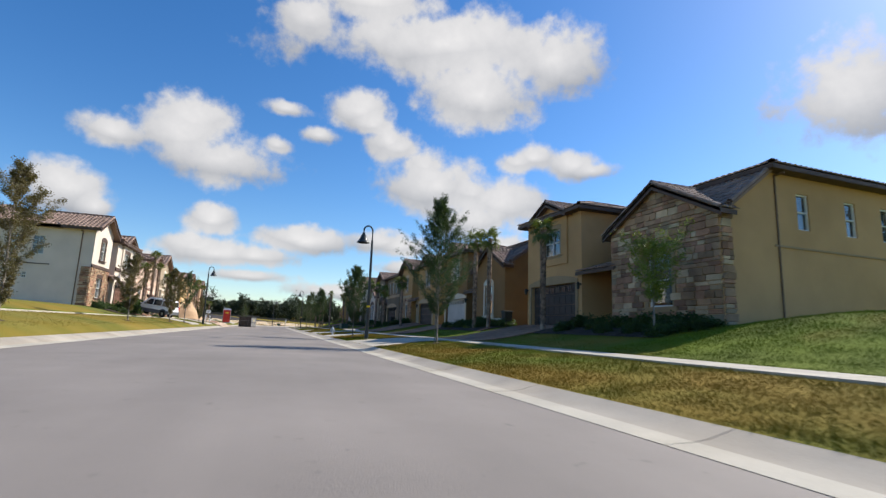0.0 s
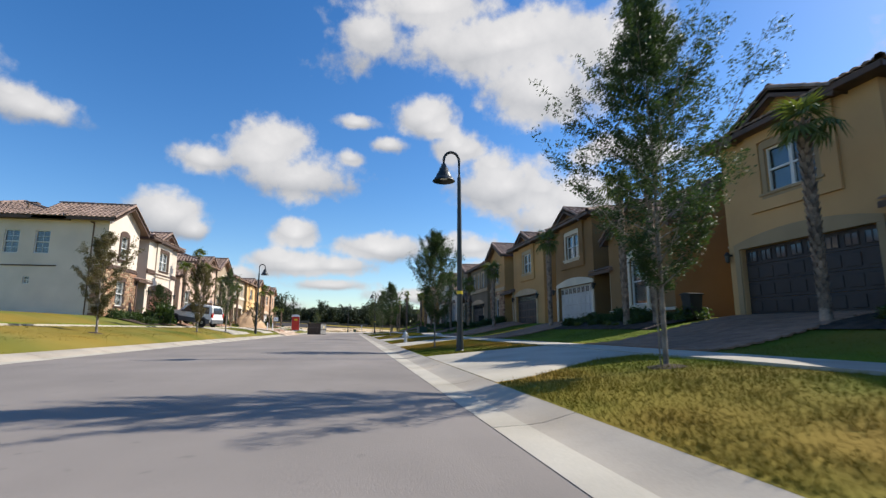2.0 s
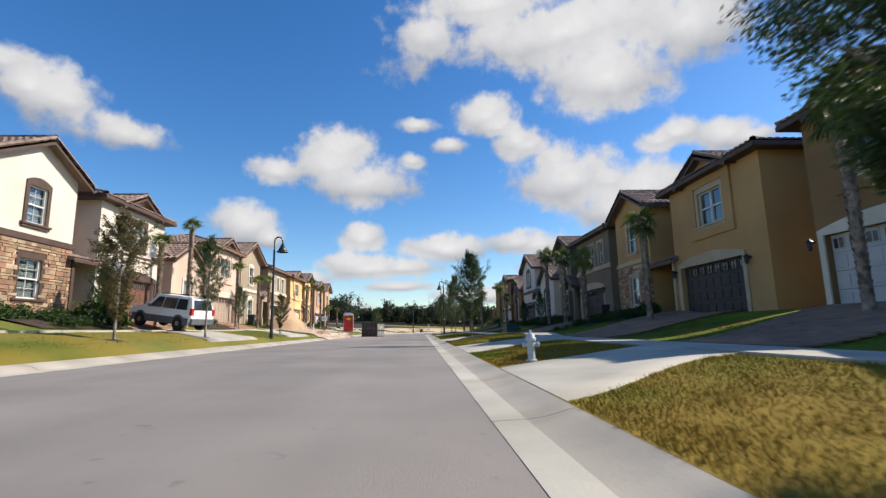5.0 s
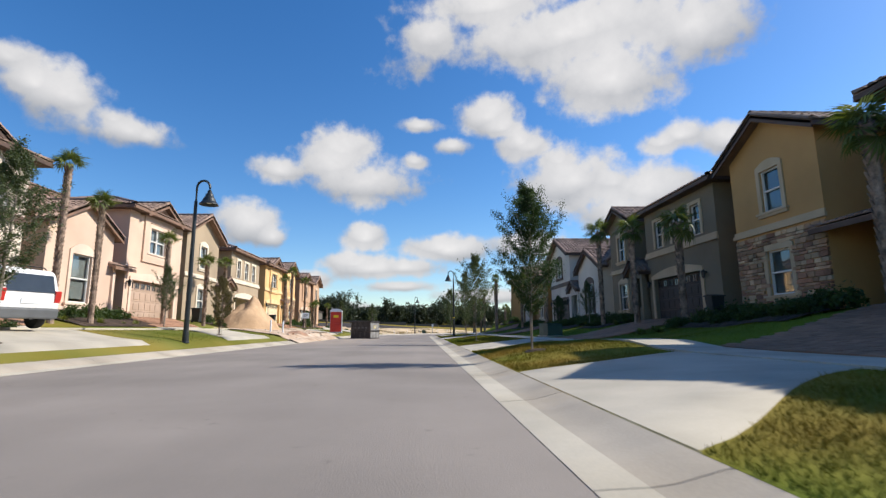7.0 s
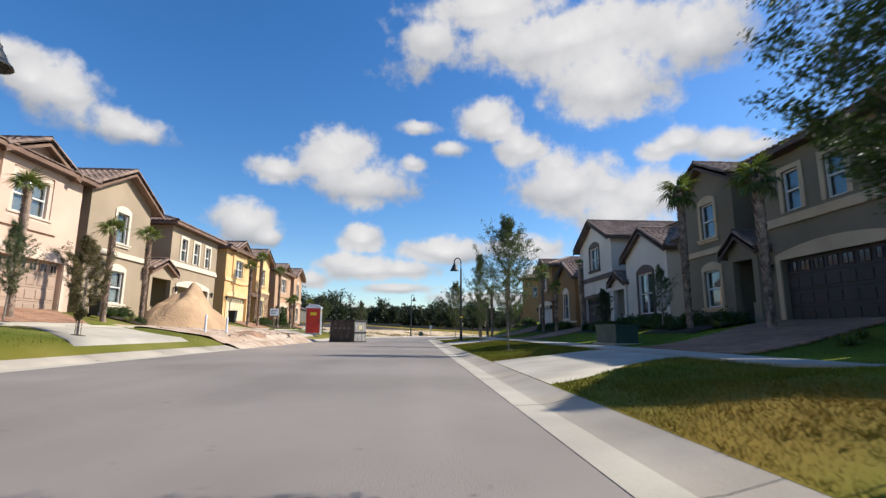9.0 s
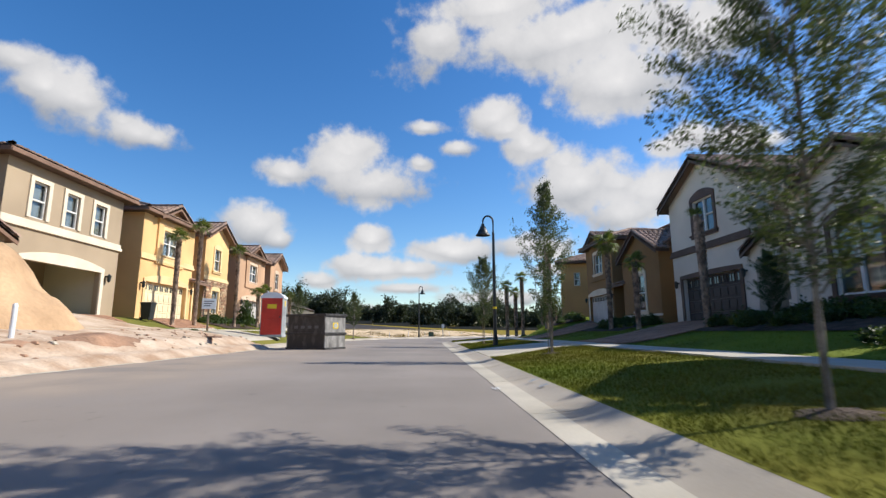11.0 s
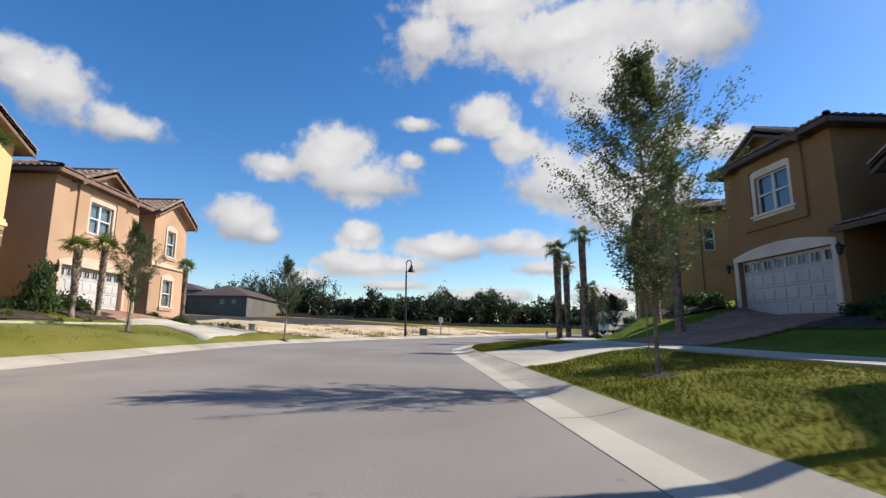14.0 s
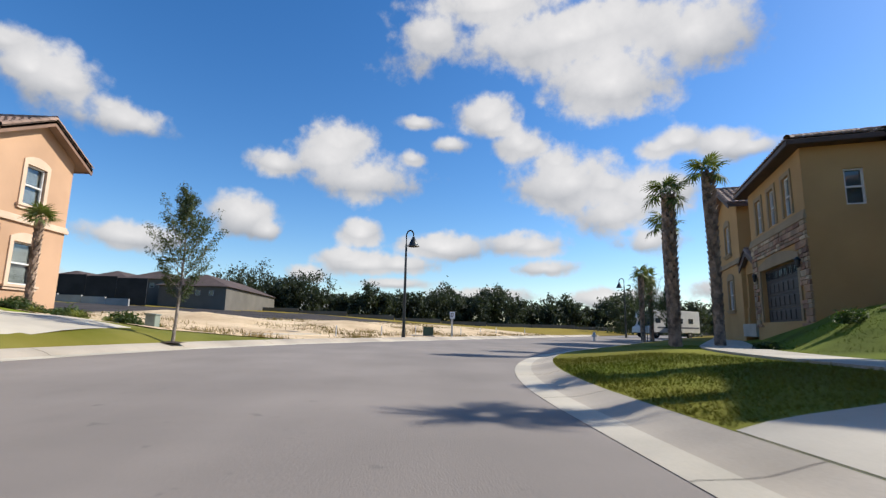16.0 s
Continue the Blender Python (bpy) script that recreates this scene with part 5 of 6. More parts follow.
# ---- palms ----
def frond_mesh(seed, length=0.85, droop=0.5):
    """A fan leaf: a bare stalk and a folded fan of narrow leaflets."""
    rng = np.random.default_rng(seed)
    bm = bmesh.new()
    tube(bm, [(0, 0, 0), (0.3, 0, 0.1), (0.55, 0, 0.12)], [0.022, 0.014, 0.01], 4)
    n = 17
    for i in range(n):
        a = radians(-115 + 230 * i / (n - 1)) + rng.uniform(-0.05, 0.05)
        r = length * (0.62 + 0.38 * math.cos(a * 0.6)) * rng.uniform(0.9, 1.1)
        d, s = Vector((math.cos(a), math.sin(a), 0)), Vector((-math.sin(a), math.cos(a), 0))
        o = Vector((0.55, 0, 0.12))
        sag = droop * rng.uniform(0.7, 1.3)
        mid = o + d * r * 0.55 + Vector((0, 0, 0.03 - 0.12 * sag))
        tip = o + d * r + Vector((0, 0, -0.55 * sag * r))
        w = 0.045
        a0, m0, m1, t = bm.verts.new(o), bm.verts.new(mid + s * w), bm.verts.new(mid - s * w), bm.verts.new(tip)
        bm.faces.new((a0, m1, m0))
        bm.faces.new((m0, m1, t))
    return mesh_of("frond", bm, M["palm_leaf"], normals=False)


FRONDS = [frond_mesh(11, 0.8, 0.9), frond_mesh(12, 0.75, 1.3), frond_mesh(13, 0.7, 0.6)]


def palm_trunk(height, seed):
    rng = np.random.default_rng(seed)
    bm = bmesh.new()
    pts = [(0.05 * math.sin(t * 3 + seed), 0.04 * math.cos(t * 2 + seed), height * t) for t in [k / 6 for k in range(7)]]
    tube(bm, pts, [0.165, 0.122, 0.114, 0.114, 0.122, 0.132, 0.11], 10)
    rows = int(height / 0.17)
    for r in range(rows):
        z = 0.25 + (height - 0.3) * r / rows
        grow = 0.6 + 0.6 * z / height
        for k in range(6):
            a = 2 * math.pi * (k + 0.5 * (r % 2)) / 6 + rng.uniform(-0.12, 0.12)
            d, s = Vector((math.cos(a), math.sin(a), 0)), Vector((-math.sin(a), math.cos(a), 0))
            b = Vector((pts[0][0], pts[0][1], z)) + d * 0.102
            q = [bm.verts.new(b + s * 0.074), bm.verts.new(b - s * 0.074), bm.verts.new(b + d * 0.10 * grow + Vector((0, 0, 0.25)) - s * 0.035),
                 bm.verts.new(b + d * 0.10 * grow + Vector((0, 0, 0.25)) + s * 0.035), bm.verts.new(b + Vector((0, 0, 0.17)))]
            bm.faces.new(q[:4])
            bm.faces.new((q[2], q[1], q[4]))
            bm.faces.new((q[0], q[3], q[4]))
            bm.faces.new((q[3], q[2], q[4]))
    return mesh_of("trunk", bm, M["palm_bark"], normals=False)


TRUNKS = {}


def palm(x, y, top, count=16, label="cabbage palm with a rough trunk and fan leaves", size=1.0, spread=138, girth=0.86):
    z = land(x, y)
    h = round(max(1.5, top - z - 0.15) * 2) / 2
    if h not in TRUNKS:
        TRUNKS[h] = palm_trunk(h, len(TRUNKS) + 3)
    stretch = (top - z - 0.15) / h
    thing = empty("palm_tree", pose(x, y, z - 0.03), label, "palm tree", "palm trees")
    ob = new("trunk", TRUNKS[h])
    ob.parent = thing
    ob.matrix_local = Matrix.Diagonal((girth, girth, stretch, 1)) @ pose(0, 0, 0, 0, 0, random.uniform(0, 360))
    for i in range(count):
        f = i / count
        ob = new("frond", FRONDS[i % 3])
        ob.parent = thing
        ob.matrix_local = (pose(0, 0, h * stretch - 0.05, 0, 0, i * 137.5 + random.uniform(-12, 12)) @ pose(0, 0, 0, 0, -76 + spread * f + random.uniform(-8, 8), 0)
                           @ Matrix.Scale(size * random.uniform(0.85, 1.1), 4))
    return thing


for x, y, top in ((8.9, 20.5, 6.0), (8.8, 28.7, 6.8), (9.1, 27.2, 6.7), (8.9, 36.5, 5.9), (8.6, 46.5, 5.5), (8.9, 55.4, 5.2), (8.9, 59.8, 5.8),
                  (8.9, 64.2, 6.6), (8.5, 84.9, 5.9)):
    palm(x, y, top, size=random.uniform(0.68, 0.8))
for x, y, top in ((7.4, 95.1, 5.9), (7.2, 93.2, 6.8), (5.4, 101.2, 5.0), (6.8, 101.4, 5.8), (6.6, 103.6, 4.6), (12.5, 118.0, 4.6), (14.5, 121.0, 4.8), (15.5, 123.0, 4.4)):
    palm(x, y, top, 11, "cabbage palm with a stout trunk and thin crown", 0.62, 120, 1.0)
for x, y, top in ((-14.5, 51.0, 5.6), (-14.5, 54.2, 7.1), (-14.5, 56.2, 6.1), (-14.5, 61.6, 5.6), (-14.5, 66.2, 5.1), (-14.5, 69.0, 5.4), (-14.5, 83.2, 5.8), (-14.5, 85.6, 6.8),
                  (-14.5, 91.2, 6.4), (-14.5, 95.4, 3.9), (-14.5, 97.0, 4.2), (-14.5, 104.0, 4.2)):
    palm(x, y, top, 11, "newly planted cabbage palm with a small upright crown", 0.58, 88, 0.72)


palm(8.7, 81.8, 4.4, 12, "short cabbage palm with a small drooping crown", 0.6, 125, 0.86)
palm(8.6, 75.8, 5.3, 5, "newly planted cabbage palm with a tied bare crown", 0.4, 40, 0.9)


# ---- shrubs and beds ----
def shrub_mesh(seed, count=1050, size=0.056, flat=0.75, material="shrub_leaf", spikes=False):
    rng = np.random.default_rng(seed)
    if spikes:
        v, f = [], []
        for i in range(90):
            a, b = rng.uniform(0, 2 * math.pi), rng.uniform(0.15, 1.25)
            d = np.array([math.cos(a) * math.cos(b), math.sin(a) * math.cos(b), math.sin(b)])
            s = np.array([-math.sin(a), math.cos(a), 0]) * 0.02
            tip = d * rng.uniform(0.35, 0.6)
            mid = tip * 0.55
            k = len(v)
            v += [mid * 0.1 - s, mid * 0.1 + s, mid + s + [0, 0, 0.05], mid - s + [0, 0, 0.05], tip - [0, 0, 0.06]]
            f += [(k, k + 1, k + 2, k + 3), (k + 3, k + 2, k + 4)]
        v = [tuple(p) for p in v]
    else:
        u = rng.normal(0, 1, (46, 3))
        u /= np.linalg.norm(u, axis=1)[:, None]
        u *= rng.uniform(0.28, 0.46, (46, 1))
        u[:, 2] = np.abs(u[:, 2]) * flat * 1.6 + 0.06
        v, f = leaf_cloud(u, 0.085, count, size, rng)
        v[:, 2] = np.maximum(v[:, 2], 0.01)
        v, f = v.tolist(), f.tolist()
    me = bpy.data.meshes.new("shrub")
    me.from_pydata(v, [], f)
    me.materials.append(M[material])
    return me


SHRUBS = [shrub_mesh(21), shrub_mesh(22, flat=0.55), shrub_mesh(23, 900, 0.065), shrub_mesh(24, material="spiky_leaf", spikes=True)]


def shrub(x, y, size=1.0, kind=0, tall=1.0):
    ob = new("shrub", SHRUBS[kind])
    ob.matrix_world = Matrix.Translation((x, y, land(x, y) - 0.02)) @ pose(0, 0, 0, 0, 0, random.uniform(0, 360)) @ Matrix.Diagonal((size, size, size * tall, 1))
    return tagged(ob, "clipped green hedge shrub in a mulched bed" if kind < 3 else "spiky ornamental grass clump in a mulched bed", "shrub", "shrubs by the houses")


def bed(x0, x1, y0, y1):
    n, verts, faces = 12, [], []
    for i in range(n + 1):
        for j in range(5):
            x, y = x0 + (x1 - x0) * j / 4, y0 + (y1 - y0) * i / n
            verts.append((x, y, land(x, y) + 0.03 + (0.04 if 0 < j < 4 else 0.0)))
    for i in range(n):
        for j in range(4):
            k = i * 5 + j
            faces.append((k, k + 1, k + 6, k + 5))
    tagged(pydata("planting_bed", verts, faces, M["mulch"], smooth=True), "dark mulched planting bed along the house", "planting bed", kind="structure")


for y0, y1 in ((12.4, 20.2), (26.0, 34.6), (49.0, 55.0), (62.6, 66.6), (67.8, 76.0), (82.6, 89.3), (95.2, 97.6)):
    bed(8.0, 10.5, y0, y1)
    y = y0 + 0.3
    while y < y1:
        shrub(9.9 + random.uniform(-0.1, 0.1), y, random.uniform(0.9, 1.2), random.choice((0, 1, 2)), random.uniform(0.7, 0.95))
        if random.random() < 0.75:
            shrub(8.9 + random.uniform(-0.3, 0.2), y + random.uniform(-0.2, 0.2), random.uniform(0.7, 1.0), random.choice((0, 1, 2, 3)), random.uniform(0.65, 1.0))
        y += random.uniform(0.6, 0.85)
for y0, y1 in ((43.0, 49.0), (55.2, 60.8), (67.8, 70.0), (88.9, 94.2), (95.6, 98.2), (102.8, 107.8)):
    bed(-16.2, -14.0, y0, y1)
    y = y0 + 0.3
    while y < y1:
        shrub(-15.6 + random.uniform(-0.15, 0.15), y, random.uniform(0.8, 1.15), random.choice((0, 1, 2)), random.uniform(0.7, 1.0))
        if random.random() < 0.6:
            shrub(-14.7 + random.uniform(-0.3, 0.3), y, random.uniform(0.5, 0.85), random.choice((0, 3, 3)), random.uniform(0.6, 1.0))
        y += random.uniform(0.65, 1.0)
for x, y, s, k in ((10.0, 12.0, 0.9, 1), (9.2, 11.9, 0.8, 2), (8.3, 12.6, 0.9, 0), (7.3, 54.4, 0.9, 3), (6.9, 55.1, 0.9, 3), (8.1, 54.7, 0.8, 0), (7.7, 55.6, 0.7, 3), (8.6, 55.3, 0.9, 1), (6.6, 66.3, 0.9, 0), (6.9, 67.2, 0.85, 1),
                   (7.6, 97.8, 0.7, 0), (6.4, 98.9, 0.6, 1), (-13.6, 93.6, 0.7, 3), (-13.2, 94.4, 0.8, 3), (-13.4, 104.8, 1.2, 3), (-12.6, 105.6, 1.1, 3), (-13.0, 106.6, 1.2, 3), (-12.2, 104.4, 0.9, 3), (-13.9, 105.6, 1.3, 3), (-12.9, 104.1, 1.0, 3), (-12.0, 105.2, 1.0, 0), (-12.4, 106.4, 1.1, 3), (-13.4, 107.4, 1.2, 0), (-12.7, 108.3, 1.0, 3), (-11.8, 106.9, 0.8, 3), (-14.2, 103.2, 0.9, 0), (-13.5, 103.0, 0.8, 3), (-14.4, 44.6, 1.0, 0), (-14.6, 45.6, 1.1, 1),
                   (-13.3, 50.9, 0.6, 0), (-11.8, 79.8, 0.4, 1)):
    shrub(x, y, s, k, 0.75)


# ---- grass blades on the nearer lawns ----
def blades(name, label, x0, x1, y0, y1, count, height, seed, power=1.0):
    """Thin bent blades; power above one crowds them towards the kerb."""
    rng = np.random.default_rng(seed)
    v, f = [], []
    xs_, ys_ = x0 + (x1 - x0) * rng.uniform(0, 1, count) ** power, rng.uniform(y0, y1, count)
    for x, y in zip(xs_, ys_):
        if 3.35 < x < 4.85 or -14.1 < x < -12.6 or (x < -9 and 64.6 < y < 82.2) or on_drive(x, y):
            continue
        off = street(x, y)[0]
        if HALF_L - 0.04 < off < HALF_R + 0.05:
            continue
        z = land(x, y) - 0.005
        tuft = 0.75 + 0.5 * noise.noise(Vector((x * 1.7, y * 1.7, 4.0)))
        a, h, w = rng.uniform(0, 6.283), height * tuft * rng.uniform(0.4, 1.4), 0.0055
        dx, dy = math.cos(a) * w, math.sin(a) * w
        lx, ly = rng.normal(0, 0.4, 2) * h
        k = len(v)
        v += [(x - dx, y - dy, z), (x + dx, y + dy, z), (x + lx, y + ly, z + h)]
        f.append((k, k + 1, k + 2))
    tagged(pydata(name, v, f, M[{"lawn": "grass_blade", "bank": "bank_blade"}.get(name.split("_")[0], "dry_blade")]), label, "grass", kind="stuff")


blades("verge_grass", "short green and straw-coloured grass blades by the kerb", -0.04, 3.4, 1.5, 98, 460000, 0.062, 31, 1.25)
blades("lawn_grass", "short green grass blades on the sloping lawns", 4.85, 9.0, 2, 102, 110000, 0.06, 32)
blades("lawn_grass", "short green grass blades on the corner lawn", 4.85, 15.0, 3, 12.2, 70000, 0.07, 34)
blades("bank_grass", "short dry grass blades on the bank beside the kerb", -12.6, -9.12, 8, 100, 40000, 0.06, 33)


# ---- dumpster and portable toilet ----
def dumpster(x, y, turn):
    thing = empty("dumpster", pose(x, y, road_height(x - MID, y) - 0.005, 0, 0, turn), "scuffed black steel dumpster standing at the kerb", "dumpster")
    w, l, h = 2.0, 1.4, 1.43
    for x0, x1, y0, y1 in ((-w / 2, -w / 2 + 0.05, -l / 2, l / 2), (w / 2 - 0.05, w / 2, -l / 2, l / 2), (-w / 2 + 0.05, w / 2 - 0.05, -l / 2, -l / 2 + 0.05), (-w / 2 + 0.05, w / 2 - 0.05, l / 2 - 0.05, l / 2)):
        bm = bmesh.new()
        box(bm, (x0, y0, 0.02), (x1, y1, h))
        # the end faces take the paler steel, sunlight painted in with the scuffs
        if x1 - x0 < 0.1:
            part("end_panel", bm, M["sunlit_worn_steel"], thing, "scuffed end panel painted paler for the sun on it")
        else:
            part("side_panel", bm, M["dump_steel"], thing)
    bm = bmesh.new()
    box(bm, (-w / 2 + 0.05, -l / 2 + 0.05, 0.02), (w / 2 - 0.05, l / 2 - 0.05, 0.08))
    part("floor_plate", bm, M["dump_steel"], thing)
    for z, t, d in ((h - 0.06, 0.10, 0.06), (0.60, 0.10, 0.05), (0.0, 0.08, 0.03)):
        bm = bmesh.new()
        for x0, x1, y0, y1 in ((-w / 2 - d, -w / 2 - 0.002, -l / 2 - d, l / 2 + d), (w / 2 + 0.002, w / 2 + d, -l / 2 - d, l / 2 + d), (-w / 2, w / 2, -l / 2 - d, -l / 2 - 0.002), (-w / 2, w / 2, l / 2 + 0.002, l / 2 + d)):
            box(bm, (x0, y0, z), (x1, y1, z + t), 0.01)
        part("rim" if z > 1 else "rail", bm, M["dump_steel"], thing)
    bm = bmesh.new()
    box(bm, (w / 2 + 0.001, -0.18, 0.86), (w / 2 + 0.007, 0.18, 1.10))
    logo = part("sticker", bm, M["yellow_paint"], thing, "faded yellow sticker")
    bm = bmesh.new()
    lathe(bm, [(0.06, 0), (0.10, 0), (0.10, 0.004), (0.06, 0.004)], 18)
    for v in bm.verts:
        v.co = Vector((w / 2 + 0.008 + v.co.z, v.co.x * 1.3, 0.98 + v.co.y))
    part("mark", bm, M["grey_plastic"], logo)
    for k in range(4):
        bm = bmesh.new()
        box(bm, (w / 2 - 0.55 - k * 0.36, -l / 2 - 0.004, 0.86), (w / 2 - 0.35 - k * 0.36, -l / 2 - 0.001, 0.98))
        part("stencil", bm, M["car_grey"], thing, "worn grey stencil")
    return thing


def portable_toilet(x, y, turn):
    thing = empty("portable_toilet", pose(x, y, land(x, y) + 0.02, 0, 0, turn), "red and grey portable toilet with a white roof", "portable toilet")
    bm = bmesh.new()
    box(bm, (-0.58, -0.58, 0), (0.58, 0.58, 0.14), 0.03)
    part("skid", bm, M["grey_plastic"], thing)
    for x0, x1, y0, y1 in ((-0.55, -0.51, -0.55, 0.55), (0.51, 0.55, -0.55, 0.55), (-0.51, 0.51, 0.51, 0.55)):
        bm = bmesh.new()
        box(bm, (x0, y0, 0.14), (x1, y1, 2.02), 0.01)
        part("side_wall", bm, M["grey_plastic"], thing)
    for k in range(4):
        bm = bmesh.new()
        box(bm, (0.548, -0.46 + k * 0.25, 0.25), (0.565, -0.30 + k * 0.25, 1.6), 0.006)
        part("rib", bm, M["grey_plastic"], thing)
    bm = bmesh.new()
    box(bm, (-0.51, -0.56, 0.14), (0.51, -0.52, 2.02), 0.01)
    for z in (0.3, 1.1):
        box(bm, (-0.36, -0.575, z), (0.36, -0.558, z + 0.62), 0.008)
    door = part("door", bm, M["red_plastic"], thing, "red moulded door")
    bm = bmesh.new()
    box(bm, (-0.22, -0.582, 1.48), (0.24, -0.577, 1.70))
    part("sticker", bm, M["yellow_paint"], door, "yellow sticker")
    bm = bmesh.new()
    box(bm, (0.40, -0.60, 1.0), (0.46, -0.56, 1.12), 0.01)
    part("latch", bm, M["black_metal"], door)
    bm = bmesh.new()
    box(bm, (0.566, -0.16, 1.62), (0.572, 0.14, 1.90))
    part("sign", bm, M["yellow_paint"], thing, "yellow sign")
    bm = bmesh.new()
    prof = [(-0.60, 2.02), (-0.58, 2.12), (-0.40, 2.26), (-0.15, 2.33), (0.15, 2.33), (0.40, 2.26), (0.58, 2.12), (0.60, 2.02)]
    prism(bm, [(px, -0.60, pz) for px, pz in prof], (0, 1.2, 0))
    part("roof", bm, M["white_plastic"], thing, "white domed roof")
    bm = bmesh.new()
    tube(bm, [(-0.45, 0.45, 2.0), (-0.45, 0.45, 2.48)], [0.05, 0.05], 8)
    part("vent_pipe", bm, M["grey_plastic"], thing)
    return thing


dumpster(-6.47, 79.62, -26)
portable_toilet(-9.8, 84.3, 6)


# ---- vehicles ----
def wheel(parent, x, y, r, width):
    bm = bmesh.new()
    lathe(bm, [(r * 0.62, -width / 2), (r * 0.93, -width / 2), (r, -width / 4), (r, width / 4), (r * 0.93, width / 2), (r * 0.62, width / 2)], 24)
    for v in bm.verts:
        v.co = Vector((v.co.x, v.co.z, v.co.y))
    w = new("wheel")
    w.parent, w.matrix_local = parent, Matrix.Translation((x, y, r))
    part("tyre", bm, M["rubber"], w)
    for sgn in (-1, 1):
        bm = bmesh.new()
        lathe(bm, [(0.0 + 0.02, 0), (r * 0.15, 0.02), (r * 0.60, 0.01), (r * 0.64, -0.02)], 20)
        for k in range(5):
            a = 2 * math.pi * k / 5
            box(bm, (0, -0.03, 0), (0.01, 0.03, 0.03))
        for v in bm.verts:
            v.co = Vector((v.co.x, sgn * (width / 2 - 0.01 + v.co.z * 0.6), v.co.y))
        part("rim", bm, M["chrome"], w, "alloy rim")


def profile_body(bm, side, half, inset=0.0, top_in=0.0, z_belt=1.0):
    """A car body from a side outline in (x, z), narrowing above the belt line."""
    left, right = [], []
    for x, z in side:
        y = half - (top_in * (z - z_belt) / 0.7 if z > z_belt else 0.0)
        left.append(bm.verts.new((x, y, z)))
        right.append(bm.verts.new((x, -y, z)))
    bm.faces.new(left)
    bm.faces.new(right[::-1])
    n = len(side)
    for i in range(n):
        bm.faces.new((left[i], left[(i + 1) % n], right[(i + 1) % n], right[i]))


def suv(x, y, z, turn):
    """A compact sport-utility car; local x points to its nose."""
    thing = empty("suv", pose(x, y, z, 0, 0, turn) @ pose(0, 0, 0, 0, -7.5, 0) @ Matrix.Diagonal((0.78, 0.86, 0.92, 1)), "silver-white sport utility car with grey cladding parked on the driveway", "car")
    bm = bmesh.new()
    side = [(-2.15, 0.42), (-2.2, 0.75), (-2.16, 1.05), (-1.98, 1.62), (-1.85, 1.70), (0.35, 1.72), (0.55, 1.66), (1.08, 1.10), (1.95, 0.98), (2.15, 0.85), (2.18, 0.42)]
    profile_body(bm, side, 0.88, top_in=0.17, z_belt=1.02)
    bmesh.ops.bevel(bm, geom=[e for e in bm.edges], offset=0.035, segments=2, affect="EDGES")
    part("body", bm, M["car_white"], thing)
    bm = bmesh.new()
    for sgn in (-1, 1):
        box(bm, (-2.0, sgn * 0.83, 0.30), (2.0, sgn * 0.915, 0.66), 0.03)
    box(bm, (-2.28, -0.86, 0.36), (-2.05, 0.86, 0.66), 0.05)
    box(bm, (2.05, -0.86, 0.36), (2.26, 0.86, 0.66), 0.05)
    part("bumper", bm, M["car_grey"], thing, "grey plastic bumpers and sills")
    for sgn in (-1, 1):
        for x0, x1, x2, x3 in ((-1.82, -1.08, -1.08, -1.70), (-1.0, -0.12, -0.12, -1.0), (-0.04, 0.84, 0.36, -0.04)):
            bm = bmesh.new()
            y0, y1 = sgn * 0.884, sgn * 0.755
            prism(bm, [(x0, y0, 1.06), (x1, y0, 1.06), (x2, y1, 1.58), (x3, y1, 1.58)], (0, sgn * 0.008, 0))
            part("side_window", bm, M["dark_glass"], thing)
        bm = bmesh.new()
        box(bm, (-2.205, sgn * 0.70, 0.82), (-2.04, sgn * 0.885, 1.16), 0.015)
        part("tail_lamp", bm, M["tail_red"], thing, "red tail lamp")
        bm = bmesh.new()
        box(bm, (2.02, sgn * 0.52, 0.72), (2.19, sgn * 0.86, 0.90), 0.02)
        part("headlight", bm, M["white_plastic"], thing)
        bm = bmesh.new()
        tube(bm, [(-1.6, sgn * 0.66, 1.72), (-1.5, sgn * 0.66, 1.78), (0.1, sgn * 0.66, 1.79), (0.25, sgn * 0.66, 1.73)], [0.018] * 4, 6)
        part("roof_rail", bm, M["black_metal"], thing)
        bm = bmesh.new()
        box(bm, (0.62, sgn * 0.88, 1.04), (0.80, sgn * 1.06, 1.18), 0.03)
        part("wing_mirror", bm, M["car_grey"], thing)
        for x0 in (-1.34, 1.36):
            bm = bmesh.new()
            prism(bm, [(x0 + 0.44 * math.cos(a), sgn * 0.80, 0.36 + 0.44 * math.sin(a)) for a in [math.pi * k / 10 for k in range(11)]], (0, sgn * 0.122, 0))
            part("wheel_arch", bm, M["car_grey"], thing)
            wheel(thing, x0, sgn * 0.82, 0.36, 0.24)
    bm = bmesh.new()
    prism(bm, [(-2.155, -0.70, 1.10), (-2.155, 0.70, 1.10), (-2.005, 0.64, 1.58), (-2.005, -0.64, 1.58)], (-0.02, 0, 0))
    part("rear_window", bm, M["dark_glass"], thing)
    bm = bmesh.new()
    prism(bm, [(1.06, -0.74, 1.13), (1.06, 0.74, 1.13), (0.58, 0.68, 1.62), (0.58, -0.68, 1.62)], (0.02, 0, 0.012))
    part("windscreen", bm, M["dark_glass"], thing)
    bm = bmesh.new()
    box(bm, (-2.215, -0.26, 0.78), (-2.19, 0.26, 0.92))
    part("number_plate", bm, M["white_plastic"], thing)
    return thing


suv(-13.2, 49.8, (land(-11.5, 49.6) + land(-14.9, 49.6)) / 2 + 0.06, 164)


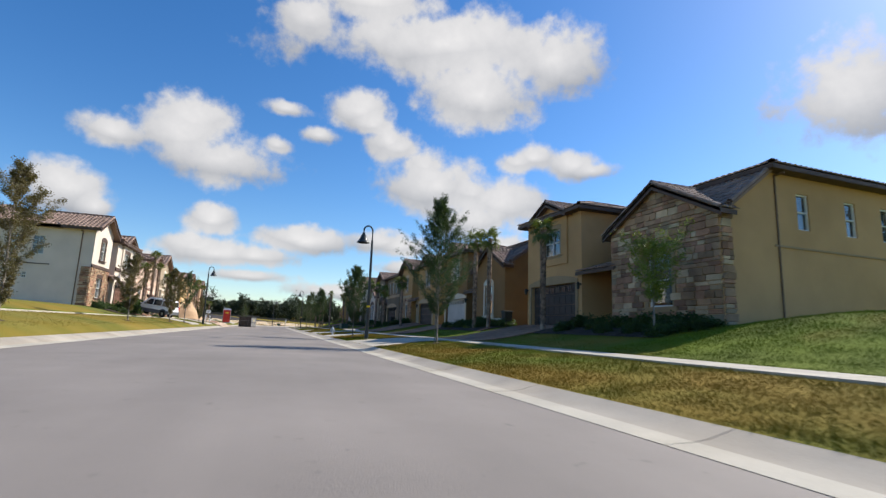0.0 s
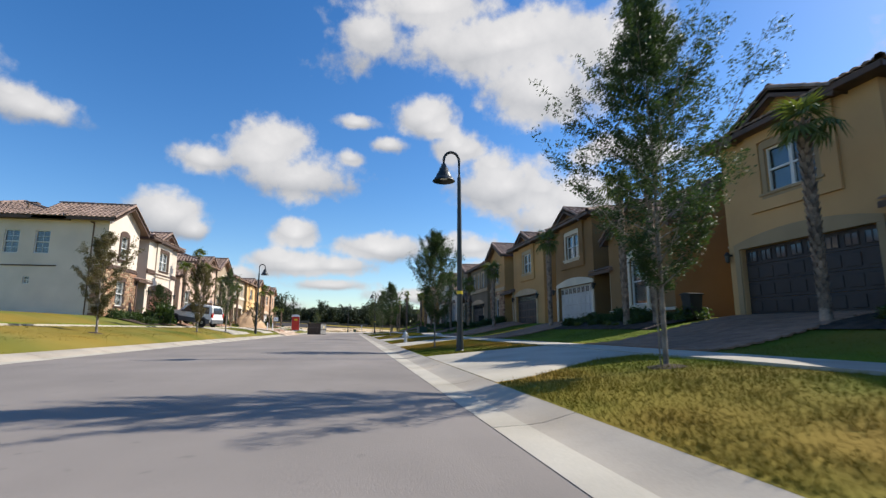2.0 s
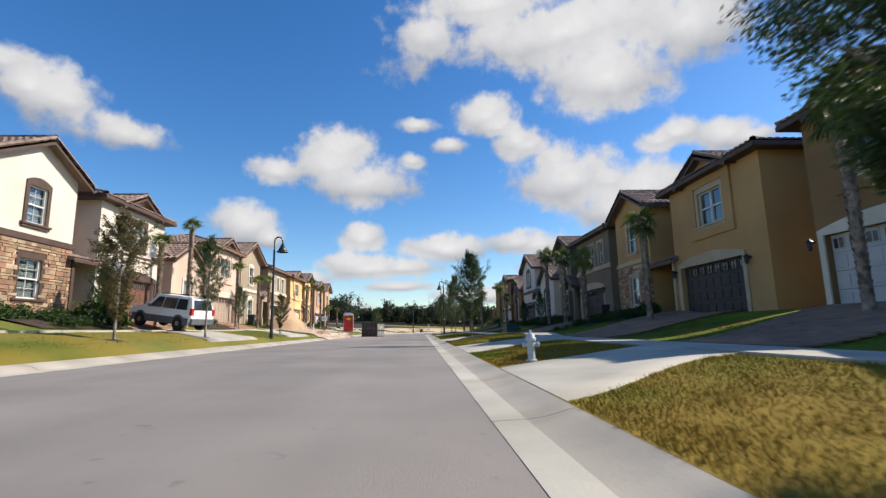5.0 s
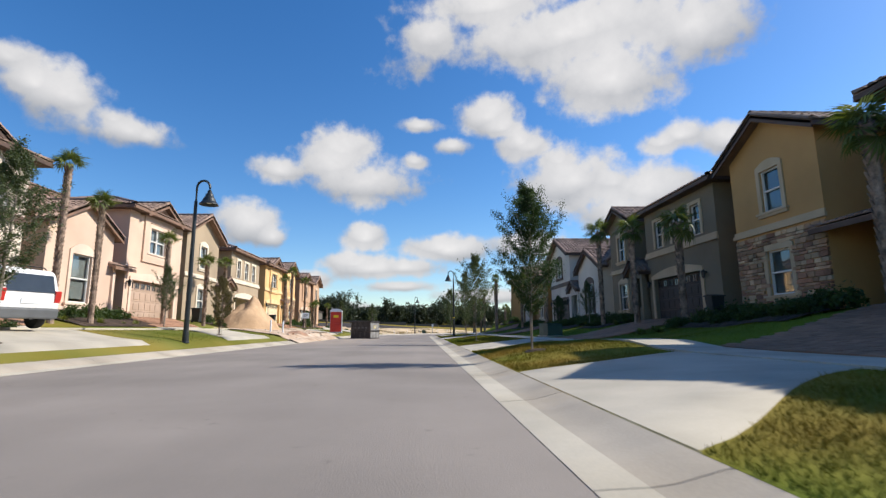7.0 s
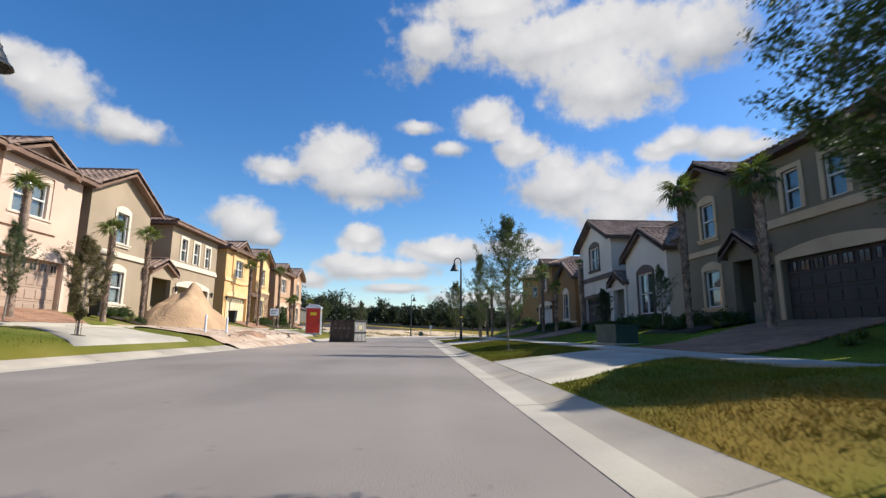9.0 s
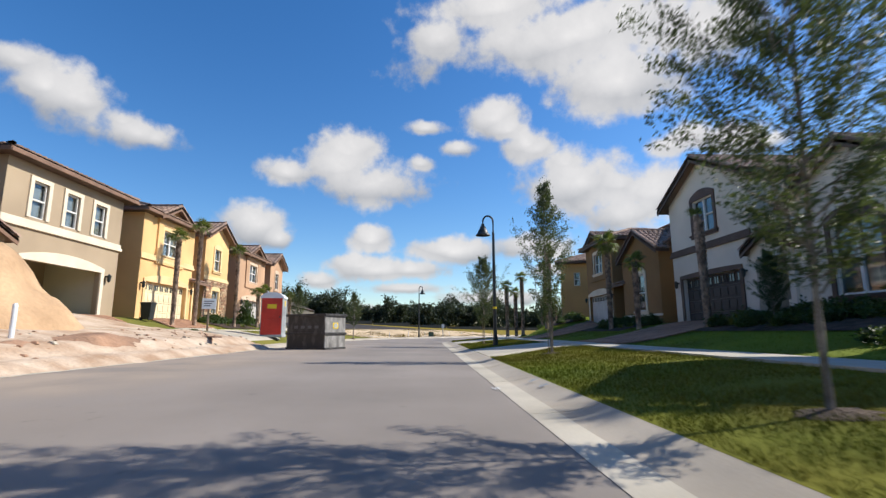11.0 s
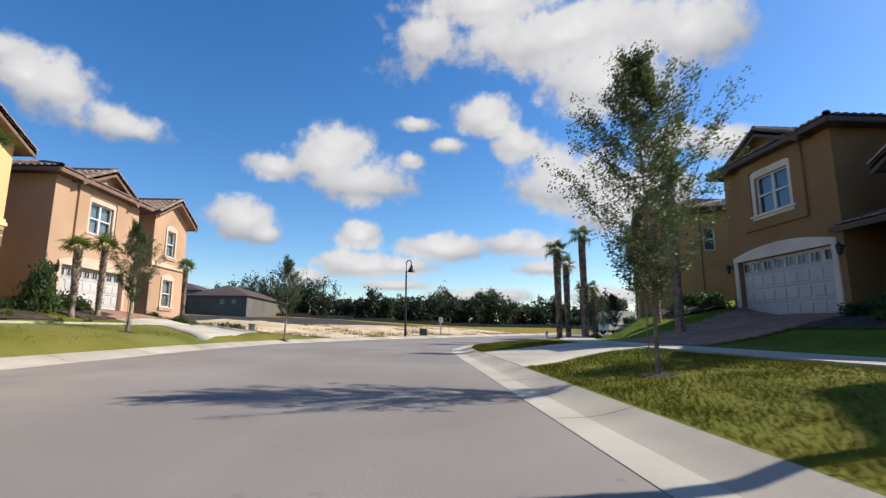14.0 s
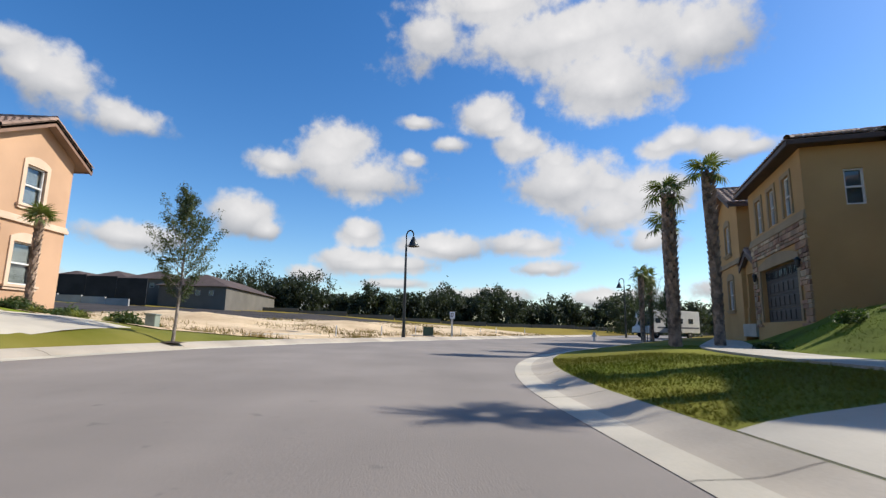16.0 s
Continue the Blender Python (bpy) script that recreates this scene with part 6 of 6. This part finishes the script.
def motorhome(x, y, turn):
    thing = empty("motorhome", pose(x, y, land(x, y), 0, 0, turn), "white motorhome with dark stripe parked beside the house", "motorhome")
    bm = bmesh.new()
    profile_body(bm, [(-4.2, 0.55), (-4.2, 3.0), (2.6, 3.05), (3.6, 2.9), (3.75, 2.2), (3.3, 2.05), (3.6, 1.35), (4.3, 1.15), (4.4, 0.55)], 1.15, top_in=0.0)
    bmesh.ops.bevel(bm, geom=bm.edges[:], offset=0.07, segments=2, affect="EDGES")
    part("body", bm, M["white_paint"], thing)
    for sgn in (-1, 1):
        bm = bmesh.new()
        box(bm, (-4.0, sgn * 1.145, 1.05), (3.0, sgn * 1.16, 1.22))
        part("stripe", bm, M["dark_mark"], thing, "dark stripe")
        for x0 in (-3.0, -1.2, 0.8, 2.5):
            bm = bmesh.new()
            box(bm, (x0, sgn * 1.145, 1.6), (x0 + 0.8, sgn * 1.165, 2.15), 0.0)
            part("side_window", bm, M["dark_glass"], thing)
        for x0 in (-2.4, 3.1):
            wheel(thing, x0, sgn * 1.0, 0.42, 0.28)
    bm = bmesh.new()
    prism(bm, [(3.38, -0.9, 2.0), (3.38, 0.9, 2.0), (3.64, 0.9, 1.4), (3.64, -0.9, 1.4)], (0.03, 0, 0.01))
    part("windscreen", bm, M["dark_glass"], thing)


motorhome(26.2, 141.0, 205)


# ---- street furniture ----
def hydrant(x, y):
    thing = empty("fire_hydrant", pose(x, y, land(x, y)) @ Matrix.Scale(0.78, 4), "silver-white fire hydrant on the grass verge", "fire hydrant")
    bm = bmesh.new()
    lathe(bm, [(0.14, 0), (0.14, 0.05), (0.09, 0.06), (0.09, 0.48), (0.13, 0.49), (0.13, 0.54), (0.11, 0.58), (0.07, 0.66), (0.03, 0.68), (0.03, 0.73), (0.01, 0.74)], 14)
    part("barrel", bm, M["silver_paint"], thing)
    for a in (0, 90, 180):
        bm = bmesh.new()
        lathe(bm, [(0.05, 0), (0.05, 0.07), (0.065, 0.075), (0.065, 0.12), (0.02, 0.14)], 10)
        m = Matrix.Rotation(radians(a), 4, "Z") @ pose(0.07, 0, 0.40, 0, 90, 0)
        bmesh.ops.transform(bm, matrix=m, verts=bm.verts[:])
        part("nozzle_cap", bm, M["silver_paint"], thing)


M["pedestal_paint"] = surface("grey_green_paint", (0.19, 0.22, 0.18), 0.6, 0.1, 2, 20, 0.05)


def cabinet(x, y, w, d, h, label, paint="green_metal"):
    thing = empty("utility_box", pose(x, y, land(x, y)), label, "utility box", "utility boxes")
    bm = bmesh.new()
    box(bm, (-d / 2 - 0.1, -w / 2 - 0.1, -0.1), (d / 2 + 0.1, w / 2 + 0.1, 0.06), 0.01)
    part("pad", bm, M["concrete"], thing, "concrete pad")
    bm = bmesh.new()
    box(bm, (-d / 2, -w / 2, 0.06), (d / 2, w / 2, h * 0.9), 0.02)
    part("case", bm, M[paint], thing)
    bm = bmesh.new()
    prism(bm, [(-d / 2 - 0.03, -w / 2 - 0.03, h * 0.9), (d / 2 + 0.03, -w / 2 - 0.03, h * 0.9), (d / 2 + 0.03, -w / 2 - 0.03, h * 0.95), (-d / 2 + 0.1, -w / 2 - 0.03, h), (-d / 2 - 0.03, -w / 2 - 0.03, h)], (0, w + 0.06, 0))
    part("lid", bm, M[paint], thing)


M["bin_plastic"] = surface("dark_bin_plastic", (0.022, 0.026, 0.026), 0.55, 0.12, 2, 20, 0.05)


def wheelie_bin(x, y, turn):
    thing = empty("wheelie_bin", pose(x, y, land(x, y) + 0.06, 0, 0, turn) @ Matrix.Scale(0.82, 4), "dark wheeled rubbish bin by the garage", "rubbish bin", "rubbish bins")
    bm = bmesh.new()
    b0, b1 = 0.24, 0.31
    vs = [bm.verts.new(p) for p in ((-b0, -b0, 0.06), (b0, -b0, 0.06), (b0, b0, 0.06), (-b0, b0, 0.06), (-b1, -b1, 1.0), (b1, -b1, 1.0), (b1, b1, 1.0), (-b1, b1, 1.0))]
    for q in ((0, 3, 2, 1), (4, 5, 6, 7), (0, 1, 5, 4), (1, 2, 6, 5), (2, 3, 7, 6), (3, 0, 4, 7)):
        bm.faces.new([vs[i] for i in q])
    bmesh.ops.bevel(bm, geom=bm.edges[:], offset=0.02, segments=2, affect="EDGES")
    part("bin", bm, M["bin_plastic"], thing)
    bm = bmesh.new()
    prism(bm, [(-0.34, -0.34, 1.0), (0.36, -0.34, 1.0), (0.36, -0.34, 1.04), (0, -0.34, 1.10), (-0.34, -0.34, 1.06)], (0, 0.68, 0))
    part("lid", bm, M["bin_plastic"], thing)
    for sgn in (-1, 1):
        bm = bmesh.new()
        tube(bm, [(-0.26, sgn * 0.2, 0.1), (-0.26, sgn * 0.27, 0.1)], [0.1, 0.1], 12)
        part("wheel", bm, M["rubber"], thing)


hydrant(0.75, 34.8)
hydrant(9.3, 118.0)
cabinet(5.6, 63.4, 1.9, 0.8, 0.72, "dark green transformer box on a concrete pad")
cabinet(-11.0, 104.9, 0.34, 0.34, 0.55, "small grey-green utility pedestal on bare ground", "pedestal_paint")
cabinet(-1.2, 117.4, 1.1, 0.6, 0.6, "dark green utility box beside the bend")
wheelie_bin(-15.4, 82.6, 90)
wheelie_bin(-15.2, 66.9, 90)
wheelie_bin(9.9, 55.0, -90)
wheelie_bin(9.9, 26.3, -90)


def board_sign(x, y, turn, post_h, w, h, label, timber=True):
    thing = empty("sign_post", pose(x, y, land(x, y), 0, 0, turn), label, "sign", "small signs")
    bm = bmesh.new()
    box(bm, (-0.045, -0.045, -0.1), (0.045, 0.045, post_h), 0.006)
    part("post", bm, M["raw_wood" if timber else "white_paint"], thing)
    bm = bmesh.new()
    box(bm, (-w / 2, -0.065, post_h - h), (w / 2, -0.047, post_h), 0.004)
    panel = part("panel", bm, M["white_plastic"], thing, "white panel")
    for k in range(3):
        bm = bmesh.new()
        box(bm, (-w * 0.36, -0.068, post_h - h * (0.3 + 0.22 * k)), (w * (0.36 - 0.1 * k), -0.0655, post_h - h * (0.22 + 0.22 * k)))
        part("bar", bm, M["dark_mark"], panel)


board_sign(-12.2, 82.0, 15, 1.55, 0.6, 0.5, "white sign panel on a timber post before the yellow house")
board_sign(0.2, 116.8, 10, 1.55, 0.32, 0.42, "small white sign on a post at the bend", False)
for x, y in ((-10.9, 67.4), (-10.6, 69.0)):
    thing = empty("marker_post", pose(x, y, land(x, y)), "pale green utility marker post in the verge", "marker post", "marker posts")
    bm = bmesh.new()
    lathe(bm, [(0.05, -0.1), (0.05, 0.75), (0.035, 0.80), (0.01, 0.81)], 10)
    part("post", bm, M["white_plastic"], thing)


# ---- building lot, sand and debris on the left ----
def wob(s, k=1.0):
    return k * (noise.noise(Vector((s * 0.35, k, 0))) + 0.5 * noise.noise(Vector((s * 1.1, k, 3))))


def spill(off, s):
    """Sand lying over verge, kerb and gutter."""
    x, y = along(s, off)
    rough = 0.030 * noise.noise(Vector((x * 1.3, y * 1.3, 4))) + 0.016 * noise.noise(Vector((x * 4.5, y * 4.5, 7)))
    if off < HALF_L - 0.04:
        cover = 0.035 * smooth(HALF_L - 3.6, HALF_L - 4.9, off) if HALF_L - 9 < off else 0.0
        return land(x, y) + rough + cover
    fall = smooth(HALF_L - 0.04, HALF_L + 0.62, off)
    return 0.265 + rough + (road_height(off, s) - 0.265) * fall - 0.085 * smooth(HALF_L + 0.25, HALF_L + 0.85, off)


tagged(strip("bare_sand", lambda s: HALF_L - 4.2 - 2.6 * smooth(72.0, 73.6, s) * (1 - smooth(78.6, 80.0, s)) + wob(s, 0.5), lambda s: HALF_L + 1.0 + wob(s, 0.4), 65.2, 80.2, M["dusty"], 0.06, spill, step=0.15, across=60), "bare trampled sand and builders' dirt beside the kerb", "bare ground", kind="structure")
tagged(strip("sand_lot", lambda s: HALF_L - 19 + wob(s, 4.0), lambda s: HALF_L - 0.9 + wob(s, 0.5), 99.6, 140, M["sand"], 0.03, step=0.6, across=16), "cleared sandy building lot with tyre ruts", "bare ground", kind="structure")
tagged(strip("soil_lot", lambda s: HALF_L - 62 + wob(s, 4.0), lambda s: HALF_L - 20 + wob(s, 5.0), 100, 168, M["soil"], 0.05, step=1.0, across=20), "dark graded soil behind the sandy lot", "bare ground", kind="structure")


def heap(name, x, y, rx, ry, h, material, label, category, seed, n=34):
    verts, faces = [], []
    for i in range(n + 1):
        for j in range(n + 1):
            u, v = 2 * i / n - 1, 2 * j / n - 1
            r = math.hypot(u, v)
            px, py = x + u * rx, y + v * ry
            k = max(0.0, 1 - r) ** 0.85
            k *= 1 + 0.35 * noise.noise(Vector((u * 2.2, v * 2.2, seed))) + 0.10 * noise.noise(Vector((u * 8, v * 8, seed)))
            verts.append((px, py, land(px, py) - 0.06 + h * k + 0.03 * noise.noise(Vector((u * 15, v * 15, seed)))))
    for i in range(n):
        for j in range(n):
            k = i * (n + 1) + j
            faces.append((k, k + n + 1, k + n + 2, k + 1))
    tagged(pydata(name, verts, faces, material, smooth=True), label, category)


M["heap_sand"] = surface("damp_sand", (0.47, 0.31, 0.18), 0.95, 0.14, 0.8, 10, 0.7, 0.04, other=(0.36, 0.23, 0.13))
heap("sand_mound", -13.6, 71.6, 2.0, 3.0, 2.3, M["heap_sand"], "tall heap of pale orange builders' sand", "sand heap", 3)
M["clay_dirt"] = surface("clay_dirt", (0.36, 0.21, 0.13), 0.95, 0.15, 1.2, 9, 0.8, 0.05, other=(0.22, 0.13, 0.085))
heap("rubble_mound", -10.2, 71.3, 1.0, 2.2, 0.30, M["clay_dirt"], "low spill of sand and rubble by the kerb", "rubble", 5, 20)
heap("rubble_mound", -10.0, 68.4, 0.6, 1.0, 0.16, M["clay_dirt"], "low spill of sand and rubble by the kerb", "rubble", 7, 20)
for k, (x, y, r) in enumerate(((-14, 117, 3), (-6, 121, 3.5), (-20, 124, 5), (2, 126, 3), (-32, 126, 6))):
    heap("dirt_mound", x, y, r * 1.4, r, 0.5, M["sand"] if k < 4 else M["soil"], "low mound of graded sand on the lot", "mound", 9 + k, 20)
for name, material, label, count, biggest in (("rubble", "clay_dirt", "scattered reddish lumps of rubble on the sand", 330, 0.085), ("concrete_bits", "concrete", "pale broken bits of concrete lying on the sand", 130, 0.10)):
    rv, rf = [], []
    for k in range(count):
        x, y = -9.2 - 3.2 * random.random() ** 1.5, random.uniform(66, 80.5)
        if noise.noise(Vector((x * 0.5, y * 0.5, count))) < 0.0:
            continue
        s = random.uniform(0.012, biggest * random.uniform(0.3, 1))
        z, q = land(x, y) + 0.045, len(rv)
        tip = Vector((random.uniform(-1, 1), random.uniform(-1, 1))) * s * 0.5
        low = [(x - s, y - s * random.uniform(0.5, 1)), (x + s, y - s * 0.7), (x + s * 0.8, y + s * random.uniform(0.5, 1)), (x - s * 0.9, y + s * 0.8)]
        rv += [(px, py, z) for px, py in low] + [(x + (px - x) * 0.6 + tip.x * 0.4, y + (py - y) * 0.6 + tip.y * 0.4, z + s * random.uniform(0.5, 0.9)) for px, py in low]
        rf += [(q + a, q + (a + 1) % 4, q + 4 + (a + 1) % 4, q + 4 + a) for a in range(4)] + [(q + 4, q + 5, q + 6, q + 7)]
    tagged(pydata(name, rv, rf, M[material]), label, "rubble", kind="stuff")

bm = bmesh.new()
box(bm, (-1.3, -0.11, 0), (1.3, 0.11, 0.045), 0.006)
plank = new("plank", mesh_of("plank", bm, M["tan_fascia"]))
plank.matrix_world = pose(-10.0, 77.2, land(-10.0, 77.2) + 0.055, 0, 0, 128)
tagged(plank, "weathered brown timber plank lying on the sand", "plank")


bush = shrub(-15.1, 94.6, 1.25, 0, 2.3)
tagged(bush, "tall dark evergreen shrub beside the white garage door", "shrub")
bush = shrub(-14.5, 46.9, 1.9, 2, 1.25)
tagged(bush, "large rounded green shrub before the ledge-stone front", "shrub")

# dry weeds, clods and survey stakes on the cleared lot
M["straw"] = surface("straw_weed", (0.30, 0.215, 0.075), 0.95, 0.2, 0.8, 20, 0.0, island=0.4, other=(0.17, 0.15, 0.05), spec=0.1)
rng = np.random.default_rng(77)
wv, wf, cv, cf = [], [], [], []
for k in range(420):
    s_, d_ = rng.uniform(101, 136), 1.2 + 16 * rng.uniform(0, 1) ** 1.6
    cx, cy = along(s_, HALF_L - d_)
    if noise.noise(Vector((cx * 0.22, cy * 0.22, 8.0))) < -0.05:
        continue
    for j in range(26):
        x, y = cx + rng.normal(0, 0.35), cy + rng.normal(0, 0.35)
        z, h = land(x, y) + 0.02, rng.uniform(0.06, 0.26)
        lx, ly, q = rng.normal(0, 0.09), rng.normal(0, 0.09), len(wv)
        wv += [(x - 0.012, y, z), (x + 0.012, y, z), (x + lx, y + ly, z + h)]
        wf.append((q, q + 1, q + 2))
for k in range(260):
    x, y = along(rng.uniform(100, 138), HALF_L - 1.0 - 18 * rng.uniform(0, 1) ** 1.4)
    r, z, q = rng.uniform(0.04, 0.16), land(x, y) + 0.02, len(cv)
    cv += [(x - r, y - r * rng.uniform(0.6, 1), z), (x + r, y - r * rng.uniform(0.5, 1), z), (x + r * rng.uniform(0.5, 1), y + r, z), (x - r * 0.8, y + r, z),
           (x + rng.normal(0, r * 0.3), y + rng.normal(0, r * 0.3), z + r * rng.uniform(0.5, 0.9))]
    cf += [(q, q + 1, q + 4), (q + 1, q + 2, q + 4), (q + 2, q + 3, q + 4), (q + 3, q, q + 4)]
tagged(pydata("dry_weeds", wv, wf, M["straw"]), "dry straw-coloured weeds scattered on the sandy lot", "weeds", kind="stuff")
tagged(pydata("sand_clods", cv, cf, M["sand"]), "lumps of sand left on the graded lot", "clods", kind="stuff")
for k in range(7):
    x, y = along(108 + 4.2 * k, HALF_L - 2.6 - 0.5 * (k % 3))
    bm = bmesh.new()
    box(bm, (x - 0.025, y - 0.012, land(x, y) - 0.1), (x + 0.025, y + 0.012, land(x, y) + 0.55), 0.004)
    tagged(new("survey_stake", mesh_of("survey_stake", bm, M["white_plastic"])), "white wooden survey stake driven into the sand", "stake", "survey stakes")


# ---- distance: houses, walls, woodland ----
M["far_wall"] = surface("far_grey_stucco", (0.125, 0.112, 0.095), 0.9, 0.08, 0.3, 5, 0.1)
M["far_roof"] = surface("far_dark_roof", (0.080, 0.055, 0.048), 0.9, 0.12, 0.5, 6, 0.3, 0.03)
M["far_fence"] = surface("black_screen", (0.02, 0.02, 0.022), 0.9, 0.15, 0.5, 5, 0.2)
M["far_white"] = surface("pale_block_wall", (0.30, 0.29, 0.27), 0.9, 0.1, 0.4, 8, 0.2)


def far_house(x, y, w, d, h, turn, wall="far_wall", base=None):
    z = land(x, y) if base is None else base
    thing = empty("house", pose(x, y, z, 0, 0, turn), "dark grey house with a hipped roof beyond the lot", "house", "far houses")
    bm = bmesh.new()
    box(bm, (-w / 2, -d / 2, -2), (w / 2, d / 2, h))
    part("wall", bm, M[wall], thing)
    bm = bmesh.new()
    o, r = 0.5, min(w, d) / 2 + 0.5
    e = [(-w / 2 - o, -d / 2 - o, h), (w / 2 + o, -d / 2 - o, h), (w / 2 + o, d / 2 + o, h), (-w / 2 - o, d / 2 + o, h)]
    t = [(-max(0.1, w / 2 + o - r), 0, h + r * 0.42), (max(0.1, w / 2 + o - r), 0, h + r * 0.42)] if w >= d else [(0, -max(0.1, d / 2 + o - r), h + r * 0.42), (0, max(0.1, d / 2 + o - r), h + r * 0.42)]
    ev, tv = [bm.verts.new(p) for p in e], [bm.verts.new(p) for p in t]
    if w >= d:
        for q in ((ev[0], ev[1], tv[1], tv[0]), (ev[2], ev[3], tv[0], tv[1]), (ev[1], ev[2], tv[1]), (ev[3], ev[0], tv[0])):
            bm.faces.new(q)
    else:
        for q in ((ev[1], ev[2], tv[1], tv[0]), (ev[3], ev[0], tv[0], tv[1]), (ev[0], ev[1], tv[0]), (ev[2], ev[3], tv[1])):
            bm.faces.new(q)
    bm.faces.new(ev[::-1])
    part("roof", bm, M["far_roof"], thing)
    for k in range(2):
        for zz in (h - 1.5,):
            pane = bmesh.new()
            u = w * (0.08 + 0.2 * k)
            box(pane, (u - 0.3, -d / 2 - 0.03, zz), (u + 0.3, -d / 2 - 0.002, zz + 0.7))
            win = part("window", pane, M["dark_glass"], thing)
            frame_bm = bmesh.new()
            for x0, x1, z0, z1 in ((u - 0.4, u - 0.3, zz - 0.1, zz + 0.8), (u + 0.3, u + 0.4, zz - 0.1, zz + 0.8), (u - 0.3, u + 0.3, zz + 0.7, zz + 0.8), (u - 0.3, u + 0.3, zz - 0.1, zz)):
                box(frame_bm, (x0, -d / 2 - 0.05, z0), (x1, -d / 2 - 0.002, z1))
            part("frame", frame_bm, M["far_white"], win)


far_house(-40.5, 189, 11, 33, 4.4, 2, base=2.6)
for k in range(9):
    far_house(-50 - 8.4 * k, 184 + 1.5 * k, 7.6, 15, 5.0, 4, base=3.4)
tagged(strip("lot_wall", HALF_L - 72, HALF_L - 71.7, 110, 172, M["far_white"], 0.6, step=4, across=1), "pale block boundary wall", "wall", kind="structure")


def long_wall(x0, y0, x1, y1, h, thick, material, label, name):
    bm = bmesh.new()
    n = 16
    for k in range(n):
        ax, ay = x0 + (x1 - x0) * k / n, y0 + (y1 - y0) * k / n
        bx, by = x0 + (x1 - x0) * (k + 0.985) / n, y0 + (y1 - y0) * (k + 0.985) / n
        z = land((ax + bx) / 2, (ay + by) / 2)
        d = Vector((-(by - ay), bx - ax, 0)).normalized() * thick
        prism(bm, [(ax, ay, z - 1.5), (bx, by, z - 1.5), (bx, by, z + h), (ax, ay, z + h)], d)
    ob = new(name, mesh_of(name, bm, M[material]))
    tagged(ob, label, "wall", kind="structure")


long_wall(-120, 168, -44, 166, 4.2, 0.1, "far_fence", "black construction screen along the rise", "site_screen")
long_wall(-95, 160, -42, 158, 1.0, 0.3, "far_white", "pale low block wall below the rise", "block_wall")
long_wall(-38, 196, 130, 205, 0.8, 0.25, "far_wall", "long grey boundary wall before the woods", "boundary_wall")


def woodland(name, x0, x1, y, count, h0, h1, seed, label, leaves=1000, size=0.42, under=True):
    """Trees of uneven height with umbrella crowns over a dense understorey."""
    rng = np.random.default_rng(seed)
    v_all, f_all = [], []
    for i in range(count):
        x = x0 + (x1 - x0) * (i + rng.uniform(-0.4, 0.4)) / count
        yy = y + rng.uniform(-8, 12)
        z = land(x, yy) - 0.5
        h = rng.uniform(h0, h1) * (1 + 0.22 * math.sin(x * 0.11) + 0.15 * math.sin(x * 0.37))
        wide = h * rng.uniform(0.26, 0.42)
        centres = []
        for k in range(30):
            a, r = rng.uniform(0, 6.283), math.sqrt(rng.uniform(0, 1)) * wide
            f = 0.5 + 0.5 * rng.uniform(0, 1) * (1 - 0.6 * (r / wide) ** 2)
            centres.append((x + r * math.cos(a), yy + r * math.sin(a), z + h * f))
        if under:
            for k in range(22):
                centres.append((x + rng.normal(0, 1.4), yy + rng.normal(0, 1.5), z + h * rng.uniform(0.02, 0.5)))
        v, f = leaf_cloud(centres, h * 0.05, leaves, size, rng)
        f_all += (f + len(v_all)).tolist()
        v_all += v.tolist()
        for k in range(4):
            a, r = rng.uniform(0, 6.283), rng.uniform(0, 0.6) * wide
            q = len(v_all)
            tx, ty = x + r * math.cos(a), yy + r * math.sin(a)
            v_all += [(x - 0.18, yy, z), (x + 0.18, yy, z), (tx + 0.05, ty, z + h * 0.85), (tx - 0.05, ty, z + h * 0.85)]
            f_all.append((q, q + 1, q + 2, q + 3))
    tagged(pydata(name, v_all, f_all, M["wood_leaf"]), label, "trees", kind="stuff")


woodland("far_woods", -95, 140, 222, 160, 6.0, 11.0, 41, "dark mixed woodland behind the open lots", 1450, 0.36)
woodland("near_copse", 36, 95, 172, 18, 6.5, 10, 42, "scattered woodland trees past the bend", 1500, 0.3)
woodland("side_trees", 41, 56, 12, 3, 16, 18, 43, "tall thin trees behind the houses", 6000, 0.2, False)


# ---- survey paint on the kerb ----
M["blue_paint"] = surface("faded_blue_paint", (0.24, 0.33, 0.42), 0.85, 0.15, 4, 40, 0.1)
for x, y, w, l, mat, label in ((-0.13, 65.35, 0.13, 0.16, "blue_paint", "faded blue survey paint on the kerb"), (-0.11, 64.75, 0.11, 0.12, "blue_paint", "faded blue survey paint on the kerb"),
                               (-0.72, 65.0, 0.10, 0.16, "white_plastic", "white chalk strokes on the gutter")):
    z = 0.092 + (-0.08 - x) * 0.29 if x > -0.3 else road_height(x - MID, y) + 0.012
    verts, faces = [], []
    for k in range(5):
        yy, j = y + (k - 2) * l / 4, random.uniform(-0.02, 0.02)
        q = len(verts)
        for dx, dy in ((-w / 2 + j, 0), (w / 2 + j, 0.01), (w / 2 + j, 0.025), (-w / 2 + j, 0.015)):
            verts.append((x + dx, yy + dy, z + 0.006 + dx * (0.29 if x > -0.3 else 0.06)))
        faces.append((q, q + 1, q + 2, q + 3))
    tagged(pydata("paint_mark", verts, faces, M[mat]), label, "paint mark", kind="structure")
